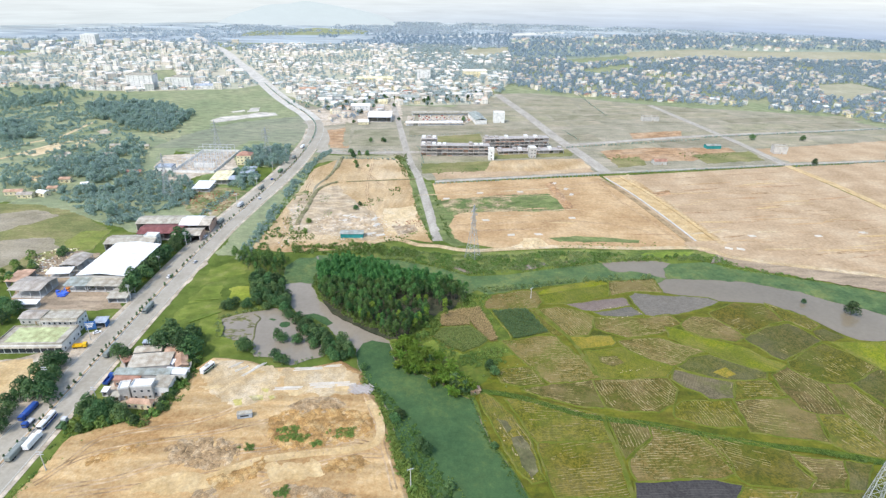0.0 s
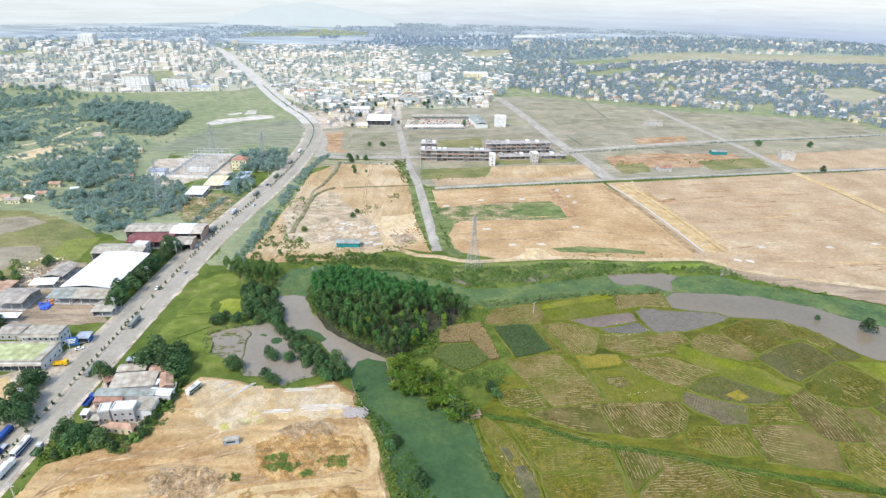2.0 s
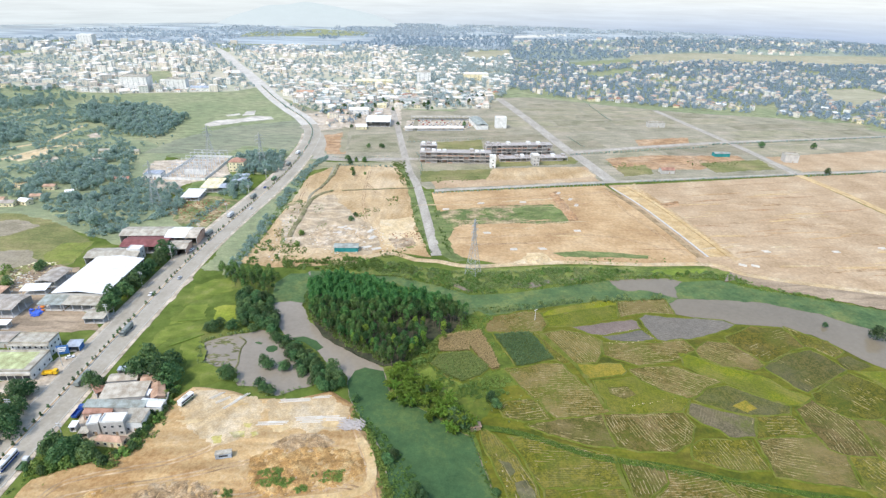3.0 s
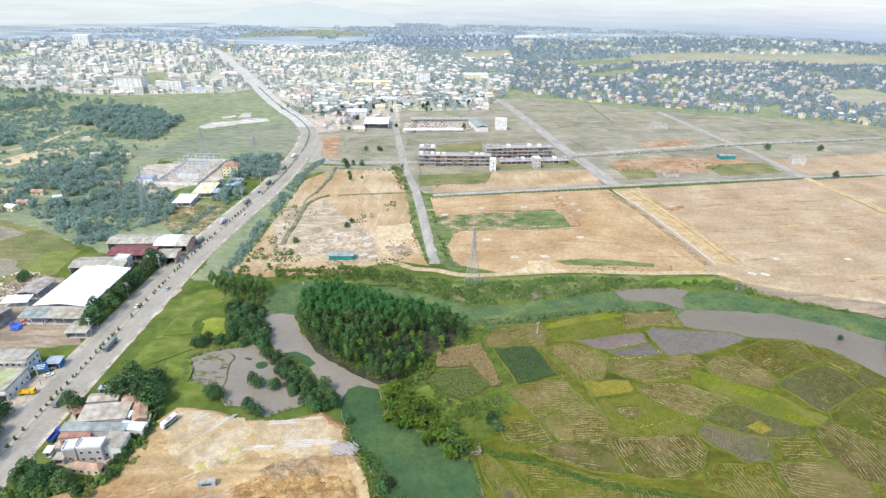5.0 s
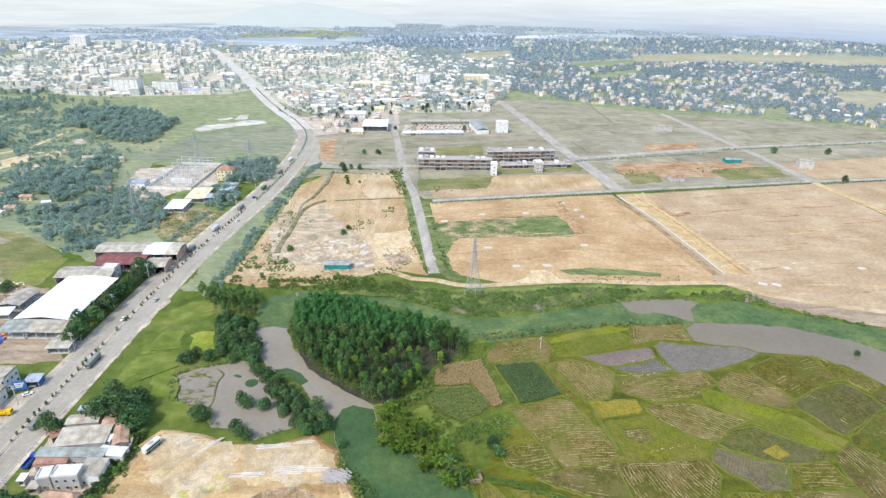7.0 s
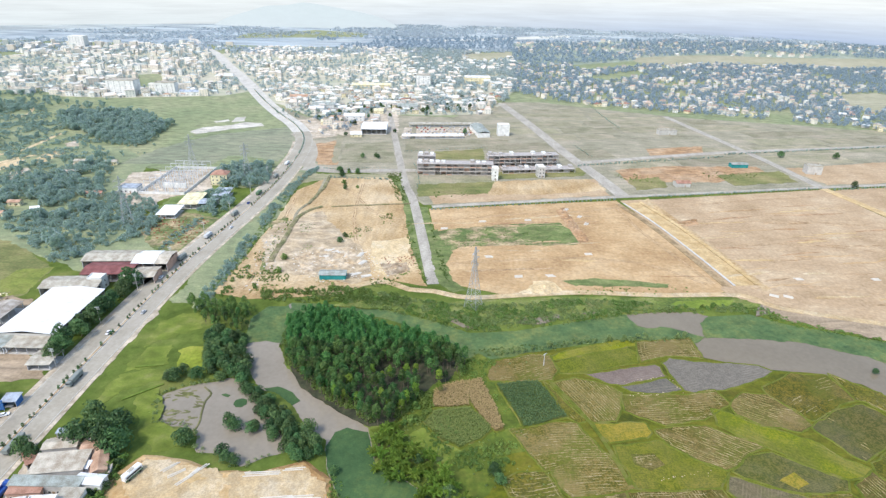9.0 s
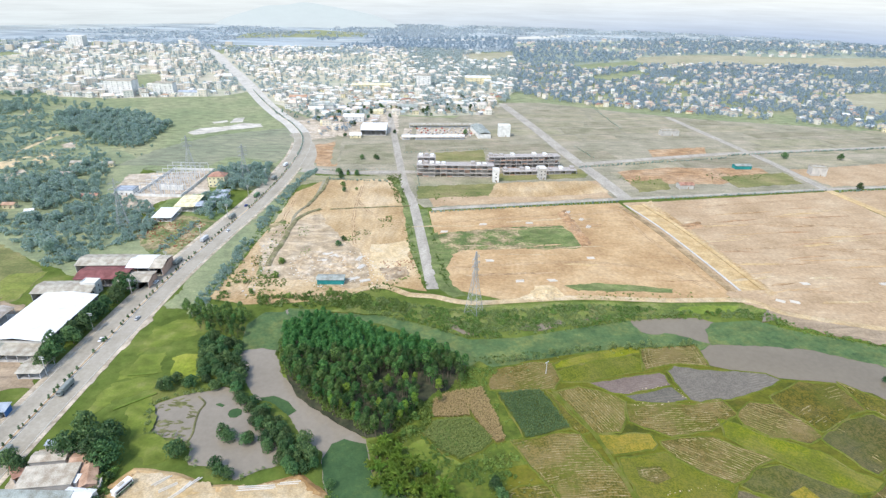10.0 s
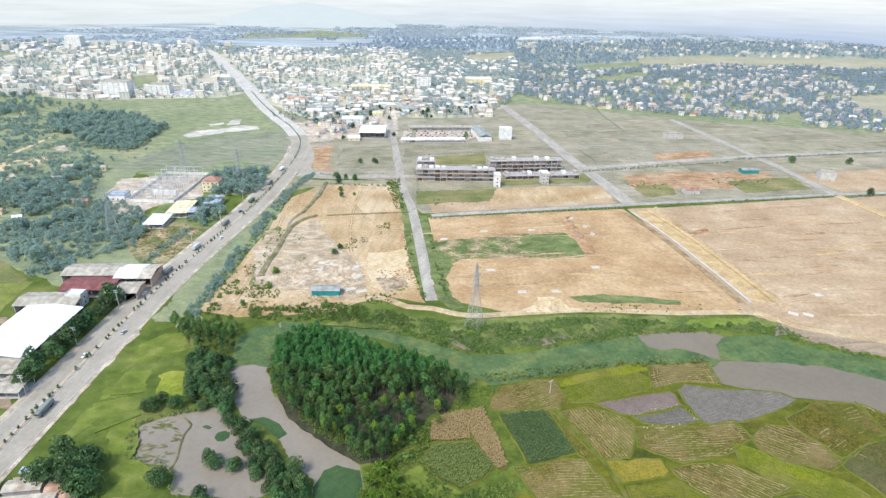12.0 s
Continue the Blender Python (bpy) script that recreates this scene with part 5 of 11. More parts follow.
def town(name, poly, spacing, keep, size, floors, label, seed, gap=None, skip=0, roofs="town_roof"):
    """Many small buildings as one object: walls with window bands, and gable or flat roofs."""
    p = spots(poly, spacing, keep=keep, clump=gap or 0, thin=-0.18, clear=24)[skip:]
    rng = np.random.default_rng(seed)
    v, f, mi = [], [], []
    for x, y, _ in p:
        w, d = size[0] + (size[1] - size[0]) * rng.uniform() ** 2.2, size[0] + (size[1] - size[0]) * rng.uniform() ** 2.2
        h = 3.4 * rng.integers(floors[0], floors[1] + 1) + 0.6
        a = 0.12 + rng.choice([0, 0, 0, 0.5, -0.35]) + rng.normal(scale=0.08)
        c, s = math.cos(a), math.sin(a)
        def pt(u, t, z):
            return (x + u * c - t * s, y + u * s + t * c, z)
        n = len(v)
        v += [pt(u, t, z) for z in (-0.2, h) for u, t in ((-w / 2, -d / 2), (w / 2, -d / 2), (w / 2, d / 2), (-w / 2, d / 2))]
        f += [(n + k, n + (k + 1) % 4, n + 4 + (k + 1) % 4, n + 4 + k) for k in range(4)]
        mi += [0] * 4
        for lv in range(max(1, int(h // 3.4))):
            for side in (-1, 1):
                nb = max(1, int(w / 4))
                for b_ in range(nb):
                    u0 = -w / 2 + w * (b_ + 0.3) / nb
                    n = len(v)
                    v += [pt(u0, side * (d / 2 + 0.06), lv * 3.4 + 1.0), pt(u0 + w * 0.4 / nb, side * (d / 2 + 0.06), lv * 3.4 + 1.0), pt(u0 + w * 0.4 / nb, side * (d / 2 + 0.06), lv * 3.4 + 2.4), pt(u0, side * (d / 2 + 0.06), lv * 3.4 + 2.4)]
                    f.append((n, n + 1, n + 2, n + 3))
                    mi.append(2)
        n = len(v)
        e = 0.5
        if h < 9 and rng.uniform() < 0.75:
            r = h + min(w, d) * rng.uniform(0.16, 0.3)
            v += [pt(-w / 2 - e, -d / 2 - e, h - 0.1), pt(w / 2 + e, -d / 2 - e, h - 0.1), pt(w / 2 + e, d / 2 + e, h - 0.1), pt(-w / 2 - e, d / 2 + e, h - 0.1), pt(-w / 2 + w * 0.1, 0, r), pt(w / 2 - w * 0.1, 0, r)]
            f += [(n, n + 1, n + 5, n + 4), (n + 1, n + 2, n + 5), (n + 2, n + 3, n + 4, n + 5), (n + 3, n, n + 4)]
            mi += [1] * 4
        else:
            v += [pt(-w / 2 - 0.2, -d / 2 - 0.2, h), pt(w / 2 + 0.2, -d / 2 - 0.2, h), pt(w / 2 + 0.2, d / 2 + 0.2, h), pt(-w / 2 - 0.2, d / 2 + 0.2, h), pt(-w / 2 - 0.2, -d / 2 - 0.2, h + 0.8), pt(w / 2 + 0.2, -d / 2 - 0.2, h + 0.8), pt(w / 2 + 0.2, d / 2 + 0.2, h + 0.8), pt(-w / 2 - 0.2, d / 2 + 0.2, h + 0.8)]
            f += [(n + k, n + (k + 1) % 4, n + 4 + (k + 1) % 4, n + 4 + k) for k in range(4)] + [(n + 4, n + 5, n + 6, n + 7)]
            mi += [1] * 5
    return tagged(new(name, mesh_of(name, v, f, [M["town_wall"], M[roofs], M["town_window"]], mi)), label, "buildings", kind="stuff")


TOWN_W = [(-1077.6, 1428.8), (-1029.6, 1645.4), (-855.5, 1705.3), (-673.3, 1736.2), (-463.4, 1385.2), (-343.5, 1091.1), (-373.5, 1038.5), (-456.3, 1018.5), (-526.9, 1000.1), (-625.5, 1001.5), (-723.4, 1063.3), (-816.4, 982.2), (-1032.7, 1017.9), (-1318.9, 1393.4)]
TOWN_C = [(-600.2, 1600.8), (-541.6, 1791.4), (-53.5, 1875.7), (179.0, 1722.3), (122.5, 1140.6), (66.2, 942.7), (-25.6, 916.0), (-80.9, 929.5), (-148.9, 896.2), (-202.8, 900.4), (-280.1, 991.4), (-402.0, 1229.2)]
TOWN_E = [(162.1, 1548.5), (1253.5, 1702.5), (1411.9, 1546.4), (721.9, 747.2), (645.5, 833.1), (614.5, 900.6), (516.7, 935.8), (391.9, 971.9), (269.4, 1017.0), (167.6, 1069.3), (122.5, 1140.6)]
TOWN_FAR = [(-1680.6, 1625.4), (-1290.5, 1726.8), (-643.4, 1842.7), (-601.2, 1716.8), (-1454.7, 1396.0)]
TOWN_FE = [(217.5, 2119.1), (900.0, 2400.0), (1500.0, 2330.0), (2000.0, 1900.0), (1433.0, 1570.8), (163.3, 1560.7)]
# meadow colour paled and blued for the haze over distance
M["hazed_far_meadow"] = streaked("hazed_far_meadow", [(0.235, 0.28, 0.22), (0.28, 0.32, 0.25), (0.33, 0.355, 0.285)], 0.008, (0.4, 1, 1))
for poly, s, g_ in ((TOWN_W, 31, "town_ground"), (TOWN_C, 32, "town_ground"), (TOWN_E, 33, "meadow"), (TOWN_FE, 29, "hazed_far_meadow")):
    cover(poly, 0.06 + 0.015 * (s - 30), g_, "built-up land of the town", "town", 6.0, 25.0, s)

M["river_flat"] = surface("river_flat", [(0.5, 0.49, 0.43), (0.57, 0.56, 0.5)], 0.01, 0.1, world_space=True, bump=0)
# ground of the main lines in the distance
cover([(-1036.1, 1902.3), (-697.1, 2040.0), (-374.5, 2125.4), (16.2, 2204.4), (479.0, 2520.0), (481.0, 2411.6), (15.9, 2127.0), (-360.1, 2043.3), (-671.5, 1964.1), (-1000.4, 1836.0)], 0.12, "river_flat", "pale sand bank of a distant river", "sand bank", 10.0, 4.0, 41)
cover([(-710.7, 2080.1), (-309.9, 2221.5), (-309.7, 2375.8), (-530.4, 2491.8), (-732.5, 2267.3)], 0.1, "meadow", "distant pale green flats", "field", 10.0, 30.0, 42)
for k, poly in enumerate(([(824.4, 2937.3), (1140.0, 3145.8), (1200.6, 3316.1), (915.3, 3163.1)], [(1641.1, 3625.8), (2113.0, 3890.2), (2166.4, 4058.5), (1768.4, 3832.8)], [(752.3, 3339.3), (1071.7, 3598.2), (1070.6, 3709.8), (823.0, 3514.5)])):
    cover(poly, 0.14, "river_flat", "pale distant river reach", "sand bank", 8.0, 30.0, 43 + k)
for k, poly in enumerate(([(48.9, 1731.3), (191.3, 1848.9), (178.7, 1638.9), (59.0, 1545.9)], [(470.6, 1655.5), (744.6, 1751.3), (703.9, 1612.6), (451.6, 1530.4)], [(733.7, 1205.5), (858.8, 1218.8), (762.2, 1000.0), (687.7, 1018.8)], [(516.3, 993.0), (606.8, 981.2), (530.9, 910.6), (473.1, 941.2)], [(88.2, 1123.7), (157.1, 1068.3), (71.3, 1025.4)], [(321.9, 1234.2), (506.9, 1355.5), (501.0, 1302.8), (334.5, 1191.2)], [(1071.1, 1743.5), (1328.5, 1809.9), (1204.8, 1633.0), (1006.0, 1605.9)])):
    cover(poly, 0.14, "meadow", "open field between the houses", "field", 4.0, 25.0, 47 + k)

town("town_houses", TOWN_W, 18.5, 0.5, (6, 19), (1, 3), "white and cream town houses with pale roofs", 1, 170)
town("town_houses", TOWN_C, 17, 0.52, (6, 16), (1, 2), "pale town houses with metal and tiled roofs", 2, 150)
town("village_houses", TOWN_E, 18, 0.45, (5, 11), (1, 2), "scattered houses with white and red roofs among trees", 3, 150, roofs="village_roof")
town("town_houses", TOWN_FAR, 30, 0.7, (9, 26), (1, 4), "distant white town blocks", 4)
town("village_houses", TOWN_FE, 36, 0.5, (8, 16), (1, 2), "distant houses among trees", 5, 300, roofs="village_roof")

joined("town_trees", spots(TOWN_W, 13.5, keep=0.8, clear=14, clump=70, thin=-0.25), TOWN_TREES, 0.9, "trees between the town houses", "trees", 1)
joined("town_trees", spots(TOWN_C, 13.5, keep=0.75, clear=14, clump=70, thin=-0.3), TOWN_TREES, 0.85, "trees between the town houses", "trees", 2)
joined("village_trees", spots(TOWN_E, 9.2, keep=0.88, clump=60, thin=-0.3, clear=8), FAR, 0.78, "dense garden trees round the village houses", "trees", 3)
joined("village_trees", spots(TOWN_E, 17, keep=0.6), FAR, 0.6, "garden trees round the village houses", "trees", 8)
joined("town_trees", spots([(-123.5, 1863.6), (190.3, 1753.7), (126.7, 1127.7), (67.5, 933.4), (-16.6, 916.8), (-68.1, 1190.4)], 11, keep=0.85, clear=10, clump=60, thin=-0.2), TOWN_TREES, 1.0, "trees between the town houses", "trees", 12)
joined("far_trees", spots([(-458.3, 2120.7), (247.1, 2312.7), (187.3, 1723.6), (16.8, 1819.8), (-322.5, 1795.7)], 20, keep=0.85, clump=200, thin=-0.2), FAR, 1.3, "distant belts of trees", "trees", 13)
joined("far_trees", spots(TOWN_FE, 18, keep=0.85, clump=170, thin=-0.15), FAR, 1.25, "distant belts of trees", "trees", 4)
joined("far_trees", spots([(-543.1, 2551.5), (-146.2, 2212.9), (490.3, 2581.0), (940.9, 2522.1), (1594.9, 2242.7), (2586.6, 3666.0), (1444.1, 3900.0), (342.2, 3511.7), (-387.8, 2971.9)], 21, keep=0.9, clump=150, thin=-0.2), SPECK, 1.0, "distant woods on the plain, haze painted in", "trees", 14)
joined("far_trees", spots([(-1109.4, 1516.1), (-725.0, 1913.9), (-506.7, 2380.2), (-861.6, 2525.8), (-1195.7, 2199.3), (-1304.6, 1788.0)], 26, keep=0.8, clump=150, thin=-0.1), SPECK, 0.9, "distant woods on the plain, haze painted in", "trees", 15)
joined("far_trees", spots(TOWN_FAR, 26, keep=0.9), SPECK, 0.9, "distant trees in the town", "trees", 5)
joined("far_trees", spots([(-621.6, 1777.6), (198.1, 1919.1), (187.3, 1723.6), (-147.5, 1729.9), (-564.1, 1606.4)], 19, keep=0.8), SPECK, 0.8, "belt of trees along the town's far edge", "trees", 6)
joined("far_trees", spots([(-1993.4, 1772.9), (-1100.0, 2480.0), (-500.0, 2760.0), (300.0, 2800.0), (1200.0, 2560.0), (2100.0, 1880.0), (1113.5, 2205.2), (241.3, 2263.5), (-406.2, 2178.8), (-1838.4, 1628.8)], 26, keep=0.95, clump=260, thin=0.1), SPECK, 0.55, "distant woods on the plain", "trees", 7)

for k, poly in enumerate(OPEN):
    cover(poly, 0.15 + 0.012 * k, ("straw_field", "straw_field", "meadow", "meadow", "straw_field", "meadow", "meadow")[k], "pale open field among the village trees", "field", 6.0, 8.0, 400 + k)

# dusty dry land far off has no gloss
for key_ in ("far_land", "river_flat", "hazed_far_meadow", "town_ground", "meadow", "straw_field", "dry_grass"):
    M[key_].node_tree.nodes["Principled BSDF"].inputs["Specular IOR Level"].default_value = 0.05

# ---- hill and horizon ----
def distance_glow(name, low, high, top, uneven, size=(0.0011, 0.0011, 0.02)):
    """Emission that stands in for haze: it pales with height, with faint uneven bands."""
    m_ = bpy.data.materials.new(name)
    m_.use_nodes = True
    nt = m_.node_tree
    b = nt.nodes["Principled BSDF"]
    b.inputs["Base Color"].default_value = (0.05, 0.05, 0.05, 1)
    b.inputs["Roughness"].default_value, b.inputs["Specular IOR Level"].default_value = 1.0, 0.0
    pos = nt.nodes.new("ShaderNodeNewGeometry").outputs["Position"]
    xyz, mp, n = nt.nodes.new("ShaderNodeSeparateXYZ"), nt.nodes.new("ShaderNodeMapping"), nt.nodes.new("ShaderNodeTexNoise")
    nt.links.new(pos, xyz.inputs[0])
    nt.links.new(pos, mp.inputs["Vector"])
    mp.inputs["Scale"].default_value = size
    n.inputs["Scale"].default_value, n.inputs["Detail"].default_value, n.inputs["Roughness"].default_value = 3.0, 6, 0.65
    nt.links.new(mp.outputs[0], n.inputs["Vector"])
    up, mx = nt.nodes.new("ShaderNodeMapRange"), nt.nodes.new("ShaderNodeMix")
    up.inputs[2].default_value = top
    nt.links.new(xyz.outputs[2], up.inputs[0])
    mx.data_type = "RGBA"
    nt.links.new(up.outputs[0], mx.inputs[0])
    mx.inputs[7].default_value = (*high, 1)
    # the glow is painted whiter to the left, bluer to the right
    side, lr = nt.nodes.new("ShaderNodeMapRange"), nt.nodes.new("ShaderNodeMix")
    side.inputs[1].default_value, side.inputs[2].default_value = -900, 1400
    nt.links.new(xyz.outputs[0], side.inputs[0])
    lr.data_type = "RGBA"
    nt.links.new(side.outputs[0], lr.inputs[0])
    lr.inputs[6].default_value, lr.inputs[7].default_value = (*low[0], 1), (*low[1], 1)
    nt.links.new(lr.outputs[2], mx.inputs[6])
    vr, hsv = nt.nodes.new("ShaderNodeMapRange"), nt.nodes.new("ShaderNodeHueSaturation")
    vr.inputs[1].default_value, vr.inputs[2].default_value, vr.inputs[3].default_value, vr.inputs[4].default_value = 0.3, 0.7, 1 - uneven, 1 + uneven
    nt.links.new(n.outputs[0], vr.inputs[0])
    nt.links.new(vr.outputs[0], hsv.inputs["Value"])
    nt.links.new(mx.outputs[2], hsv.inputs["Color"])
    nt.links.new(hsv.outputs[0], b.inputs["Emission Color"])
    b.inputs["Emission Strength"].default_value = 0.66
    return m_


# hill and far wall both glow: their haze is put in as emission
M["hill"] = distance_glow("glowing_haze_hill", ((0.68, 0.785, 0.84), (0.66, 0.765, 0.83)), (0.68, 0.79, 0.83), 100.0, 0.03, (0.006, 0.006, 0.02))
M["haze_glow"] = distance_glow("glowing_haze_wall", ((0.76, 0.83, 0.86), (0.43, 0.54, 0.74)), (0.9, 0.945, 0.95), 135.0, 0.09)


def hill(x, y, rx, ry, h, seed, label):
    bm = bmesh.new()
    n = 40
    grid = [[bm.verts.new((x + rx * u, y + ry * w, -2 + h * max(0, 1 - (u * u + w * w)) ** 0.8 * (1 + 0.16 * noise.noise((u * 3 + seed, w * 3, 1.7))))) for u in np.linspace(-1, 1, n)] for w in np.linspace(-1, 1, 16)]
    for r0, r1 in zip(grid, grid[1:]):
        for k in range(n - 1):
            bm.faces.new((r0[k], r0[k + 1], r1[k + 1], r1[k]))
    for f in bm.faces:
        f.smooth = True
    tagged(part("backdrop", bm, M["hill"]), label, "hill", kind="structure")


hill(-615, 2700, 400, 90, 88, 1, "low wooded hill beyond the town, hazed by its own glow")
# an added glowing wall in place of white haze at the plain's far edge
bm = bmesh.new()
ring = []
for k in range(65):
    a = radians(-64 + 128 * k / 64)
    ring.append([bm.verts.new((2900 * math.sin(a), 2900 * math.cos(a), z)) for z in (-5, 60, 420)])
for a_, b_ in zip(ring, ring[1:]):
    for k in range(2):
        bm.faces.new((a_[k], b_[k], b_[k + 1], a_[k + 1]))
tagged(part("backdrop", bm, M["haze_glow"]), "glowing wall of haze colour round the far plain", "haze", kind="structure")

# ---- woods on the left of the highway ----
cover([(-478.3, 383.0), (-542.2, 495.8), (-670.0, 791.6), (-665.1, 851.2), (-524.7, 872.1), (-371.9, 815.9), (-334.5, 717.5), (-342.4, 635.9), (-297.0, 543.7), (-241.8, 503.8), (-218.5, 453.6), (-238.3, 409.6), (-265.2, 414.2), (-318.4, 446.2), (-358.4, 463.3), (-417.6, 463.2), (-395.3, 339.6)], 0.045, "meadow", "rough green slope under the wood", "grass", seed=90)
cover([(-387.0, 423.0), (-369.2, 492.3), (-350.4, 502.8), (-329.9, 512.6), (-283.4, 503.7), (-232.6, 479.1), (-211.8, 460.2), (-194.9, 425.5), (-204.6, 400.1), (-227.1, 396.1), (-260.0, 413.8), (-299.2, 432.2), (-324.3, 374.7)], 0.056, "slope_grass", "lush green ground among the bushes", "grass", seed=91)
cover([(-448.5, 465.6), (-507.5, 576.6), (-523.4, 690.1), (-453.3, 696.5), (-416.6, 718.9), (-354.9, 693.9), (-309.0, 645.4), (-295.6, 577.0), (-299.3, 547.4), (-285.4, 507.1), (-329.9, 512.6), (-373.4, 497.7), (-392.0, 449.4)], 0.052, "slope_grass", "green open ground among the bushes", "grass", seed=94)
cover([(-653.1, 767.7), (-595.1, 840.3), (-557.2, 851.5), (-505.5, 797.9), (-459.2, 715.0), (-488.5, 693.3), (-530.5, 626.9)], 0.07, "slope_grass", "light green orchard on the slope", "orchard", seed=92)
cover([(-241.9, 524.8), (-247.3, 572.9), (-201.5, 580.9), (-171.5, 505.2), (-172.3, 472.5), (-184.5, 434.4), (-205.1, 446.5)], 0.064, "lush", "weedy ground round the sheds", "grass", seed=93)
M["parcel_edge"] = streaked("dusty_olive_ground", [(0.22, 0.215, 0.115), (0.275, 0.255, 0.15), (0.34, 0.295, 0.19)], 0.05, (0.5, 1, 1), gain=0.6)
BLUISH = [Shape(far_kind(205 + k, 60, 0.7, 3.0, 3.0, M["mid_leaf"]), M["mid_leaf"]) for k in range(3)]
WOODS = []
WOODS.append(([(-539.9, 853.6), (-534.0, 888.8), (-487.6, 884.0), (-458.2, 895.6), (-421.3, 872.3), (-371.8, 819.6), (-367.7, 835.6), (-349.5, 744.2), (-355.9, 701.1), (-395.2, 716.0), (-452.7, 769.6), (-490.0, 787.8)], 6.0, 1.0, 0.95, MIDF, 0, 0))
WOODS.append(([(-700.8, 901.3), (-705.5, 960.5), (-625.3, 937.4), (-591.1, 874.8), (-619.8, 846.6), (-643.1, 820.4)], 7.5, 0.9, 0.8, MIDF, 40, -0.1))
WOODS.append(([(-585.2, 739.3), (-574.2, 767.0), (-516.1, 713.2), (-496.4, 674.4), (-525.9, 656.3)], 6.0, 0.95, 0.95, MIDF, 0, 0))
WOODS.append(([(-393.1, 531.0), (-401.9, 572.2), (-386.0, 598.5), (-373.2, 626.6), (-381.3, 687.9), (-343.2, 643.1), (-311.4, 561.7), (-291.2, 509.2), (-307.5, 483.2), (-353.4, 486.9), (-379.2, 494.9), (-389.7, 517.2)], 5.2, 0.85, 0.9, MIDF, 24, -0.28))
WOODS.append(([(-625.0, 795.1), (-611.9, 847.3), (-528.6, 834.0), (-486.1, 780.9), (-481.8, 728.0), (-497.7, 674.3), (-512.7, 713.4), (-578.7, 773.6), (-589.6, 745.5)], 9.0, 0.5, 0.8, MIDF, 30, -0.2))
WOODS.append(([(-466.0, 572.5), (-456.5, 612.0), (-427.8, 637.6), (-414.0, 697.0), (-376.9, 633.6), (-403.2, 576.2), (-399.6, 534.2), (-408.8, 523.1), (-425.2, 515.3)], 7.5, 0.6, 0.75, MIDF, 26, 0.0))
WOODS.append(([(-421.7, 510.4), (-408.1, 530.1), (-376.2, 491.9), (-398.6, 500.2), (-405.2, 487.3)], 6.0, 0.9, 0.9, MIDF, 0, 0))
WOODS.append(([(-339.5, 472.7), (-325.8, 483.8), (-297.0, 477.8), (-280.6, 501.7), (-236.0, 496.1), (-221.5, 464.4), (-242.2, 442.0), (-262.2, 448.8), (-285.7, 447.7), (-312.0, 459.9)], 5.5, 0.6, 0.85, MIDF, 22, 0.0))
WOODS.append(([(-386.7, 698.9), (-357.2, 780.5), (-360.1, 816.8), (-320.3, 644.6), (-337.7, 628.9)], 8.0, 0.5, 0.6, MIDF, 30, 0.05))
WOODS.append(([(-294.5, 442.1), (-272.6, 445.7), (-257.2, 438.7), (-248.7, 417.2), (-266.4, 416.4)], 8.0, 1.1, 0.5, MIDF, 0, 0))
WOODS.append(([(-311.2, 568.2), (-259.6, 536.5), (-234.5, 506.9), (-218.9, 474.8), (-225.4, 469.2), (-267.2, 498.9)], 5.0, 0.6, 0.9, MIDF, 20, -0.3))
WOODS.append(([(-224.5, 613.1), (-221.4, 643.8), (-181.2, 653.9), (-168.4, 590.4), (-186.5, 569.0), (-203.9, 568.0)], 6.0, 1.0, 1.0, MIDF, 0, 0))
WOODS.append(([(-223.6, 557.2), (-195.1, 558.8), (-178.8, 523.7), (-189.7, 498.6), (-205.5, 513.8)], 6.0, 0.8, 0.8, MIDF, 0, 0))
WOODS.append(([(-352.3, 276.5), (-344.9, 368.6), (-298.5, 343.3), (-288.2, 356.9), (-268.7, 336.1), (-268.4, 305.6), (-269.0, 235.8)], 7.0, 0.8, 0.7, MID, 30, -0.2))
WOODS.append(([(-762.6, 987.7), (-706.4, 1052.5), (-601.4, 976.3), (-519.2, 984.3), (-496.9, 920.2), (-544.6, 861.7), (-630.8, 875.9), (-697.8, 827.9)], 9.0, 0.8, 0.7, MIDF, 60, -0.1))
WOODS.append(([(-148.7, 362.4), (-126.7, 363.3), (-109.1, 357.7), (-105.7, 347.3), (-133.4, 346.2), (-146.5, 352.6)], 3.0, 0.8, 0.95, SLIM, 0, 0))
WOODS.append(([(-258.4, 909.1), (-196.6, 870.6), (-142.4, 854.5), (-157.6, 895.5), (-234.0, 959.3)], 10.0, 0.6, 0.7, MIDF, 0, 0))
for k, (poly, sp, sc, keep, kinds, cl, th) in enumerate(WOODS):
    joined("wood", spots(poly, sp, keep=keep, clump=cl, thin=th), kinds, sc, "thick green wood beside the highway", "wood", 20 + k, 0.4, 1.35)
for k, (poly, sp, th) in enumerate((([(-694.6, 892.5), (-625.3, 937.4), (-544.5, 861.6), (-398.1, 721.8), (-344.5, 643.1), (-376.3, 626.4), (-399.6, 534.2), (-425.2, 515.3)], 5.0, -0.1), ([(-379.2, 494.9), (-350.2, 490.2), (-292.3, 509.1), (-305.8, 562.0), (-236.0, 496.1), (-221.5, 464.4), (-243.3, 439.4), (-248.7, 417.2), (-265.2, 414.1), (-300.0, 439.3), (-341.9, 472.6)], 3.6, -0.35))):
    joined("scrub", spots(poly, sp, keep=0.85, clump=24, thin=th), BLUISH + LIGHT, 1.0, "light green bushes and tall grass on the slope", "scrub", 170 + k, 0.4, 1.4)
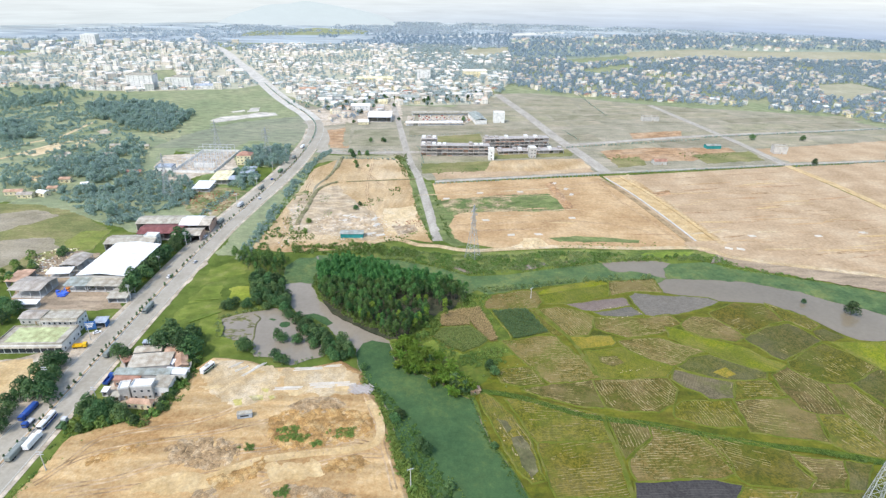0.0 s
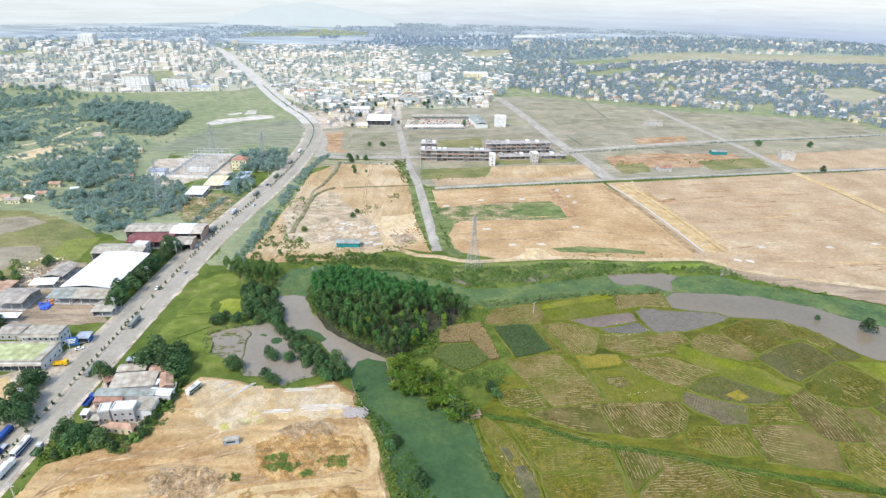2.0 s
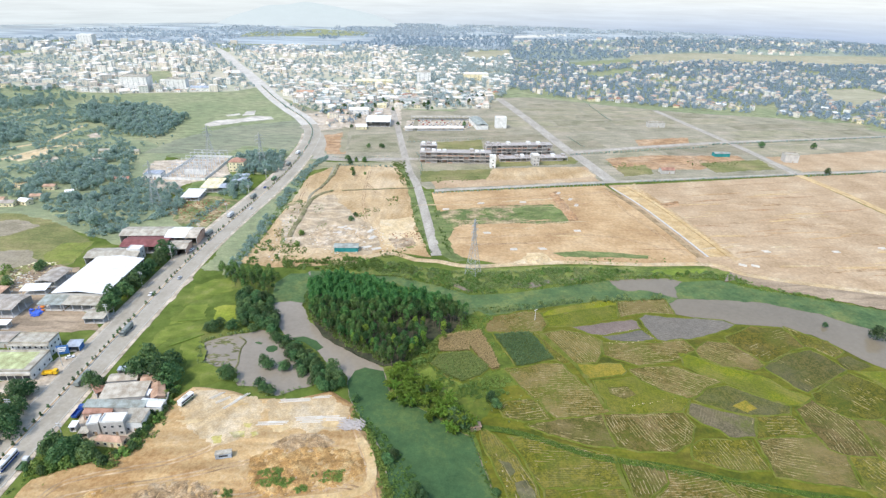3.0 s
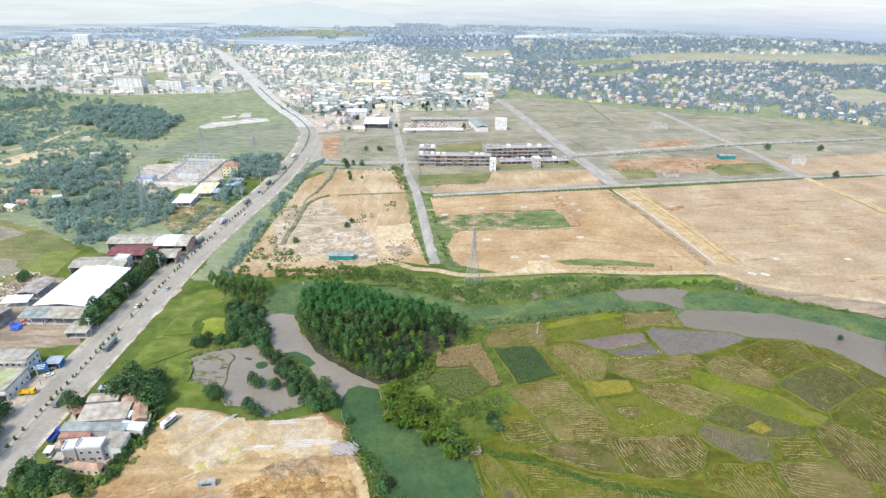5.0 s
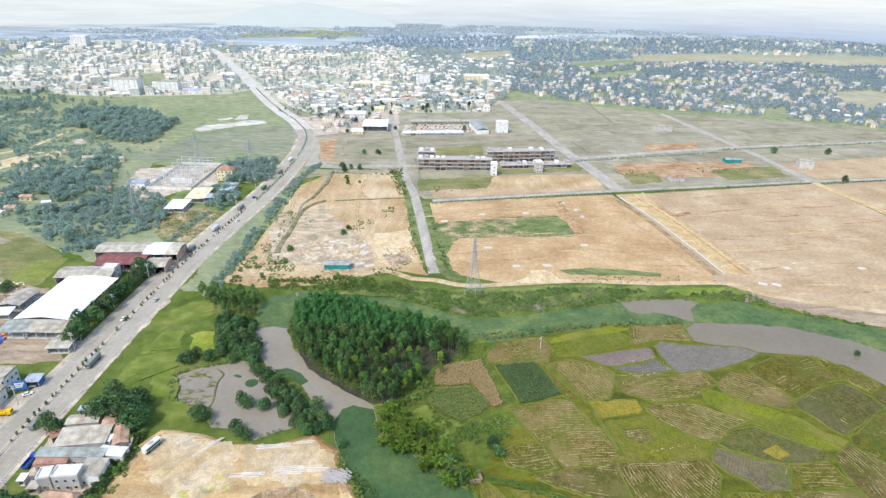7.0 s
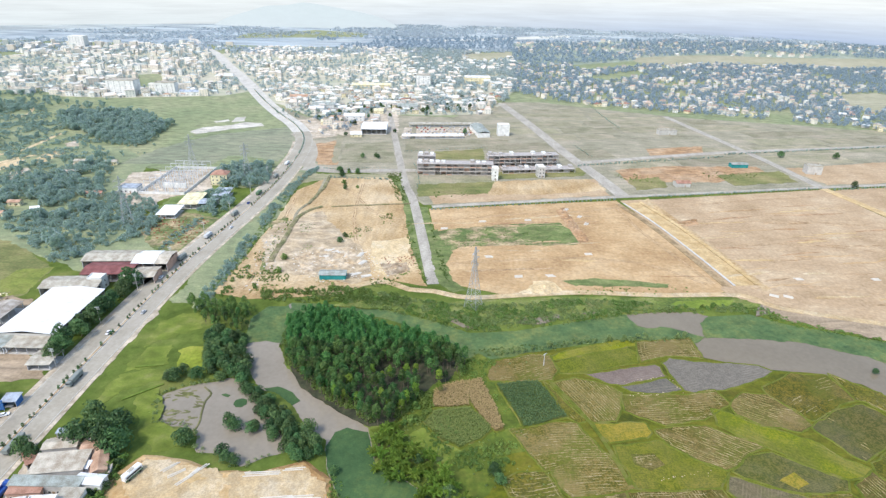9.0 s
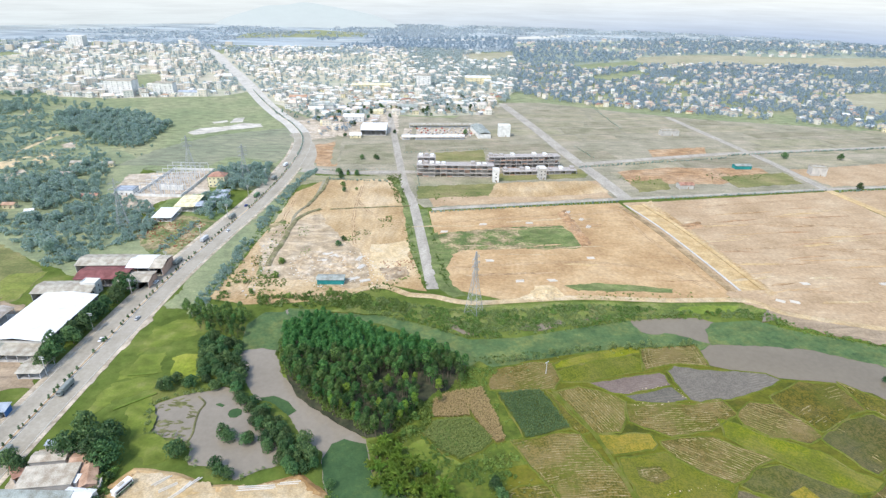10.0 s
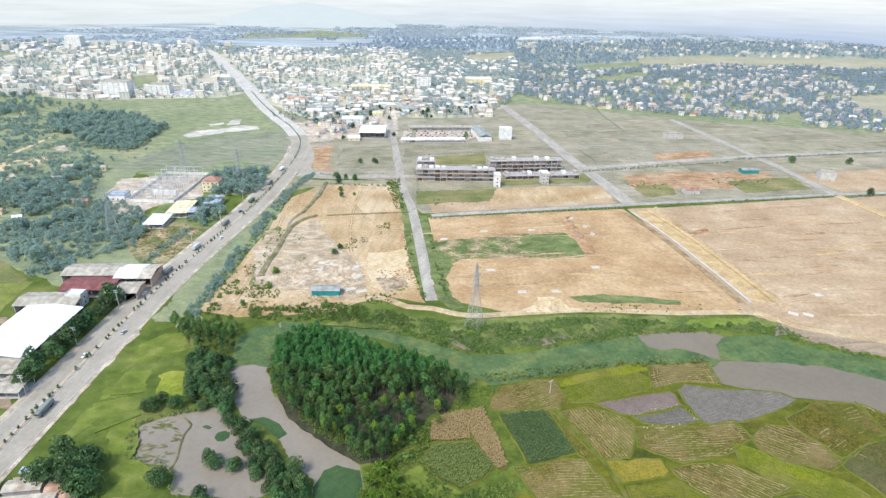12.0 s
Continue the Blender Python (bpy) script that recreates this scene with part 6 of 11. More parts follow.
VERGE = [Shape(far_kind(195 + k, 46, 0.5, 2.0, 2.0, M["light_leaf"]), M["light_leaf"]) for k in range(3)]
cover([(-164.0, 365.0), (-138.0, 365.0), (-138.0, 590.0), (-128.0, 640.0), (-150.0, 640.0), (-152.0, 600.0), (-156.0, 540.0), (-162.0, 470.0)], 0.058, "slope_grass", "dusty grassed shoulder of the highway", "grass", 4.0, 1.5, 143)
for k, poly in enumerate(([(-55.2, 623.0), (-41.0, 624.0), (-25.4, 545.5), (-6.4, 428.6), (-1.8, 405.3), (-11.0, 405.7), (-26.0, 465.1), (-35.6, 534.2)], [(-23.9, 537.9), (-13.6, 538.6), (-4.4, 472.1), (5.8, 402.9), (1.1, 401.0), (-9.5, 460.2)])):
    cover(poly, 0.105 + 0.003 * k, "strip_weeds", "dusty weeds along the estate lane", "grass", 3.0, 1.2, 495 + k)
# grey green bushes down the highway's bank
for k, (poly, sc) in enumerate((([(-140.6, 356.4), (-139.8, 408.4), (-140.4, 501.1), (-138.3, 592.2), (-129.1, 642.5), (-134.9, 651.9), (-147.3, 591.7), (-148.8, 492.9), (-148.1, 413.6), (-147.5, 362.5)], 0.5), ([(-200.4, 433.5), (-196.6, 461.1), (-193.3, 498.0), (-198.7, 505.7), (-205.1, 470.5), (-207.6, 441.9)], 0.4))):
    cover(poly, 0.075, "slope_grass", "dusty grass on the highway bank", "grass", 3.0, 1.5, 145 + k)
    joined("scrub", spots(poly, 2.4, keep=0.9, clump=20, thin=-0.35), BLUISH + VERGE, sc * 1.7, "thick bushes on the bank below the highway", "scrub", 140 + k, 0.4, 1.3)
for k, (poly, mt) in enumerate((([(-160.0, 632.0), (-134.4, 625.5), (-51.0, 629.3), (-46.1, 613.7), (-84.0, 607.3), (-116.0, 607.0), (-136.8, 596.2), (-149.8, 558.6), (-153.6, 507.2), (-155.2, 488.5), (-161.7, 498.6), (-161.7, 552.9)], "parcel_edge"), ([(-161.7, 498.6), (-155.2, 488.5), (-155.4, 464.0), (-155.1, 436.4), (-152.7, 413.7), (-159.4, 421.1), (-164.0, 452.1), (-164.8, 481.6)], "slope_grass"))):
    cover(poly, 0.088, mt, "dusty olive ground along the highway", "plot", 3.0, 1.5, 490 + k)
for k, line in enumerate(([(-9.0, 534.6), (65.2, 551.1), (161.9, 571.5)], [(194.3, 581.2), (265.8, 595.4), (381.5, 619.1)], [(390.2, 615.3), (512.2, 642.6)], [(135.5, 674.7), (328.3, 728.9)], [(337.0, 741.3), (473.4, 772.8), (623.0, 810.3)], [(-54.7, 614.6), (-112.0, 617.8)])):
    pts_ = np.array(smooth_line(line, 3.2))
    joined("hedge", np.concatenate([pts_ + [[0, 0]], np.zeros((len(pts_), 1))], 1) + np.array([[0, -4.5, 0]]) + np.random.default_rng(k).normal(scale=(0.8, 0.8, 0), size=(len(pts_), 3)), MIDF, 0.22 if k in (0, 1, 2) else 0.26, "low hedge along an estate road", "hedge", 40 + k)

bank_ = np.array(smooth_line([(33.6, 320.2), (46.8, 322.4), (60.5, 327.1), (74.5, 332.0), (91.8, 334.5), (109.1, 336.4), (126.3, 337.7), (144.2, 340.3)], 1.5))
joined("reeds", np.concatenate([bank_, np.zeros((len(bank_), 1))], 1) + np.random.default_rng(77).normal(scale=(1.2, 1.2, 0), size=(len(bank_), 3)), LIGHT + MID, 0.4, "ragged green reeds along the water weed", "reeds", 470, 0.4, 1.4)

for k, (poly, mt, lb) in enumerate((([(-26.4, 619.0), (9.1, 617.5), (50.3, 614.5), (50.3, 597.6), (42.3, 577.6), (-22.5, 563.3)], "olive", "weedy olive ground before the terraces"), ([(51.5, 614.6), (104.7, 624.1), (147.5, 629.0), (161.0, 595.8), (97.8, 577.7), (42.1, 574.1)], "dirt", "sandy ground before the terraces"))):
    cover(poly, 0.112 + 0.004 * k, mt, lb, "plot", 3.0, 2.4, 480 + k)

# ---- parcels of the estate, laid out between its lanes ----
M["parcel"] = vary(streaked("parcel_ground", [(0.205, 0.195, 0.115), (0.25, 0.23, 0.145), (0.295, 0.262, 0.175), (0.35, 0.295, 0.21)], 0.04, (0.4, 1, 1), turn=-10, gain=0.5), 0.12)
prng = np.random.default_rng(12)
ESTATE = [(-64.9, 737.0), (55.6, 768.1), (108.0, 991.3), (169.5, 1012.9), (258.0, 969.7), (375.9, 928.2), (521.6, 893.0), (593.4, 866.6), (619.8, 796.5), (765.0, 797.1), (648.9, 662.7), (391.9, 624.1), (177.5, 586.2), (145.9, 675.4), (49.5, 669.1), (-35.2, 663.5)]
cu, su = math.cos(radians(9)), math.sin(radians(9))
v0 = 0.0
while v0 < 520:
    dv = prng.uniform(22, 46)
    u0 = -150.0
    while u0 < 900:
        du = prng.uniform(40, 130)
        cx_, cy_ = -40 + (u0 + du / 2) * cu - (v0 + dv / 2) * su, 600 + (u0 + du / 2) * su + (v0 + dv / 2) * cu
        if inside(np.array([cx_]), np.array([cy_]), ESTATE)[0] and prng.uniform() < 0.75:
            pl = [(-40 + u * cu - v * su, 600 + u * su + v * cu) for u, v in ((u0 + 3, v0 + 3), (u0 + du - 3, v0 + 3), (u0 + du - 3, v0 + dv - 3), (u0 + 3, v0 + dv - 3))]
            patch("parcel", pl, 0.075, M["parcel"], "empty grassed parcel of the estate", "plot", 4.0, 3.2, int(u0 + v0) % 97, kind="structure", low=-0.1)
        u0 += du
    v0 += dv

for k, (poly, mt) in enumerate((([(-120.2, 746.1), (-66.3, 762.1), (-52.8, 671.3), (-114.7, 666.5)], "parcel"), ([(-49.6, 769.4), (83.3, 787.1), (76.0, 763.0), (51.7, 738.8), (-46.2, 720.1)], "parcel"), ([(-14.9, 717.6), (47.5, 738.5), (46.4, 692.9), (-12.8, 688.3)], "olive"), ([(-29.9, 622.6), (42.9, 627.8), (53.7, 613.2), (-26.2, 598.4)], "parcel"), ([(56.0, 644.9), (150.4, 669.0), (149.1, 639.5), (51.9, 620.7)], "olive"), ([(-25.7, 1022.9), (78.4, 1045.3), (82.2, 967.9), (-16.1, 939.8)], "parcel"), ([(-138.8, 791.8), (-128.5, 783.4), (-116.1, 664.1), (-123.2, 668.1)], "parcel"))):
    cover(poly, 0.1 + 0.006 * k, mt, "grassed green parcel of the estate", "plot", 3.0, 1.6, 420 + k)
for k, line in enumerate(([(-133.3, 641.2), (-112.4, 642.8), (-88.6, 646.7), (-61.6, 650.8)], [(-46.0, 717.6), (2.5, 729.4), (51.2, 741.5)], [(-31.9, 670.6), (-26.8, 632.7), (-23.6, 591.4)], [(159.4, 761.7), (170.6, 715.0)], [(-24.9, 938.9), (-17.9, 1013.7), (68.6, 1044.1)], [(237.9, 1042.9), (239.8, 949.5), (243.7, 864.2)])):
    pts_ = np.array(smooth_line(line, 3.4))
    joined("hedge", np.concatenate([pts_, np.zeros((len(pts_), 1))], 1) + np.random.default_rng(60 + k).normal(scale=(0.9, 0.9, 0), size=(len(pts_), 3)), MIDF, 0.17, "low hedge along an estate road", "hedge", 430 + k)
for (x, y), sc in zip([(-107.0, 632.9), (-97.2, 631.6), (-88.4, 632.2), (-91.0, 686.8), (-76.6, 690.3), (-73.5, 685.8), (-66.0, 808.0), (26.3, 810.0), (47.5, 808.8), (-126.8, 786.6)], (0.8, 0.45, 0.5, 0.6, 0.7, 0.6, 0.6, 0.8, 0.7, 0.6)):
    plant(BROAD, x, y, sc)
for k, poly in enumerate(([(188.0, 630.1), (225.0, 640.0), (224.8, 607.9), (189.2, 597.4)], [(290.1, 652.3), (368.2, 673.6), (367.1, 635.2), (294.2, 617.9)])):
    cover(poly, 0.15, "olive", "green grass beside scraped earth", "plot", 3.0, 3.0, 450 + k)

# ================= paddy fields =================
def rows_material(name, ground_colours, straw, spacing=1.7, amount=0.5, rough=0.9, tan=(0.19, 0.14, 0.05), worn=0.32, regrowth=0.8):
    """Patchy field ground, worn to bare stubble in places, with uneven cut rows along the plot's own x axis."""
    m_ = surface(name, ground_colours, 0.3, 1.3, rough=rough, bump=0.8, fine_amount=1.6)
    nt = m_.node_tree
    b = nt.nodes["Principled BSDF"]
    base = b.inputs["Base Color"].links[0].from_socket
    co = nt.nodes.new("ShaderNodeTexCoord").outputs["Object"]
    info = nt.nodes.new("ShaderNodeObjectInfo")
    shift = nt.nodes.new("ShaderNodeVectorMath")
    shift.operation = "ADD"
    big = nt.nodes.new("ShaderNodeMath")
    big.operation = "MULTIPLY"
    big.inputs[1].default_value = 400.0
    nt.links.new(info.outputs["Random"], big.inputs[0])
    nt.links.new(co, shift.inputs[0])
    nt.links.new(big.outputs[0], shift.inputs[1])
    co = shift.outputs[0]
    def noise_(scale, detail, vec, stretch=(1, 1, 1)):
        mp = nt.nodes.new("ShaderNodeMapping")
        mp.inputs["Scale"].default_value = stretch
        nt.links.new(vec, mp.inputs["Vector"])
        n = nt.nodes.new("ShaderNodeTexNoise")
        n.inputs["Scale"].default_value, n.inputs["Detail"].default_value = scale, detail
        nt.links.new(mp.outputs[0], n.inputs["Vector"])
        return n
    # rows that bend a little
    bend = noise_(0.035, 2, co)
    bv = nt.nodes.new("ShaderNodeVectorMath")
    bv.operation = "MULTIPLY_ADD"
    nt.links.new(bend.outputs[1], bv.inputs[0])
    bv.inputs[1].default_value = (4, 4, 0)
    nt.links.new(co, bv.inputs[2])
    wave = nt.nodes.new("ShaderNodeTexWave")
    wave.bands_direction = "Y"
    wave.inputs["Scale"].default_value = 0.314 / spacing
    wave.inputs["Distortion"].default_value, wave.inputs["Detail"].default_value, wave.inputs["Detail Scale"].default_value = 0.7, 3.0, 1.2
    nt.links.new(bv.outputs[0], wave.inputs["Vector"])
    def ramp_(src, lo, hi):
        r = nt.nodes.new("ShaderNodeMapRange")
        r.inputs[1].default_value, r.inputs[2].default_value = lo, hi
        nt.links.new(src, r.inputs[0])
        return r.outputs[0]
    def mul(a, c):
        q = nt.nodes.new("ShaderNodeMath")
        q.operation = "MULTIPLY"
        nt.links.new(a, q.inputs[0])
        if isinstance(c, float):
            q.inputs[1].default_value = c
        else:
            nt.links.new(c, q.inputs[1])
        return q.outputs[0]
    def mix_(fac, a, colour):
        mx = nt.nodes.new("ShaderNodeMix")
        mx.data_type = "RGBA"
        nt.links.new(fac, mx.inputs[0])
        nt.links.new(a, mx.inputs[6])
        mx.inputs[7].default_value = (*colour, 1)
        return mx.outputs[2]
    gate = noise_(0.055, 5, co)
    wear = ramp_(gate.outputs[0], 0.44, 0.64)
    ground_ = mix_(mul(wear, worn), base, tan)
    specks = noise_(0.7, 4, bv.outputs[0], (0.3, 1, 1))
    fac = mul(mul(mul(ramp_(wave.outputs["Fac"], 0.5, 0.9), ramp_(gate.outputs[0], 0.4, 0.58)), ramp_(specks.outputs[0], 0.4, 0.6)), amount)
    rowed = mix_(fac, ground_, straw)
    if regrowth:
        pos = nt.nodes.new("ShaderNodeNewGeometry").outputs["Position"]
        big_, fine_ = noise_(0.05, 6, pos), noise_(0.8, 4, pos)
        rowed = mix_(mul(mul(ramp_(big_.outputs[0], 0.46, 0.6), ramp_(fine_.outputs[0], 0.25, 0.6)), regrowth), rowed, (0.084, 0.102, 0.007))
    nt.links.new(rowed, b.inputs["Base Color"])
    return vary(m_, 0.14)


GREENS = [(0.05, 0.055, 0.003), (0.1, 0.09, 0.004), (0.165, 0.127, 0.012)]
M["stubble"] = rows_material("rice_stubble", [(0.06, 0.06, 0.006), (0.108, 0.09, 0.012), (0.165, 0.12, 0.032)], (0.3, 0.225, 0.13), 0.9, 0.5, worn=0.6)
M["green_field"] = rows_material("green_paddy", GREENS, (0.26, 0.21, 0.09), 0.9, 0.35)
M["bright_field"] = rows_material("bright_green_paddy", [(0.11, 0.135, 0.003), (0.165, 0.185, 0.004), (0.205, 0.2, 0.01)], (0.26, 0.24, 0.08), 2.0, 0.3, worn=0.45, regrowth=0.75)
M["yellow_field"] = rows_material("ripe_yellow_paddy", [(0.12, 0.125, 0.01), (0.2, 0.172, 0.013), (0.27, 0.205, 0.022)], (0.3, 0.235, 0.06), 1.6, 0.3, tan=(0.2, 0.16, 0.03), worn=0.4, regrowth=0.5)
M["brown_field"] = rows_material("brown_stubble", [(0.066, 0.06, 0.01), (0.11, 0.085, 0.02), (0.155, 0.112, 0.033)], (0.28, 0.2, 0.12), 0.9, 0.45, worn=0.65, regrowth=0.55)
M["dull_field"] = rows_material("dull_grey_green_paddy", [(0.052, 0.057, 0.009), (0.087, 0.081, 0.014), (0.131, 0.106, 0.028)], (0.2, 0.165, 0.09), 1.0, 0.3, tan=(0.11, 0.1, 0.06), regrowth=0.3)
M["plain_field"] = rows_material("even_green_paddy", [(0.066, 0.083, 0.004), (0.105, 0.116, 0.005), (0.146, 0.14, 0.011)], (0.2, 0.18, 0.06), 1.0, 0.2, worn=0.25, regrowth=0.5)
M["rowed_field"] = rows_material("rowed_green_paddy", [(0.056, 0.06, 0.003), (0.097, 0.092, 0.004), (0.147, 0.122, 0.011)], (0.24, 0.2, 0.09), 1.0, 0.35, worn=0.3, regrowth=0.75)
M["hollow"] = streaked("wet_hollow_grass", [(0.075, 0.08, 0.03), (0.11, 0.105, 0.045), (0.15, 0.13, 0.07)], 0.12, (1, 1, 1))
M["purplish_field"] = rows_material("purplish_cut_paddy", [(0.075, 0.068, 0.03), (0.11, 0.088, 0.05), (0.14, 0.115, 0.06)], (0.24, 0.19, 0.12), 1.2, 0.3, tan=(0.135, 0.104, 0.055), worn=0.55, regrowth=0.65)
M["wet_field"] = rows_material("wet_dark_mud", [(0.11, 0.092, 0.07), (0.17, 0.147, 0.112)], (0.26, 0.22, 0.165), 1.7, 0.6, rough=0.5, tan=(0.14, 0.12, 0.09), regrowth=0.0)
M["ploughed"] = rows_material("ploughed_black_soil", [(0.03, 0.027, 0.025), (0.055, 0.05, 0.045)], (0.1, 0.09, 0.08), 1.2, 0.6, tan=(0.06, 0.055, 0.05), regrowth=0.0)
M["purple_mud"] = rows_material("purplish_mud", [(0.14, 0.1, 0.078), (0.21, 0.155, 0.118)], (0.3, 0.25, 0.2), 1.3, 0.5, rough=0.5, tan=(0.24, 0.18, 0.14), regrowth=0.0)
M["bund"] = surface("bund_grass", [(0.075, 0.095, 0.008), (0.11, 0.128, 0.012), (0.15, 0.14, 0.035)], 0.15, 1.0, world_space=True, bump=0.6)
M["rank_bund"] = surface("rank_bund", [(0.07, 0.115, 0.012), (0.1, 0.15, 0.016), (0.14, 0.18, 0.03)], 0.2, 1.0, world_space=True)
M["straw_row"] = surface("cut_straw", [(0.14, 0.125, 0.035), (0.21, 0.175, 0.07), (0.3, 0.24, 0.135)], 0.25, 1.6, rough=0.95, bump=0.4, fine_amount=0.9)


def straw_rows(ob, outline, level, spacing, cover_, width, seed, rim):
    """Low broken lines of cut straw along the plot, bending a little, with one or two lines round its rim."""
    rng = np.random.default_rng(seed)
    p = np.array(outline)
    vs, fs = [], []
    def line(points):
        run = []
        for x, y in points:
            on = noise.noise((x * 0.045 + seed, y * 0.045, 1.3)) + 0.55 * noise.noise((x * 0.16, y * 0.3, seed * 1.7)) > 0.42 - 0.75 * cover_
            if on and rng.uniform() > 0.13 and inside(np.array([x]), np.array([y]), outline)[0]:
                run.append((x, y))
            else:
                strip(run)
                run = []
        strip(run)
    def strip(run):
        if len(run) < 2:
            return
        n = len(vs)
        for k, (x, y) in enumerate(run):
            a, b = run[max(k - 1, 0)], run[min(k + 1, len(run) - 1)]
            l = math.hypot(b[0] - a[0], b[1] - a[1]) or 1
            nx2, ny2 = (b[1] - a[1]) / l, -(b[0] - a[0]) / l
            w = width * rng.uniform(0.5, 1.5) * (0.5 if k in (0, len(run) - 1) else 1)
            vs.extend([(x - nx2 * w, y - ny2 * w, level + 0.01), (x, y, level + rng.uniform(0.1, 0.24)), (x + nx2 * w, y + ny2 * w, level + 0.01)])
        for k in range(len(run) - 1):
            q = n + 3 * k
            fs.extend([(q, q + 1, q + 4, q + 3), (q + 1, q + 2, q + 5, q + 4)])
    lo, hi = p.min(0), p.max(0)
    bow, tilt = rng.uniform(-0.008, 0.008), rng.uniform(-0.06, 0.06)
    y = lo[1] - 4
    while y < hi[1] + 4:
        line([(x, y + bow * x * x + tilt * x + 1.3 * noise.noise((x * 0.06, y * 0.12, seed + 2.0)) + rng.normal(scale=0.09)) for x in np.arange(lo[0], hi[0], 0.9)])
        y += spacing * rng.uniform(0.85, 1.15)
    r = math.sqrt(((p - p.mean(0)) ** 2).sum(1).mean())
    for k in range(rim):
        q = p * (1 - (1.8 + spacing * k) / r)
        pts = [tuple(v) for i_ in range(len(q)) for v in (q[i_ - 1], (q[i_ - 1] + q[i_]) / 2)]
        line(pts)
    if fs:
        part("cut_straw", mesh_of("cut_straw", vs, fs, M["straw_row"]), None, ob, "broken rows of pale cut straw")["kind"] = "stuff"

patch("field_land", [(17.1, 315.6), (30.6, 302.0), (44.6, 320.2), (65.6, 326.2), (112.1, 334.1), (143.3, 336.8), (140.5, 322.9), (171.0, 312.3), (198.3, 309.8), (215.2, 301.5), (221.2, 293.9), (229.0, 278.9), (236.6, 270.5), (250.7, 268.7), (290.0, 247.0), (299.9, 187.4), (211.0, 122.9), (43.7, 119.9), (35.3, 160.6), (28.8, 176.4), (22.1, 187.5), (18.5, 203.4), (15.9, 217.1), (23.6, 244.3), (5.9, 264.6), (2.7, 288.1)], 0.04, streaked("field_grass", [(0.058, 0.074, 0.004), (0.092, 0.1, 0.005), (0.115, 0.112, 0.008), (0.135, 0.122, 0.013)], 0.06, (0.25, 1, 1), turn=-35), "green and tan rice land beside the river", "fields", 5.0, 1.5, 60, kind="structure", low=-0.3)


import itertools
LEVEL = itertools.count()


# straw left on each kind of plot: distance of the rows, share covered, half width
STRAW = {"stubble": (1.4, 0.85, 0.19), "brown_field": (1.6, 0.7, 0.18), "green_field": (1.9, 0.45, 0.2), "dull_field": (2.2, 0.3, 0.18), "rowed_field": (1.5, 0.5, 0.13), "purplish_field": (2.4, 0.25, 0.2)}


def paddy(poly, mat, label, turn=None, straw=True):
    """One plot: its ground, and the low grassed bund round it."""
    p = np.array(poly)
    c = p.mean(0)
    e = np.roll(p, -1, 0) - p
    k = int(np.argmax((e ** 2).sum(1)))
    a = math.atan2(e[k][1], e[k][0]) if turn is None else radians(turn)
    rot_ = np.array([[math.cos(a), math.sin(a)], [-math.sin(a), math.cos(a)]])
    grow = 1 + 0.5 / math.sqrt(((p - c) ** 2).sum(1).mean())
    q = wavy([tuple(v) for v in (p - c) @ rot_.T * grow], 2.0, 1.0, int(abs(c[0])))
    bm = bmesh.new()
    level = 0.12 + 0.006 * next(LEVEL)
    vs = [bm.verts.new((x, y, level)) for x, y in q]
    es = [bm.edges.new((vs[i - 1], vs[i])) for i in range(len(vs))]
    bmesh.ops.triangle_fill(bm, use_beauty=True, edges=es)
    bmesh.ops.recalc_face_normals(bm, faces=bm.faces)
    if sum(f.normal.z for f in bm.faces) < 0:
        bmesh.ops.reverse_faces(bm, faces=bm.faces)
    ob = part("paddy_plot", bm, M[mat])
    ob.matrix_basis = pose(c[0], c[1], 0, 0, 0, math.degrees(a))
    tagged(ob, label, "rice field", "rice fields by the river")
    bm = bmesh.new()
    n = len(q)
    ringv = []
    for i in range(n):
        (x0, y0), (x1, y1) = q[i - 1], q[(i + 1) % n]
        l = math.hypot(x1 - x0, y1 - y0) or 1
        nx2, ny2 = (y1 - y0) / l, -(x1 - x0) / l
        wv = 0.3 + 0.25 * noise.noise((q[i][0] * 0.3, q[i][1] * 0.3, 4.0))
        ringv.append([bm.verts.new((q[i][0] + nx2 * o, q[i][1] + ny2 * o, z)) for o, z in ((-wv - 0.25, 0.08), (-wv * 0.5, level + 0.24), (wv * 0.5, level + 0.24), (wv + 0.25, 0.08))])
    for i in range(n):
        for k2 in range(3):
            bm.faces.new((ringv[i - 1][k2], ringv[i - 1][k2 + 1], ringv[i][k2 + 1], ringv[i][k2]))
    bmesh.ops.recalc_face_normals(bm, faces=bm.faces)
    if ((p - c) ** 2).sum(1).mean() > 90:
        part("bund", bm, M["bund"], ob)
    else:
        bm.free()
    if straw and mat in STRAW:
        straw_rows(ob, q, level, *STRAW[mat], int(abs(c[0] * 3 + c[1] * 7)) % 991, int(abs(c[0])) % 3)
    return ob


paddy([(26.0, 301.5), (31.4, 314.3), (50.1, 320.0), (60.3, 319.7), (62.9, 308.3), (58.1, 299.3), (51.7, 298.4), (42.2, 296.7), (27.5, 297.6)], "stubble", "tan stubble plot beside the wood", 19)
paddy([(60.9, 318.9), (75.0, 326.9), (97.2, 334.7), (110.7, 336.0), (108.2, 330.4), (83.5, 322.7), (69.7, 317.1), (62.2, 315.3)], "bright_field", "light green strip along the river")
paddy([(62.9, 313.2), (79.5, 321.1), (103.1, 328.0), (107.7, 324.3), (106.6, 315.5), (91.8, 310.7), (76.5, 305.3), (64.0, 304.2)], "plain_field", "even green plot of young rice")
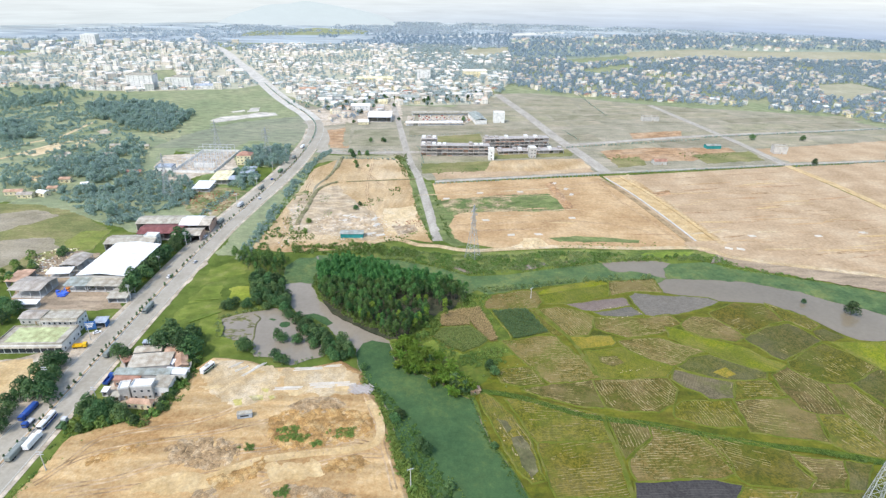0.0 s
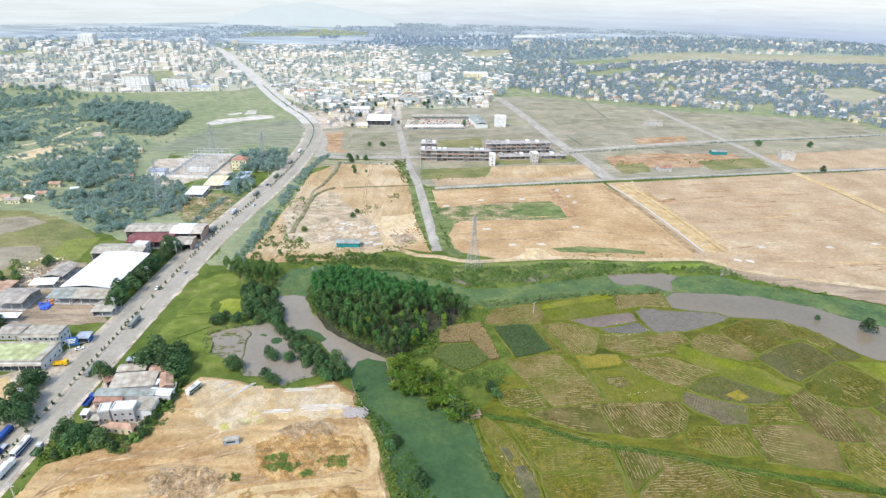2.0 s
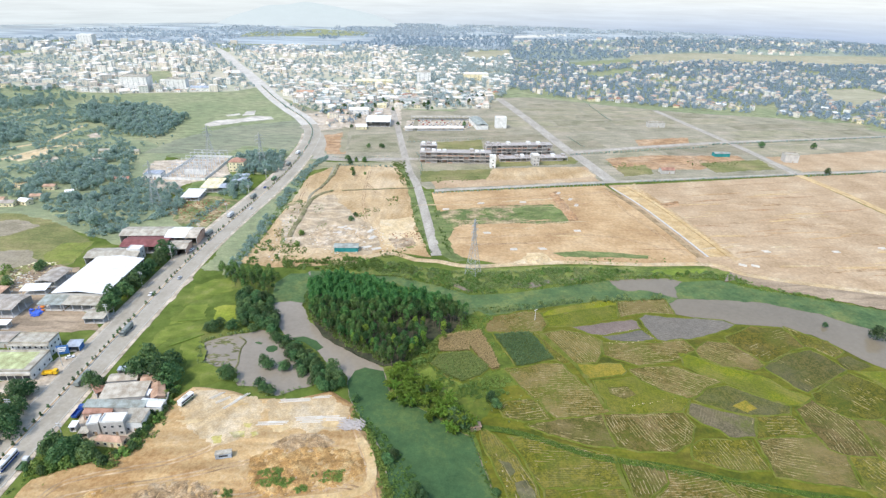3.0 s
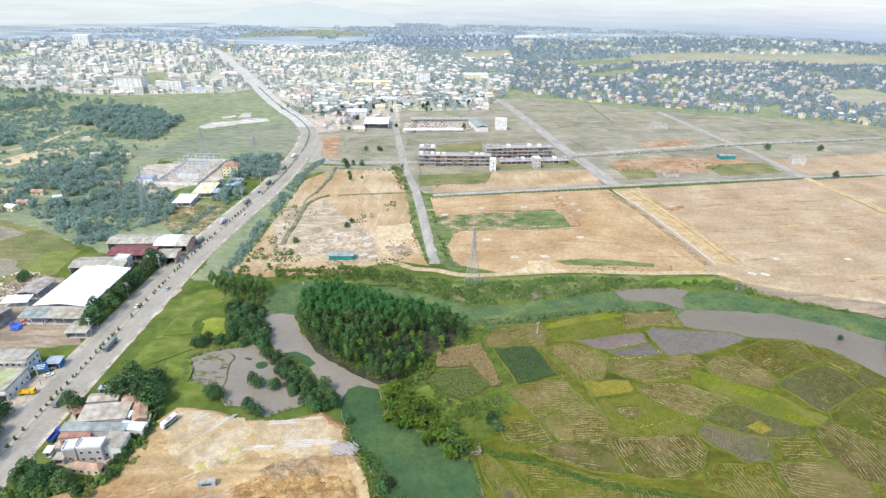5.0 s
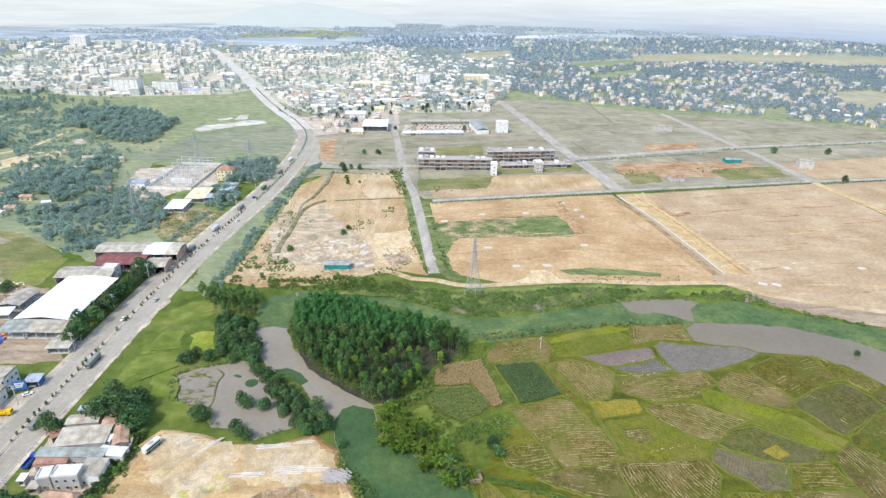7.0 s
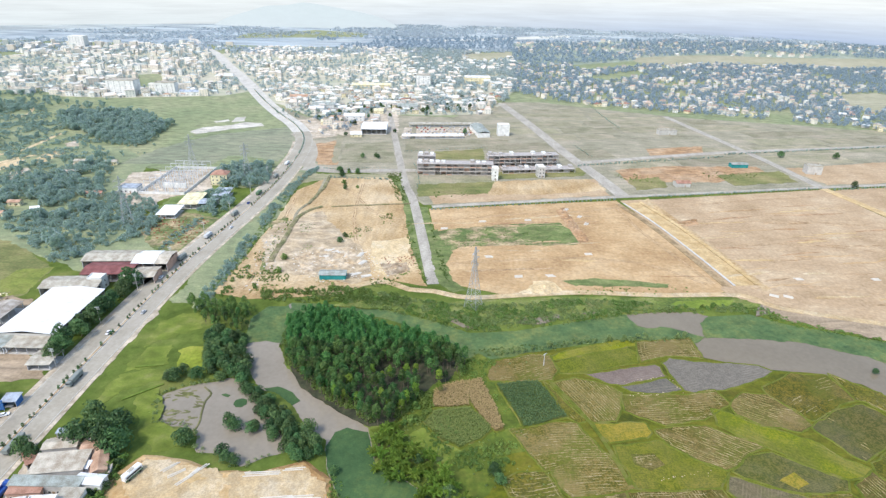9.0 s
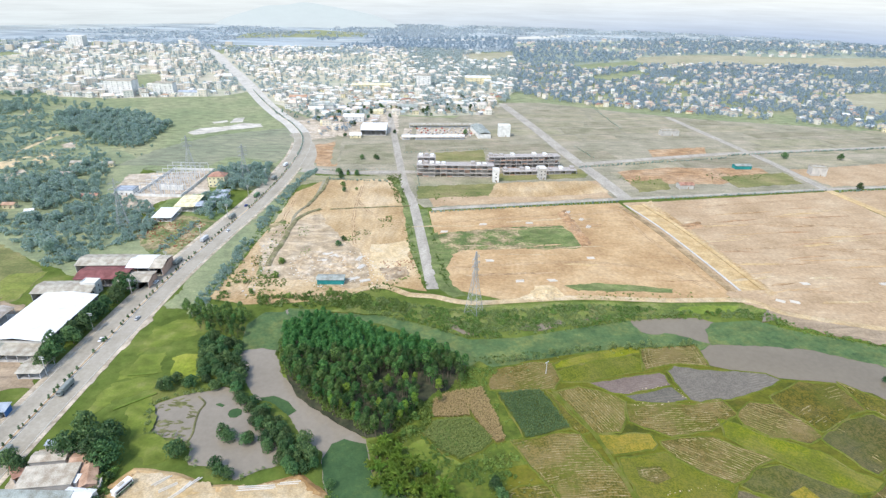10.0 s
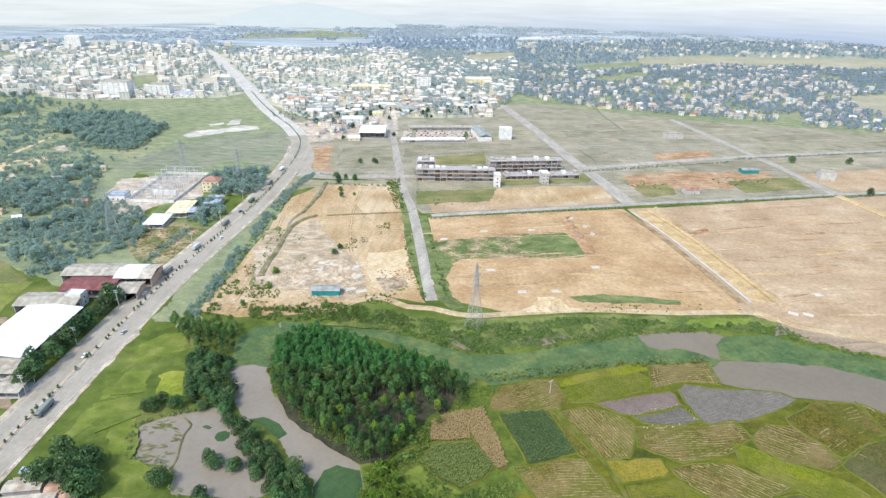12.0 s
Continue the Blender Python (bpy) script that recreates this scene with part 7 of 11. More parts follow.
paddy([(111.5, 334.5), (142.2, 339.6), (142.4, 328.6), (142.4, 321.1), (123.6, 321.9), (108.2, 316.2)], "brown_field", "brownish stubble plot by the water")
paddy([(77.5, 304.6), (95.1, 309.4), (114.2, 314.3), (116.3, 311.5), (116.9, 303.9), (103.3, 300.1), (92.0, 296.4), (85.4, 297.5)], "purple_mud", "drained plot of purplish mud", 17)
paddy([(91.7, 295.1), (104.7, 298.8), (116.9, 302.6), (121.2, 292.9), (107.6, 290.5), (96.3, 291.4)], "wet_field", "flooded plot of dark mud")
paddy([(119.1, 315.2), (125.0, 320.5), (136.7, 317.2), (153.0, 317.1), (168.6, 315.5), (174.2, 310.0), (159.3, 301.3), (143.0, 294.9), (128.3, 291.8), (122.9, 292.9), (120.8, 302.7)], "wet_field", "flooded grey plot with open water")
paddy([(58.3, 296.0), (70.5, 301.0), (85.1, 296.2), (90.7, 290.6), (87.2, 278.2), (82.8, 270.5), (73.0, 269.7), (70.3, 271.9), (62.7, 284.7)], "stubble", "tan stubble plot with slanting straw rows", -63)
paddy([(54.3, 296.5), (57.4, 294.6), (61.8, 283.4), (69.4, 270.7), (64.9, 268.9), (60.1, 272.7), (57.8, 285.8)], "green_field", "narrow green strip beside the corn")
paddy([(91.1, 289.3), (121.1, 290.3), (137.6, 294.1), (141.0, 284.8), (123.5, 272.4), (104.8, 269.0), (96.2, 272.7), (89.2, 277.1)], "stubble", "wide grey tan stubble plot", 6)
paddy([(73.4, 268.0), (95.4, 269.8), (96.4, 263.7), (93.0, 260.4), (76.7, 256.7), (74.0, 261.9)], "yellow_field", "ripe yellow rice plot")
paddy([(34.7, 262.9), (52.0, 267.9), (64.8, 268.3), (69.2, 258.1), (74.8, 247.9), (80.0, 232.4), (64.9, 228.0), (54.9, 227.2), (48.8, 234.3), (40.5, 249.4)], "stubble", "broad tan stubble plot with pale straw rows", 6)
paddy([(77.7, 254.6), (93.9, 257.7), (98.8, 258.9), (104.6, 252.3), (113.0, 245.6), (120.6, 241.9), (114.8, 233.8), (97.1, 232.0), (81.5, 232.4), (78.7, 245.6)], "plain_field", "green plot with pale straw heaps")
paddy([(84.2, 249.7), (93.6, 251.0), (96.5, 245.1), (89.7, 242.0), (84.5, 244.8)], "stubble", "small patch of straw on a green plot")
paddy([(99.1, 265.4), (122.3, 268.9), (130.2, 264.2), (144.3, 256.6), (134.0, 252.2), (126.0, 244.5), (121.0, 242.9), (110.9, 248.5), (102.4, 255.4)], "stubble", "tan stubble plot below the bright strip", -35)
paddy([(130.8, 279.6), (136.8, 278.0), (149.3, 268.6), (165.3, 262.0), (173.0, 252.3), (181.2, 245.1), (176.1, 241.1), (168.2, 239.9), (157.6, 245.4), (147.7, 253.6), (133.4, 264.3), (128.8, 269.1)], "bright_field", "long strip of bright green young rice")
paddy([(140.7, 284.1), (150.7, 292.6), (161.9, 291.0), (170.0, 279.1), (172.1, 271.0), (164.2, 266.3), (150.0, 270.3), (141.3, 277.0)], "brown_field", "olive stubble plot with straw rows", -27)
paddy([(162.9, 297.5), (183.7, 308.9), (201.4, 307.5), (203.3, 289.2), (192.5, 284.6), (179.6, 275.3), (173.5, 273.9), (168.3, 282.6), (162.9, 291.7)], "green_field", "olive green plot by the water")
paddy([(203.2, 308.9), (210.3, 302.4), (220.0, 294.8), (222.4, 285.5), (214.4, 279.3), (207.8, 288.1), (204.4, 289.3)], "green_field", "green plot along the water edge")
paddy([(171.3, 269.3), (185.0, 279.5), (205.0, 286.2), (210.1, 280.3), (213.8, 268.9), (193.5, 256.5), (183.0, 249.6), (179.1, 252.5), (175.9, 261.2)], "dull_field", "grey green plot of sparse rice", -56)
paddy([(215.4, 278.1), (223.5, 280.7), (229.6, 272.2), (221.0, 268.6), (215.2, 269.5)], "dull_field", "small grey brown plot by the water")
paddy([(184.6, 248.6), (213.1, 266.2), (221.7, 257.3), (228.7, 245.0), (214.8, 235.2), (206.6, 231.4), (191.2, 231.9), (183.8, 239.0), (182.8, 243.7)], "rowed_field", "green plot with long curved straw rows", -58)
paddy([(227.7, 266.6), (250.8, 269.0), (230.8, 240.3), (229.5, 247.0), (224.9, 257.4), (218.3, 266.9)], "bright_field", "bright green plot by the water")
paddy([(123.6, 242.0), (134.5, 251.2), (144.6, 253.5), (157.1, 244.4), (167.5, 238.5), (165.1, 233.8), (149.7, 231.6), (138.1, 234.5), (127.0, 239.3)], "dull_field", "dark grey green plot with a ripe patch", -22)
paddy([(140.9, 237.8), (148.5, 241.8), (150.8, 237.1), (145.2, 234.2)], "yellow_field", "small ripe yellow patch on a green plot")
paddy([(121.2, 239.6), (126.2, 237.4), (137.5, 233.1), (147.4, 229.8), (140.7, 218.1), (129.7, 217.8), (127.2, 221.9), (120.5, 226.0), (116.9, 231.6)], "purplish_field", "purplish plot of cut rice")
paddy([(147.9, 230.7), (164.4, 232.5), (165.7, 229.4), (169.1, 220.1), (156.4, 219.3), (150.4, 218.3), (141.5, 216.9)], "green_field", "green paddy plot with thin straw rows", 2)
paddy([(170.1, 236.3), (181.4, 242.7), (186.1, 235.3), (193.0, 230.1), (190.8, 217.3), (188.6, 207.4), (177.0, 207.9), (170.1, 212.0), (169.1, 225.1)], "brown_field", "brown plot of newly cut rice", -88)
paddy([(169.8, 218.8), (169.4, 210.8), (175.2, 207.1), (172.3, 197.8), (170.7, 189.8), (159.7, 191.2), (143.8, 194.3), (139.2, 195.2), (141.1, 210.1), (141.2, 216.0)], "brown_field", "brown stubble plot above the ditch", -10)
paddy([(111.0, 211.3), (117.9, 215.4), (124.7, 215.6), (138.1, 215.2), (138.0, 206.2), (137.1, 198.7), (125.1, 197.7), (114.9, 200.7), (108.9, 203.5)], "rowed_field", "grey green plot with curved rows", -78)
paddy([(76.7, 230.5), (95.4, 231.0), (114.4, 232.4), (116.3, 223.7), (110.3, 213.2), (101.8, 207.9), (87.2, 207.5), (78.5, 209.6), (77.2, 220.5)], "stubble", "tan stubble plot with slanting straw rows", -65)
paddy([(51.8, 225.4), (75.1, 229.6), (75.8, 220.5), (76.6, 209.6), (64.2, 211.2), (49.0, 216.5), (40.1, 221.7)], "brown_field", "brown stubble plot above the ditch", -16)
paddy([(28.7, 234.6), (34.9, 238.5), (48.2, 239.9), (49.4, 234.3), (51.9, 226.3), (39.1, 224.6), (30.9, 227.0)], "green_field", "green plot with tan stubble")
paddy([(18.0, 220.2), (25.8, 215.1), (32.8, 203.5), (38.7, 189.4), (40.1, 181.2), (41.1, 171.9), (42.5, 166.1), (36.7, 164.6), (31.9, 171.7), (28.2, 182.5), (24.3, 194.2), (20.1, 208.9)], "green_field", "narrow green plot with wet hollows")
paddy([(31.2, 214.8), (48.5, 212.8), (61.2, 209.2), (73.8, 204.5), (74.4, 188.5), (42.1, 187.1), (39.7, 191.1), (36.5, 201.7)], "rowed_field", "bright green plot with thin straw rows", 5)
paddy([(42.5, 186.1), (74.5, 187.2), (74.9, 172.7), (74.3, 158.6), (45.6, 157.9), (44.3, 163.4), (43.7, 173.5)], "rowed_field", "green plot with level straw rows", 8)
paddy([(76.8, 203.9), (85.4, 201.1), (93.6, 198.8), (92.3, 190.6), (84.0, 183.8), (78.8, 178.3), (77.2, 185.3)], "stubble", "tan wedge of stubble beside a path", -88)
paddy([(94.9, 198.8), (104.6, 197.2), (114.7, 193.9), (117.7, 186.2), (121.5, 178.3), (120.4, 170.7), (111.4, 168.5), (92.7, 167.2), (79.9, 166.4), (79.1, 172.8), (80.0, 178.3), (93.5, 190.7)], "stubble", "broad tan stubble plot below the ditch", 4)
paddy([(78.9, 165.2), (92.5, 166.7), (111.2, 167.9), (120.1, 165.0), (114.6, 158.1), (76.8, 156.0)], "ploughed", "ploughed plot of black soil", 3)
paddy([(116.8, 193.0), (127.1, 190.8), (136.0, 188.6), (149.0, 183.0), (148.6, 175.8), (151.4, 168.5), (146.4, 163.9), (124.6, 165.1), (121.7, 168.4), (119.8, 179.8)], "rowed_field", "green plot with broken straw rows", -18)
paddy([(149.7, 182.1), (160.2, 179.5), (169.2, 178.8), (166.2, 170.3), (161.4, 164.5), (146.9, 163.9), (153.4, 170.0)], "brown_field", "brown plot of newly cut rice")
paddy([(170.5, 178.8), (181.0, 176.9), (169.6, 163.3), (163.1, 163.7)], "dull_field", "dull green plot by a pylon")
paddy([(193.0, 230.1), (204.6, 229.6), (207.4, 221.9), (210.9, 211.9), (194.2, 188.0), (191.9, 194.8), (190.1, 203.7), (189.8, 209.4), (192.8, 221.5)], "stubble", "brown plot with long straw rows", -88)
paddy([(176.6, 207.1), (188.1, 206.7), (191.6, 201.9), (193.3, 193.1), (193.1, 186.3), (189.2, 180.8), (175.1, 184.3), (172.1, 189.2)], "green_field", "dull green plot of rice", -68)
paddy([(207.2, 231.4), (216.9, 236.2), (228.6, 242.6), (230.8, 240.3), (212.3, 213.9), (210.3, 222.0)], "dull_field", "dark grey green plot of rice")
paddy([(143.2, 162.2), (167.9, 162.4), (166.4, 155.2), (136.8, 154.6)], "dull_field", "dull green plot of rice")
paddy([(121.3, 163.9), (143.8, 162.5), (136.8, 154.6), (112.8, 154.1)], "green_field", "green paddy plot with thin straw rows")

# straw heaps on the plots
M["straw"] = surface("straw", [(0.36, 0.29, 0.17), (0.46, 0.38, 0.25)], 1.0, 8.0)


def clods(name, places, size, mat, label, category, seed=0, flat=0.5):
    """Small uneven lumps as one object."""
    rng = np.random.default_rng(seed)
    bm = bmesh.new()
    bmesh.ops.create_icosphere(bm, subdivisions=1, radius=1)
    base = np.array([v.co[:] for v in bm.verts])
    fc = [[v.index for v in f.verts] for f in bm.faces]
    bm.free()
    vs, fs = [], []
    for x, y, z in places:
        s = size * rng.uniform(0.5, 1.5)
        v = base * rng.uniform(0.6, 1.3, (len(base), 1)) * [s, s * rng.uniform(0.5, 1.2), s * flat]
        n = len(vs) * len(base)
        vs.append(v + [x, y, z])
        fs += [[i + n for i in f] for f in fc]
    return tagged(new(name, mesh_of(name, np.concatenate(vs).tolist(), fs, mat)), label, category, kind="stuff")


straw_at = []
for line in ([(91.1, 236.4), (99.0, 238.5), (106.8, 240.1), (114.3, 240.8)], [(90.3, 296.4), (101.4, 299.4), (115.5, 303.9)], [(93.9, 290.1), (107.6, 290.5), (111.9, 291.3)], [(27.1, 197.8), (27.3, 191.5), (29.2, 188.1)], [(31.2, 180.9), (34.5, 174.8), (38.2, 167.5)], [(119.3, 301.3), (120.7, 294.8), (121.5, 291.6)]):
    pts_ = smooth_line(line, 1.6)
    straw_at += [(x + random.gauss(0, 0.7), y + random.gauss(0, 0.7), 0.25) for x, y in pts_]
clods("straw_heaps", straw_at, 0.32, M["straw"], "small pale heaps of cut straw", "straw", 1)

for k, poly in enumerate(([(30.8, 189.2), (36.4, 190.3), (38.1, 184.3), (39.4, 176.4), (40.2, 170.4), (36.9, 166.6), (34.9, 171.8), (32.9, 181.0)], [(26.1, 200.7), (29.8, 199.7), (31.8, 194.4), (29.2, 192.6)])):
    patch("land_cover", poly, 0.42 + 0.004 * k, M["hollow"], "wet hollow in a narrow green plot", "mud", 1.2, 1.2, 720 + k, kind="structure", low=0.1)
for line in ([(75.1, 205.3), (74.9, 195.4), (75.8, 182.0), (75.9, 169.8), (75.4, 157.3)], [(57.2, 297.9), (66.6, 278.8), (72.1, 264.6), (76.3, 248.0), (78.9, 233.7)]):
    tagged(ribbon("field_path", smooth_line(line, 2.5), 0.9, 0.5, M["bund"]), "grassed path between rice plots", "path", kind="structure")
for line in ([(-145.7, 276.4), (-139.2, 281.9), (-131.5, 288.5)], [(-151.6, 301.1), (-138.4, 303.6)]):
    tagged(ribbon("field_path", smooth_line(line, 2.5), 0.7, 0.45, M["rank_bund"]), "grassed bund in the meadow by the highway", "path", kind="structure")
# ---- corn ----
M["corn_green"] = surface("corn_leaf", [(0.035, 0.07, 0.024), (0.062, 0.11, 0.032), (0.13, 0.165, 0.055)], 0.3, 2.0, island=True, bump=0, rough=0.6)
M["corn_soil"] = rows_material("corn_plot_weeds", [(0.05, 0.085, 0.014), (0.08, 0.12, 0.02), (0.12, 0.15, 0.03)], (0.16, 0.18, 0.06), 1.4, 0.3)
M["corn_young"] = surface("young_corn_leaf", [(0.09, 0.13, 0.03), (0.14, 0.18, 0.04), (0.2, 0.21, 0.06)], 0.3, 2.0, island=True, bump=0, rough=0.6)
M["corn_dry"] = surface("dry_corn_leaf", [(0.25, 0.175, 0.075), (0.35, 0.25, 0.115), (0.31, 0.24, 0.09)], 0.3, 2.0, island=True, bump=0)


def corn(poly, mat, soil, label, seed, row=0.85):
    rng = np.random.default_rng(seed)
    p = np.array(poly)
    ob = paddy(poly, soil, label, straw=False)
    ob["category"] = "corn field"
    a = math.atan2(*(p[1] - p[0])[::-1])
    c, s = math.cos(a), math.sin(a)
    lo, hi = p.min(0) - 10, p.max(0) + 10
    vs = []
    for i in np.arange(-60, 60, row):
        for j in np.arange(-60, 60, 0.7):
            x, y = p.mean(0)[0] + i * c - j * s + rng.normal(scale=0.1), p.mean(0)[1] + i * s + j * c + rng.normal(scale=0.15)
            vs.append((x, y))
    vs = np.array(vs)
    vs = vs[inside(vs[:, 0], vs[:, 1], poly)]
    quads_ = []
    for x, y in vs:
        h = rng.uniform(1.5, 2.1)
        for _ in range(6):
            b = rng.uniform(0, 6.28)
            dx, dy = math.cos(b) * 0.62, math.sin(b) * 0.62
            z0 = h * rng.uniform(0.35, 0.9)
            quads_ += [(x - dy * 0.2, y + dx * 0.2, z0), (x + dy * 0.2, y - dx * 0.2, z0), (x + dx + dy * 0.22, y + dy - dx * 0.22, z0 + 0.15), (x + dx * 0.9 - dy * 0.22, y + dy * 0.9 + dx * 0.22, z0 + 0.25)]
    n = len(quads_)
    crop = part("corn", mesh_of("corn", quads_, np.arange(n).reshape(-1, 4).tolist(), M[mat]), None, ob)
    crop["kind"] = "stuff"
    crop.matrix_parent_inverse = ob.matrix_basis.inverted()


corn([(-0.6, 276.2), (-0.5, 287.6), (3.4, 292.1), (14.3, 296.3), (16.2, 287.5), (16.4, 278.5), (8.6, 276.6)], "corn_dry", "brown_field", "plot of dry tan corn ready to cut", 1)
corn([(14.8, 295.6), (22.5, 298.2), (28.2, 280.0), (31.2, 263.8), (26.9, 261.9), (20.6, 273.1), (16.7, 281.2)], "corn_dry", "brown_field", "narrow plot of dry tan corn", 4)
corn([(-4.2, 265.9), (0.2, 274.0), (15.9, 276.8), (20.5, 271.5), (26.1, 263.0), (19.8, 256.4), (11.2, 251.7), (4.1, 255.9)], "corn_young", "corn_soil", "plot of young yellow green corn", 2, 1.1)
corn([(30.3, 293.9), (50.4, 297.4), (53.4, 291.5), (60.6, 272.3), (45.9, 266.2), (40.6, 264.8)], "corn_green", "corn_soil", "dense plot of dark green corn", 3)
M["rank_grass"] = streaked("rank_grass", [(0.06, 0.09, 0.01), (0.09, 0.122, 0.014), (0.13, 0.15, 0.022)], 0.1, (1, 1, 1), gain=0.7)
patch("land_cover", [(-28.4, 261.3), (-11.9, 275.4), (1.0, 290.5), (13.8, 301.5), (29.7, 299.3), (39.8, 289.3), (39.1, 265.6), (31.0, 244.5), (25.2, 233.0), (17.2, 220.5), (5.7, 228.8), (-6.1, 243.4), (-20.2, 255.7)], 0.05, M["rank_grass"], "rank green grass between the wood and the corn", "grass", 2.5, 1.6, 340, kind="structure", low=-0.3)
for k, poly in enumerate(([(23.3, 298.2), (29.8, 294.3), (34.3, 279.2), (39.8, 264.1), (32.6, 261.2), (31.2, 271.9), (26.7, 286.9)], [(-0.1, 274.6), (15.4, 277.8), (26.1, 262.4), (31.5, 261.5), (39.8, 263.5), (43.8, 251.7), (30.3, 248.0), (19.8, 255.0), (26.4, 260.7), (15.9, 276.2), (1.4, 273.0), (-4.3, 266.8), (-6.8, 270.5)], [(12.7, 311.5), (22.7, 320.6), (30.6, 312.3), (27.0, 299.1), (13.8, 297.8), (6.0, 293.4)], [(-10.6, 258.2), (-0.5, 259.2), (8.6, 251.1), (12.9, 245.4), (0.1, 242.4), (-8.9, 249.9)])):
    patch("land_cover", poly, 0.055 + 0.008 * k, M["rank_grass"], "rank bright green grass between corn plots", "grass", 2.0, 1.4, 330 + k, kind="structure", low=-0.1)
    joined("grass_tussocks", spots(poly, 1.7, keep=0.6, clump=9, thin=-0.2), TUFT, 0.35, "rank green grass and weeds between the plots", "grass", 330 + k, 0.3, 1.2)

for k, (poly, sp, sc) in enumerate((([(-19.1, 281.6), (-7.9, 288.8), (-0.5, 287.6), (-1.6, 275.2), (-4.9, 265.0), (-10.8, 259.7), (-17.8, 268.5)], 1.5, 0.75), ([(8.6, 309.3), (17.0, 319.5), (26.0, 319.9), (30.4, 310.1), (24.4, 299.8), (12.5, 298.6)], 1.8, 0.5), ([(23.0, 244.3), (31.3, 247.5), (35.3, 242.7), (28.9, 236.8), (23.8, 238.5)], 1.5, 0.6), ([(19.7, 253.1), (29.9, 256.8), (37.5, 254.2), (32.5, 248.6), (21.6, 247.0)], 1.6, 0.55))):
    joined("scrub", spots(poly, sp, keep=0.9, dry=-0.5, clump=8, thin=-0.3), TUFT, sc, "dark bushes between the wood and the corn", "scrub", 610 + k, 0.4, 1.4)
for x, y, z in spots([(-18.6, 281.6), (-7.9, 288.0), (-1.0, 286.9), (-2.0, 275.2), (-4.9, 265.9), (-10.8, 260.6), (-17.3, 268.5)], 5.5, keep=0.7, dry=-0.5):
    plant(BUSH, x, y, random.uniform(0.9, 1.5), z, "bushes by the corn")
patch("land_cover", [(-10.7, 258.8), (-4.1, 263.8), (3.0, 255.9), (11.9, 250.1), (8.6, 245.2), (0.0, 244.4), (-7.9, 250.5)], 0.09, M["yellow_lush"], "yellow green grass beside the corn", "grass", 2.0, 1.4, 620, kind="structure", low=-0.1)

# ================= highway furniture =================
M["kerb"] = surface("kerb_concrete", [(0.52, 0.48, 0.41), (0.64, 0.6, 0.53)], 0.4, 3.0, world_space=True)
NEAR = [q for q in HIGHWAY if q[1] < 1100]
median = tagged(ribbon("median", NEAR, 0.8, 0.42, M["kerb"], crown=0.05), "raised concrete median along the highway", "median", kind="structure")
ribbon("soil", NEAR, 0.5, 0.5, M["pale_dirt"], median)
for o in (-9.9, -1.3, 1.3, 9.9):
    ribbon("edge_line", NEAR, o + 0.09, 0.216, M["paint"], road, left=o - 0.09)
far_shrubs = []
for a_, b_ in zip(NEAR, NEAR[1:]):
    for k in range(2):
        q = np.array(a_) + (np.array(b_) - np.array(a_)) * (k * 0.5 + random.uniform(0, 0.35))
        if random.random() < 0.12:
            continue
        if q[1] < 640:
            plant(SHRUB, q[0] + random.gauss(0, 0.15), q[1], random.uniform(0.65, 1.15), 0.45, "shrubs in the highway median")
        else:
            far_shrubs.append((q[0], q[1], 0.45))
joined("median_shrubs", np.array(far_shrubs), MIDF, 0.25, "row of dark shrubs in the far median", "shrubs", 3)

# dirt shoulders
ribbon("shoulder", [q for q in HIGHWAY if q[1] < 760], 12.6, 0.12, M["gravel"], road, left=10.4)
ribbon("shoulder", [q for q in HIGHWAY if q[1] < 760], -10.4, 0.12, M["gravel"], road, left=-13.5)

# junction apron, canal strip and tracks
tagged(ribbon("road", smooth_line([(-192.3, 793.5), (-167.9, 751.5), (-152.6, 701.2), (-145.0, 656.3), (-121.8, 638.1)], 8.0), 8.0, 0.13, M["asphalt"]), "wide paved slip road at the junction", "road", kind="structure")
M["bank_soil"] = streaked("brown_bank_soil", [(0.25, 0.17, 0.085), (0.31, 0.22, 0.12), (0.37, 0.275, 0.16)], 0.1, (1, 1, 1), gain=0.8)
canal = smooth_line([(165.7, 558.5), (179.2, 509.8), (190.2, 449.4), (197.0, 403.2)], 6.0)
tagged(ribbon("canal_track", canal, -1.2, 0.24, M["smooth_track"], left=-15.0), "earth track beside the concrete drain", "track", kind="structure")
drain = tagged(ribbon("drain", canal, 0.8, 0.55, M["concrete"]), "long straight concrete drain with a pale rim", "drain", kind="structure")
ribbon("spoil_bank", offset(canal, -16.5), 1.8, 0.8, M["smooth_track"], drain)
ribbon("spoil_bank", offset(canal, 6.0), 2.4, 0.4, M["bank_soil"], drain)
tagged(ribbon("track", smooth_line([(381.7, 614.8), (394.2, 554.7), (403.0, 486.4), (413.2, 389.6)], 8.0), 4.5, 0.3, M["smooth_track"]), "raised pale earth track", "track", kind="structure")
tagged(ribbon("track", smooth_line([(-61.5, 388.2), (-36.7, 397.6), (-18.8, 388.0), (-3.9, 386.6), (19.3, 379.6), (57.6, 385.1), (92.3, 389.5), (143.4, 388.6), (195.5, 390.8), (210.6, 376.7), (249.6, 364.4), (307.1, 349.3)], 6.0), 2.6, 0.22, M["trodden"]), "pale earth track along the river bank", "track", kind="structure")
tagged(ribbon("track", smooth_line([(-117.1, 610.8), (-115.9, 553.9), (-122.8, 518.3), (-118.8, 486.9)], 6.0), 1.2, 0.5, M["dry_grass"]), "low grassed bank across the plot", "bank", kind="structure")
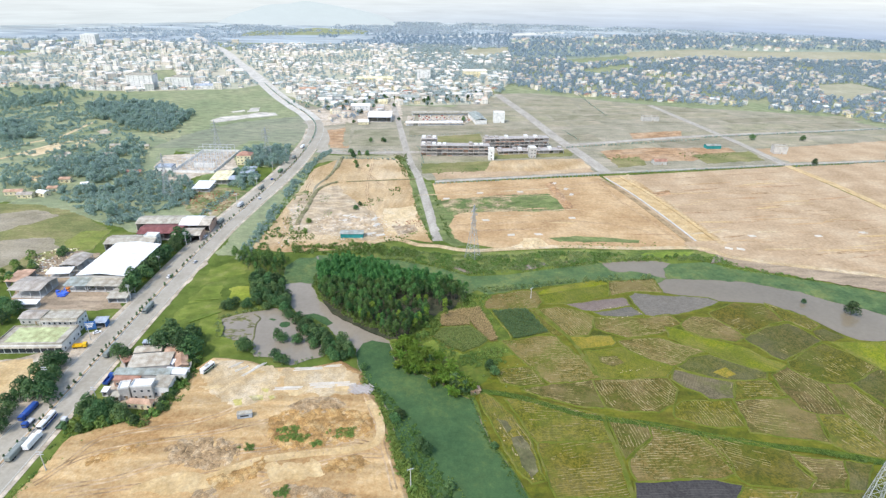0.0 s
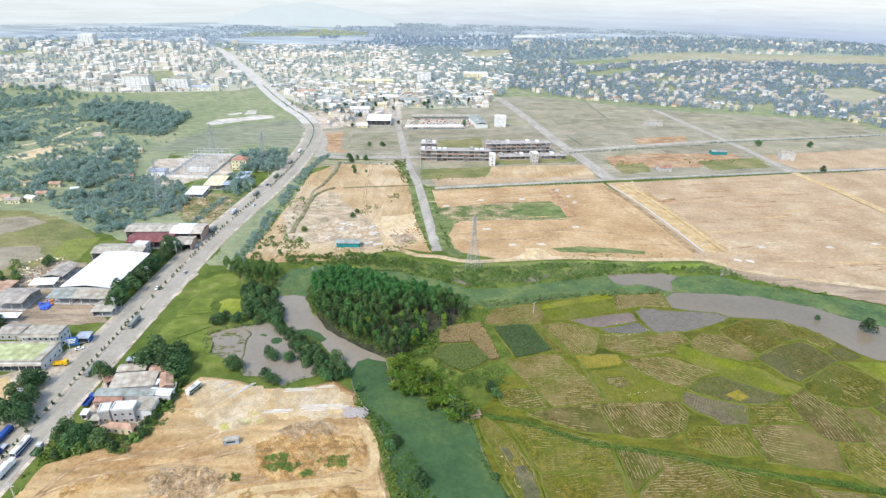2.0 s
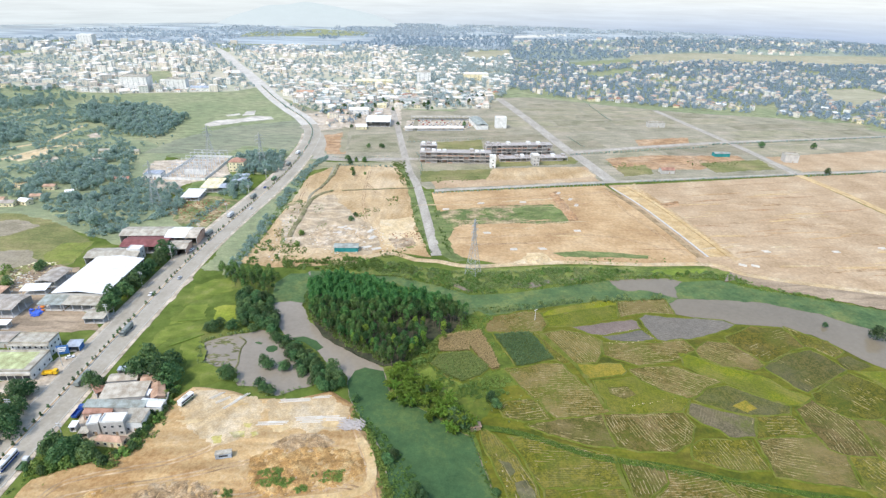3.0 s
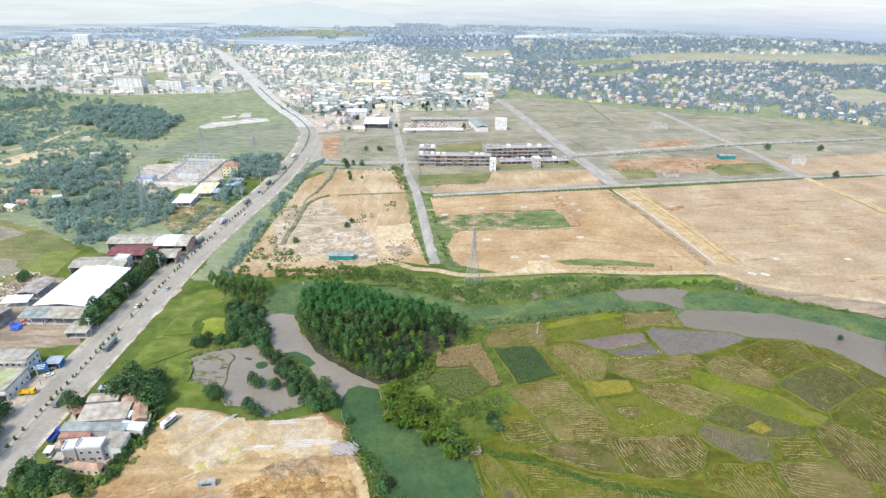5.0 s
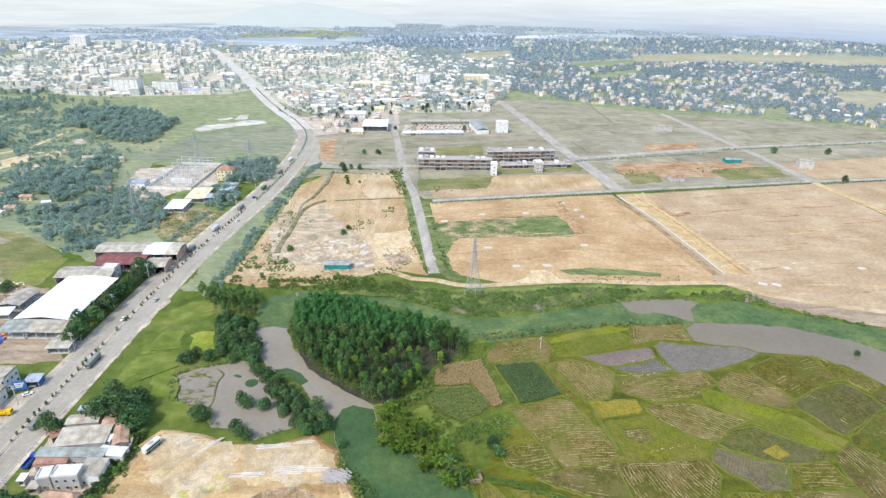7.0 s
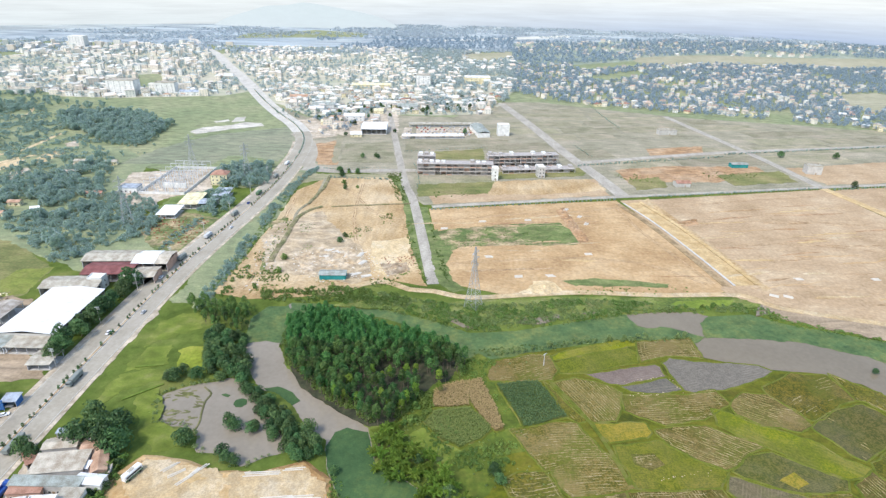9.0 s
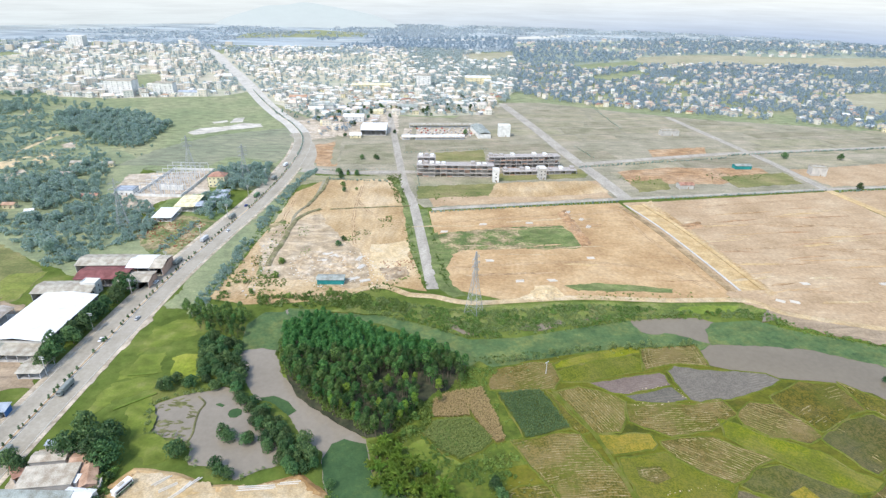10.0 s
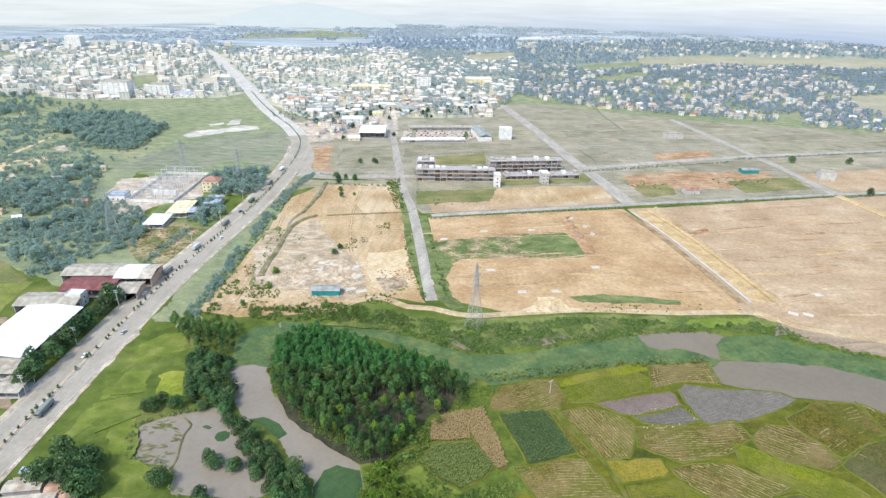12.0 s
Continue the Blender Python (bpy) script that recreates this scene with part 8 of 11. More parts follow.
for line, h_ in (([(147.8, 686.0), (330.8, 740.9)], 1.4), ([(-20.4, 737.1), (51.0, 754.8)], 3.0), ([(206.7, 863.2), (352.2, 912.9)], 3.0), ([(158.7, 785.8), (341.7, 835.4)], 3.0), ([(365.4, 811.8), (584.4, 865.9)], 3.0), ([(-34.1, 643.7), (-41.9, 723.5)], 3.0), ([(-42.2, 883.7), (-40.7, 770.8)], 3.0)):
    tagged(ribbon("road", smooth_line(line, 10.0), h_, 0.13, M["dry_grass"]), "pale unfinished estate lane", "road", kind="structure")

# ================= buildings =================
def mat2(name, c, rough=0.6, metal=0.0, scale=0.25):
    worn = name.startswith("roof") and name != "roof_white"
    c2 = tuple(min(1, v * (1.32 if worn else 1.18) + 0.01) for v in c)
    c0 = tuple(v * d for v, d in zip(c, (0.68, 0.62, 0.56) if worn else (0.82, 0.82, 0.82)))
    M[name] = surface(name, [c0, c, c2], scale, 2.5, rough=rough, metal=metal, bump=0.2)


for name_, col in (("roof_white", (0.7, 0.7, 0.69)), ("roof_grey", (0.34, 0.305, 0.26)), ("roof_light", (0.37, 0.34, 0.275)), ("roof_teal", (0.28, 0.305, 0.275)), ("roof_red", (0.34, 0.19, 0.135)), ("roof_tile", (0.41, 0.265, 0.18)), ("roof_dark_red", (0.19, 0.07, 0.065)),
                   ("roof_green", (0.4, 0.43, 0.22)), ("roof_blue", (0.33, 0.37, 0.42)), ("roof_cream", (0.66, 0.6, 0.38)), ("roof_beige", (0.42, 0.375, 0.3)), ("wall_white", (0.66, 0.65, 0.62)), ("wall_cream", (0.66, 0.58, 0.38)), ("wall_grey", (0.45, 0.43, 0.4)), ("wall_brick", (0.44, 0.28, 0.21)),
                   ("bare_concrete", (0.38, 0.345, 0.315)), ("teal_sheet", (0.02, 0.22, 0.22)), ("blue_sign", (0.04, 0.13, 0.32)), ("steel", (0.5, 0.51, 0.52)), ("galvanised", (0.38, 0.39, 0.39)), ("rust", (0.25, 0.1, 0.05)), ("timber", (0.3, 0.22, 0.14)),
                   ("yellow_paint", (0.72, 0.45, 0.02)), ("blue_paint", (0.025, 0.075, 0.28)), ("white_paint", (0.78, 0.78, 0.78)), ("grey_tarp", (0.22, 0.24, 0.22)), ("tyre", (0.02, 0.02, 0.02)), ("red_paint", (0.5, 0.05, 0.04)), ("green_paint", (0.1, 0.17, 0.09)), ("blue_tarp", (0.05, 0.12, 0.5)), ("orange_tarp", (0.6, 0.2, 0.04))):
    mat2(name_, col, 0.5 if "paint" in name_ else 0.75)


def roof_mesh(kind, w, d, h, rise, over=0.5, thick=0.18):
    """A roof over a w x d plan at height h: flat with a parapet, gable (ridge along y), ridge_x, hip or lean."""
    bm = bmesh.new()
    x0, x1, y0, y1 = -w / 2 - over, w / 2 + over, -d / 2 - over, d / 2 + over
    if kind == "flat":
        box(bm, x0 + over - 0.12, y0 + over - 0.12, h, x1 - over + 0.12, y1 - over + 0.12, h + 0.25)
        e = 0.2
        for bx in ((x0 + over - 0.12, y0 + over - 0.12, x1 - over + 0.12, y0 + over - 0.12 + e), (x0 + over - 0.12, y1 - over + 0.12 - e, x1 - over + 0.12, y1 - over + 0.12), (x0 + over - 0.12, y0 + over + 0.1, x0 + over + 0.1, y1 - over - 0.1), (x1 - over - 0.1, y0 + over + 0.1, x1 - over + 0.12, y1 - over - 0.1)):
            box(bm, bx[0], bx[1], h + 0.25, bx[2], bx[3], h + 0.9)
        return bm
    if kind == "gable":
        top = [((x0, y, h), (0, y, h + rise), (x1, y, h)) for y in (y0, y1)]
    elif kind == "ridge_x":
        top = [((x, y0, h), (x, 0, h + rise), (x, y1, h)) for x in (x1, x0)]
    elif kind == "lean":
        top = [((x, y0, h), (x, 0, h + rise / 2), (x, y1, h + rise)) for x in (x1, x0)]
    if kind == "hip":
        i = min(w, d) / 2
        r = [(-w / 2 + i, 0, h + rise), (w / 2 - i, 0, h + rise)] if w >= d else [(0, -d / 2 + i, h + rise), (0, d / 2 - i, h + rise)]
        c = [bm.verts.new(p) for p in ((x0, y0, h), (x1, y0, h), (x1, y1, h), (x0, y1, h))]
        ra, rb = (bm.verts.new(p) for p in (r[0], (r[1][0] + 0.01, r[1][1] + 0.01, r[1][2])))
        if w >= d:
            fs = ((c[0], c[1], rb, ra), (c[1], c[2], rb), (c[2], c[3], ra, rb), (c[3], c[0], ra))
        else:
            fs = ((c[0], c[1], ra), (c[1], c[2], rb, ra), (c[2], c[3], rb), (c[3], c[0], ra, rb))
        for q in fs:
            bm.faces.new(q)
        bm.faces.new(c)
    else:
        vs = [[bm.verts.new((*p[:2], p[2] + dz)) for p in row] for row in top for dz in (thick, 0)]
        for k in range(2):
            bm.faces.new((vs[0][k], vs[0][k + 1], vs[2][k + 1], vs[2][k]))
            bm.faces.new((vs[1][k], vs[3][k], vs[3][k + 1], vs[1][k + 1]))
            bm.faces.new((vs[0][k], vs[1][k], vs[1][k + 1], vs[0][k + 1]))
            bm.faces.new((vs[2][k], vs[2][k + 1], vs[3][k + 1], vs[3][k]))
        for k in (0, 2):
            bm.faces.new((vs[0][k], vs[2][k], vs[3][k], vs[1][k]))
    bmesh.ops.recalc_face_normals(bm, faces=bm.faces)
    return bm


def window_mesh():
    """A window of unit width and height, set into its frame."""
    bm = bmesh.new()
    box(bm, -0.5, 0, 0, 0.5, 0.1, 1)
    front = [f for f in bm.faces if f.normal.y < -0.9]
    bmesh.ops.inset_individual(bm, faces=front, thickness=0.07, depth=0)
    bmesh.ops.inset_individual(bm, faces=front, thickness=0.01, depth=-0.05)
    pane = front[0]
    bm.faces.index_update()
    glass_index = pane.index
    me = bpy.data.meshes.new("window")
    bm.to_mesh(me)
    me.materials.append(M["wall_white"])
    me.materials.append(M["glass"])
    me.polygons.foreach_set("material_index", [1 if k == glass_index else 0 for k in range(len(bm.faces))])
    bm.free()
    return me


WINDOW = window_mesh()


def windows_on(root, w, d, h, sides="fblr", pitch=3.4, ww=1.3, wh=1.4, floor_h=3.4):
    for lv in range(max(1, int((h + 0.4) // floor_h))):
        for sd in sides:
            length = w if sd in "fb" else d
            n = max(1, int(length / pitch))
            for k in range(n):
                u = -length / 2 + length * (k + 0.5) / n
                ob = new("window", WINDOW)
                ob.parent = root
                z = lv * floor_h + 1.0
                at = {"f": (u, -d / 2 - 0.08, 0), "b": (u, d / 2 + 0.08, 180), "l": (-w / 2 - 0.08, u, -90), "r": (w / 2 + 0.08, u, 90)}[sd]
                ob.matrix_basis = Matrix.LocRotScale((at[0], at[1], z), Euler((0, 0, radians(at[2]))), (ww, 1, wh))


def house(x, y, turn, w, d, h, roof, roof_mat, wall_mat, label, rise=1.8, win="flr", over=0.5, category="house", group="", name="house", z=0.0, pitch=3.4, door=True):
    root = new(name)
    root.matrix_basis = pose(x, y, z, 0, 0, turn)
    bm = bmesh.new()
    box(bm, -w / 2, -d / 2, -0.3, w / 2, d / 2, h)
    if roof in ("gable", "ridge_x", "lean"):
        # wall tops that follow the roof
        ends = {"gable": [((-w / 2, y_, h), (w / 2, y_, h), (0, y_, h + rise * w / (w + 2 * over))) for y_ in (-d / 2, d / 2)], "ridge_x": [((x_, -d / 2, h), (x_, d / 2, h), (x_, 0, h + rise * d / (d + 2 * over))) for x_ in (-w / 2, w / 2)], "lean": [((x_, -d / 2, h), (x_, d / 2, h), (x_, d / 2, h + rise * 0.9)) for x_ in (-w / 2, w / 2)]}[roof]
        for tri in ends:
            bm.faces.new([bm.verts.new(v) for v in tri])
        if roof == "lean":
            bm.faces.new([bm.verts.new(v) for v in ((-w / 2, d / 2, h), (w / 2, d / 2, h), (w / 2, d / 2, h + rise * 0.9), (-w / 2, d / 2, h + rise * 0.9))])
    part("wall", bm, M[wall_mat], root)
    part("roof", roof_mesh(roof, w, d, h, rise, over), M[roof_mat], root)
    if win:
        windows_on(root, w, d, h, win, pitch)
    if door:
        bm = bmesh.new()
        box(bm, -0.5, -0.06, 0, 0.5, 0.04, 2.1)
        dr = part("door", bm, M["timber"], root)
        dr.matrix_basis = pose(w * 0.12, -d / 2 - 0.03, 0)
    return tagged(root, label, category, group)


def shed(x, y, turn, w, d, h, roof, roof_mat, label, rise=1.5, walls="", wall_mat="wall_grey", over=0.6, bay=6.0, name="shed", category="shed", z=0.0, roof_thick=0.15):
    """An open shed: posts, roof, ridge or rafters, and those walls that it has."""
    root = new(name)
    root.matrix_basis = pose(x, y, z, 0, 0, turn)
    part("roof", roof_mesh(roof, w, d, h, rise, over, roof_thick), M[roof_mat], root)
    bm = bmesh.new()
    box(bm, -0.12, -0.12, -0.2, 0.12, 0.12, h)
    post = None
    nx4, ny4 = max(1, round(w / bay)), max(1, round(d / bay))
    for i in range(nx4 + 1):
        for j in range(ny4 + 1):
            if i in (0, nx4) or j in (0, ny4):
                if post is None:
                    post = part("post", bm, M["steel"], root)
                    p_ = post
                else:
                    p_ = new("post", post.data)
                    p_.parent = root
                p_.matrix_basis = pose(-w / 2 + 0.2 + (w - 0.4) * i / nx4, -d / 2 + 0.2 + (d - 0.4) * j / ny4, 0)
    spec_ = {"f": (-w / 2, -d / 2 - 0.05, w / 2, -d / 2 + 0.05), "b": (-w / 2, d / 2 - 0.05, w / 2, d / 2 + 0.05), "l": (-w / 2 - 0.05, -d / 2, -w / 2 + 0.05, d / 2), "r": (w / 2 - 0.05, -d / 2, w / 2 + 0.05, d / 2)}
    for sd in walls:
        bm = bmesh.new()
        a_ = spec_[sd]
        box(bm, a_[0], a_[1], -0.2, a_[2], a_[3], h - 0.1)
        part("wall", bm, M[wall_mat], root)
    bm = bmesh.new()
    box(bm, -w / 2, -d / 2, -0.2, w / 2, d / 2, 0.12)
    part("floor_slab", bm, M["concrete"], root)
    return tagged(root, label, category)


# factory beside the highway
shed(-217.5, 342, 0, 31, 48, 7.2, "gable", "roof_white", "large factory hall with a white metal roof", 1.6, "flb", "wall_grey", name="factory_hall", category="factory")
shed(-230, 313.5, 0, 13, 9, 4.6, "lean", "roof_teal", "lean-to with a teal metal roof at the factory", 1.2, "", name="lean_to")
shed(-211.5, 313.5, 0, 22, 8.5, 4.6, "lean", "roof_light", "open lean-to with a pale metal roof", 1.0, "", name="lean_to")
shed(-255.5, 309, 0, 19, 17, 5.5, "ridge_x", "roof_grey", "open shed with a grey metal roof", 1.4, "b", name="shed")
shed(-271, 320, 0, 10, 14, 4.5, "lean", "roof_tile", "low shed with a brown tiled roof", 1.2, "bl", name="shed")
shed(-197.5, 302.5, 3, 11, 12, 3.6, "ridge_x", "roof_light", "small stall with a pale metal roof", 0.9, "l", name="stall")
shed(-228, 378, 5, 34, 15, 5.2, "ridge_x", "roof_light", "long grey-roofed workshop behind the factory", 1.6, "bl", name="workshop")
house(-215, 381.5, 0, 9, 6, 7.6, "flat", "wall_white", "wall_white", "white two-storey office beside the factory", win="flr")
shed(-214.5, 397, 4, 31, 17, 5.6, "ridge_x", "roof_dark_red", "workshop with a dark red metal roof", 1.8, "blr", "wall_brick", name="workshop")
shed(-222.5, 414, 4, 34, 16, 6.2, "ridge_x", "roof_light", "long workshop with a grey metal roof", 1.8, "bl", name="workshop")
shed(-197.8, 412.5, 4, 14, 19, 6.5, "ridge_x", "roof_white", "workshop bay with a white metal roof", 1.9, "b", name="workshop")
shed(-186.2, 413, 4, 8, 19, 6.4, "ridge_x", "roof_beige", "workshop front with a tan roof and brick end", 1.9, "br", "wall_brick", name="workshop")
shed(-193.5, 393.5, 6, 20, 14, 5.0, "ridge_x", "roof_beige", "low workshop with a tan metal roof", 1.2, "blr", "wall_brick", name="workshop")
shed(-250, 345, 0, 12, 18, 4.5, "gable", "roof_grey", "low store with a rusty grey roof", 1.2, "l", name="store")
shed(-252, 330, 8, 14, 7, 3.5, "lean", "roof_white", "small lean-to with a white roof", 0.8, "", name="lean_to")
shed(-248, 290, 4, 14, 4, 3.4, "lean", "roof_white", "narrow white-roofed store in the yard", 0.5, "b", name="store")
# service station and shop
showroom = house(-216, 253, 3, 34, 17, 5.4, "flat", "roof_light", "wall_white", "wide flat-roofed showroom with a green and white roof", win="fr", pitch=4.2, name="showroom", category="building")
bm = bmesh.new()
box(bm, -13.5, -6.5, 5.64, 13, 7.4, 5.7)
part("roof_felt", bm, M["roof_green"], showroom, "lime green roofing felt")
for k in range(9):
    bm = bmesh.new()
    box(bm, -16.4 + 3.7 * k, -8.72, 0.5, -13.3 + 3.7 * k, -8.56, 3.9)
    part("shop_window", bm, M["glass"], showroom, "dark shop window")
bm = bmesh.new()
box(bm, -17.6, -10.2, 4.1, 17.6, -8.55, 4.35)
part("canopy", bm, M["roof_light"], showroom)
villa = house(-212, 270, 2, 20, 9, 7.6, "flat", "roof_light", "wall_white", "two-storey pillared house with a long balcony", win="flr", pitch=2.8)
bm = bmesh.new()
box(bm, -10, -6.6, 3.55, 10, -4.55, 3.8)
box(bm, -10, -6.6, 3.8, 10, -6.48, 4.6)
part("balcony", bm, M["wall_white"], villa)
bm = bmesh.new()
box(bm, -10.4, -6.8, 7.3, 10.4, -4.7, 7.55)
part("eave", bm, M["roof_light"], villa)
for k in range(7):
    bm = bmesh.new()
    box(bm, -9.9 + 3.24 * k, -6.5, -0.1, -9.6 + 3.24 * k, -6.2, 7.3)
    part("pillar", bm, M["wall_white"], villa)
house(-232, 276, 2, 14, 9, 4.0, "ridge_x", "roof_grey", "wall_grey", "low grey-roofed house behind the showroom", 1.4)
bm = bmesh.new()
box(bm, -4.5, -0.25, 1.2, 4.5, 0.25, 8.2)
sg = part("sign_panel", bm, M["blue_sign"])
sg.matrix_basis = pose(-196, 266.5, 0, 0, 0, 15) @ Matrix.Diagonal((0.62, 1, 0.72, 1))
for u in (-4.0, 4.0):
    bm = bmesh.new()
    box(bm, u - 0.15, -0.15, -0.2, u + 0.15, 0.15, 1.25)
    part("post", bm, M["steel"], sg)
bm = bmesh.new()
for zz in (6.6, 5.2, 3.8):
    box(bm, -3.2, -0.3, zz - 0.45, 3.2 - (6.6 - zz) * 0.6, -0.27, zz + 0.45)
part("lettering_bars", bm, M["white_paint"], sg)
tagged(sg, "tall blue sign panel with white bars", "sign")
shed(-193, 272, 6, 6, 5, 3.4, "lean", "roof_blue", "small blue-roofed kiosk by the road", 0.6, "blr", "blue_sign", name="kiosk")

# houses between the highway and the cleared plot
for args in (
    (-145.5, 224.0, 0.4, 26.8, 4.1, 5.0, "lean", "roof_teal", "wall_grey", "long house with a grey green metal roof", 0.7),
    (-146.0, 233.5, 8.8, 19.6, 9.8, 5.0, "lean", "roof_beige", "wall_grey", "broad house with a weathered beige metal roof", 0.8),
    (-152.1, 243.9, 9.3, 13.0, 5.6, 4.6, "ridge_x", "roof_beige", "wall_grey", "house with a pale patched metal roof", 0.9),
    (-138.9, 242.8, 14.6, 7.4, 7.8, 4.6, "ridge_x", "roof_tile", "wall_brick", "house with a worn brown tiled roof", 1.3),
    (-131.5, 234.9, 24.5, 5.7, 10.9, 4.4, "gable", "roof_tile", "wall_brick", "house with a brown tiled gable roof", 1.2),
    (-136.5, 245.7, -4.5, 10.9, 3.2, 4.6, "lean", "roof_grey", "wall_grey", "low house with a grey metal roof", 0.5),
    (-130.0, 225.8, -3.6, 10.6, 4.9, 4.8, "ridge_x", "roof_white", "wall_white", "house with a bright white metal roof", 0.7),
    (-136.2, 233.1, 1.4, 3.5, 3.5, 4.4, "lean", "roof_white", "wall_white", "small outbuilding with a white metal roof", 0.4),
    (-151.8, 221.5, 5.4, 12.1, 4.4, 3.9, "lean", "roof_red", "wall_brick", "narrow house with a red tiled roof", 0.8),
    (-139.6, 212.5, 5.7, 9.4, 5.2, 7.4, "flat", "wall_white", "wall_grey", "white two-storey concrete house", 1.0),
    (-148.3, 212.3, 13.8, 4.4, 5.4, 6.2, "flat", "wall_white", "wall_grey", "lower wing of a white concrete house", 1.0),
    (-132.4, 216.4, 0.0, 8.3, 8.1, 5.6, "lean", "roof_light", "wall_white", "plain house with a pale grey roof", 0.5),
    (-138.0, 205.0, -4.5, 12.1, 3.5, 3.2, "hip", "roof_tile", "wall_cream", "small house with an orange tiled hip roof", 1.7),
):
    house(*args[:9], args[9], rise=args[10], group="roadside houses", pitch=3.0, over=0.3)
for x, y, t_, w_, d_, h_, rm, lb in (
    (-160.8, 237.4, 43.4, 4.5, 7.6, 3.4, "roof_red", "dull red metal lean-to by the road"),
    (-157.6, 252.3, 2.6, 3.8, 2.4, 3.0, "roof_blue", "small stall with a pale blue roof"),
    (-158.4, 213.1, 1.8, 2.5, 3.1, 2.8, "roof_white", "small stall with a white metal roof"),
    (-151.5, 209.4, 1.3, 3.8, 3.2, 3.0, "roof_light", "weathered metal lean-to beside a white house"),
    (-127.5, 232.3, 10.6, 2.7, 3.7, 3.2, "roof_grey", "grey metal lean-to behind a house"),
    (-134.5, 217.1, -2.4, 4.1, 2.4, 3.0, "roof_light", "weathered metal lean-to behind a house"),
):
    shed(x, y, t_, w_, d_, h_, "lean", rm, lb, 0.5, "blr", "wall_grey", over=0.3, bay=4.0, name="lean_to", category="lean-to")
cover([(-155.7, 211.3), (-160.3, 218.3), (-163.6, 231.8), (-163.3, 251.3), (-148.9, 255.1), (-135.8, 253.7), (-126.4, 233.1), (-129.9, 215.7), (-131.6, 204.2), (-146.4, 203.7)], 0.13, "gravel", "trodden yards between the roadside houses", "yard", 2.0, 1.0, 740)

# sheds, yellow house, substation
shed(-225.5, 506, 3, 15, 20, 3.6, "lean", "roof_white", "open shed with a white metal roof", 0.8, "", name="shed")
shed(-217.5, 532, 3, 16, 26, 4.4, "lean", "roof_cream", "open shed with a cream metal roof", 1.0, "", name="shed")
shed(-202, 528, 3, 13, 12, 4.2, "ridge_x", "roof_blue", "shed with a blue grey metal roof", 1.0, "bl", name="shed")
shed(-198, 552, 3, 12, 18, 4.2, "lean", "roof_blue", "shed with a pale blue metal roof", 1.0, "", name="shed")
house(-213, 588, 3, 15, 12, 10.4, "hip", "roof_red", "wall_cream", "yellow three-storey house with a red hip roof", 3.4, pitch=3.6)
for args in ((-387.2, 482.1, 8, 22, 9, "roof_tile"), (-372.5, 475.5, 5, 18, 10, "roof_grey"), (-360.6, 480.5, -20, 14, 9, "roof_white"), (-359.1, 492.8, 10, 12, 8, "roof_tile"), (-337.1, 505.1, 20, 9, 7, "roof_white"), (-363.4, 518.7, 5, 14, 8, "roof_tile"), (-311.6, 544.6, 8, 22, 8, "roof_red"), (-367.5, 604.1, 5, 24, 9, "roof_grey"), (-378.7, 640.8, 8, 18, 9, "roof_light"), (-347.2, 640.4, 10, 16, 9, "roof_light"), (-390.8, 821.9, 5, 30, 16, "roof_light")):
    house(args[0], args[1], args[2], args[3] * 0.7, args[4] * 0.75, 3.4, "ridge_x", args[5], "wall_cream", "small house among the trees beside the highway", 1.5, group="houses in the wood")


def strut(bm, a, b, r):
    a, b = Vector(a), Vector(b)
    q = (b - a).to_track_quat("Z", "Y").to_matrix().to_4x4()
    res = bmesh.ops.create_cube(bm, size=1)
    bmesh.ops.transform(bm, matrix=Matrix.Translation((a + b) / 2) @ q @ Matrix.Diagonal((r, r, (b - a).length, 1)), verts=res["verts"])


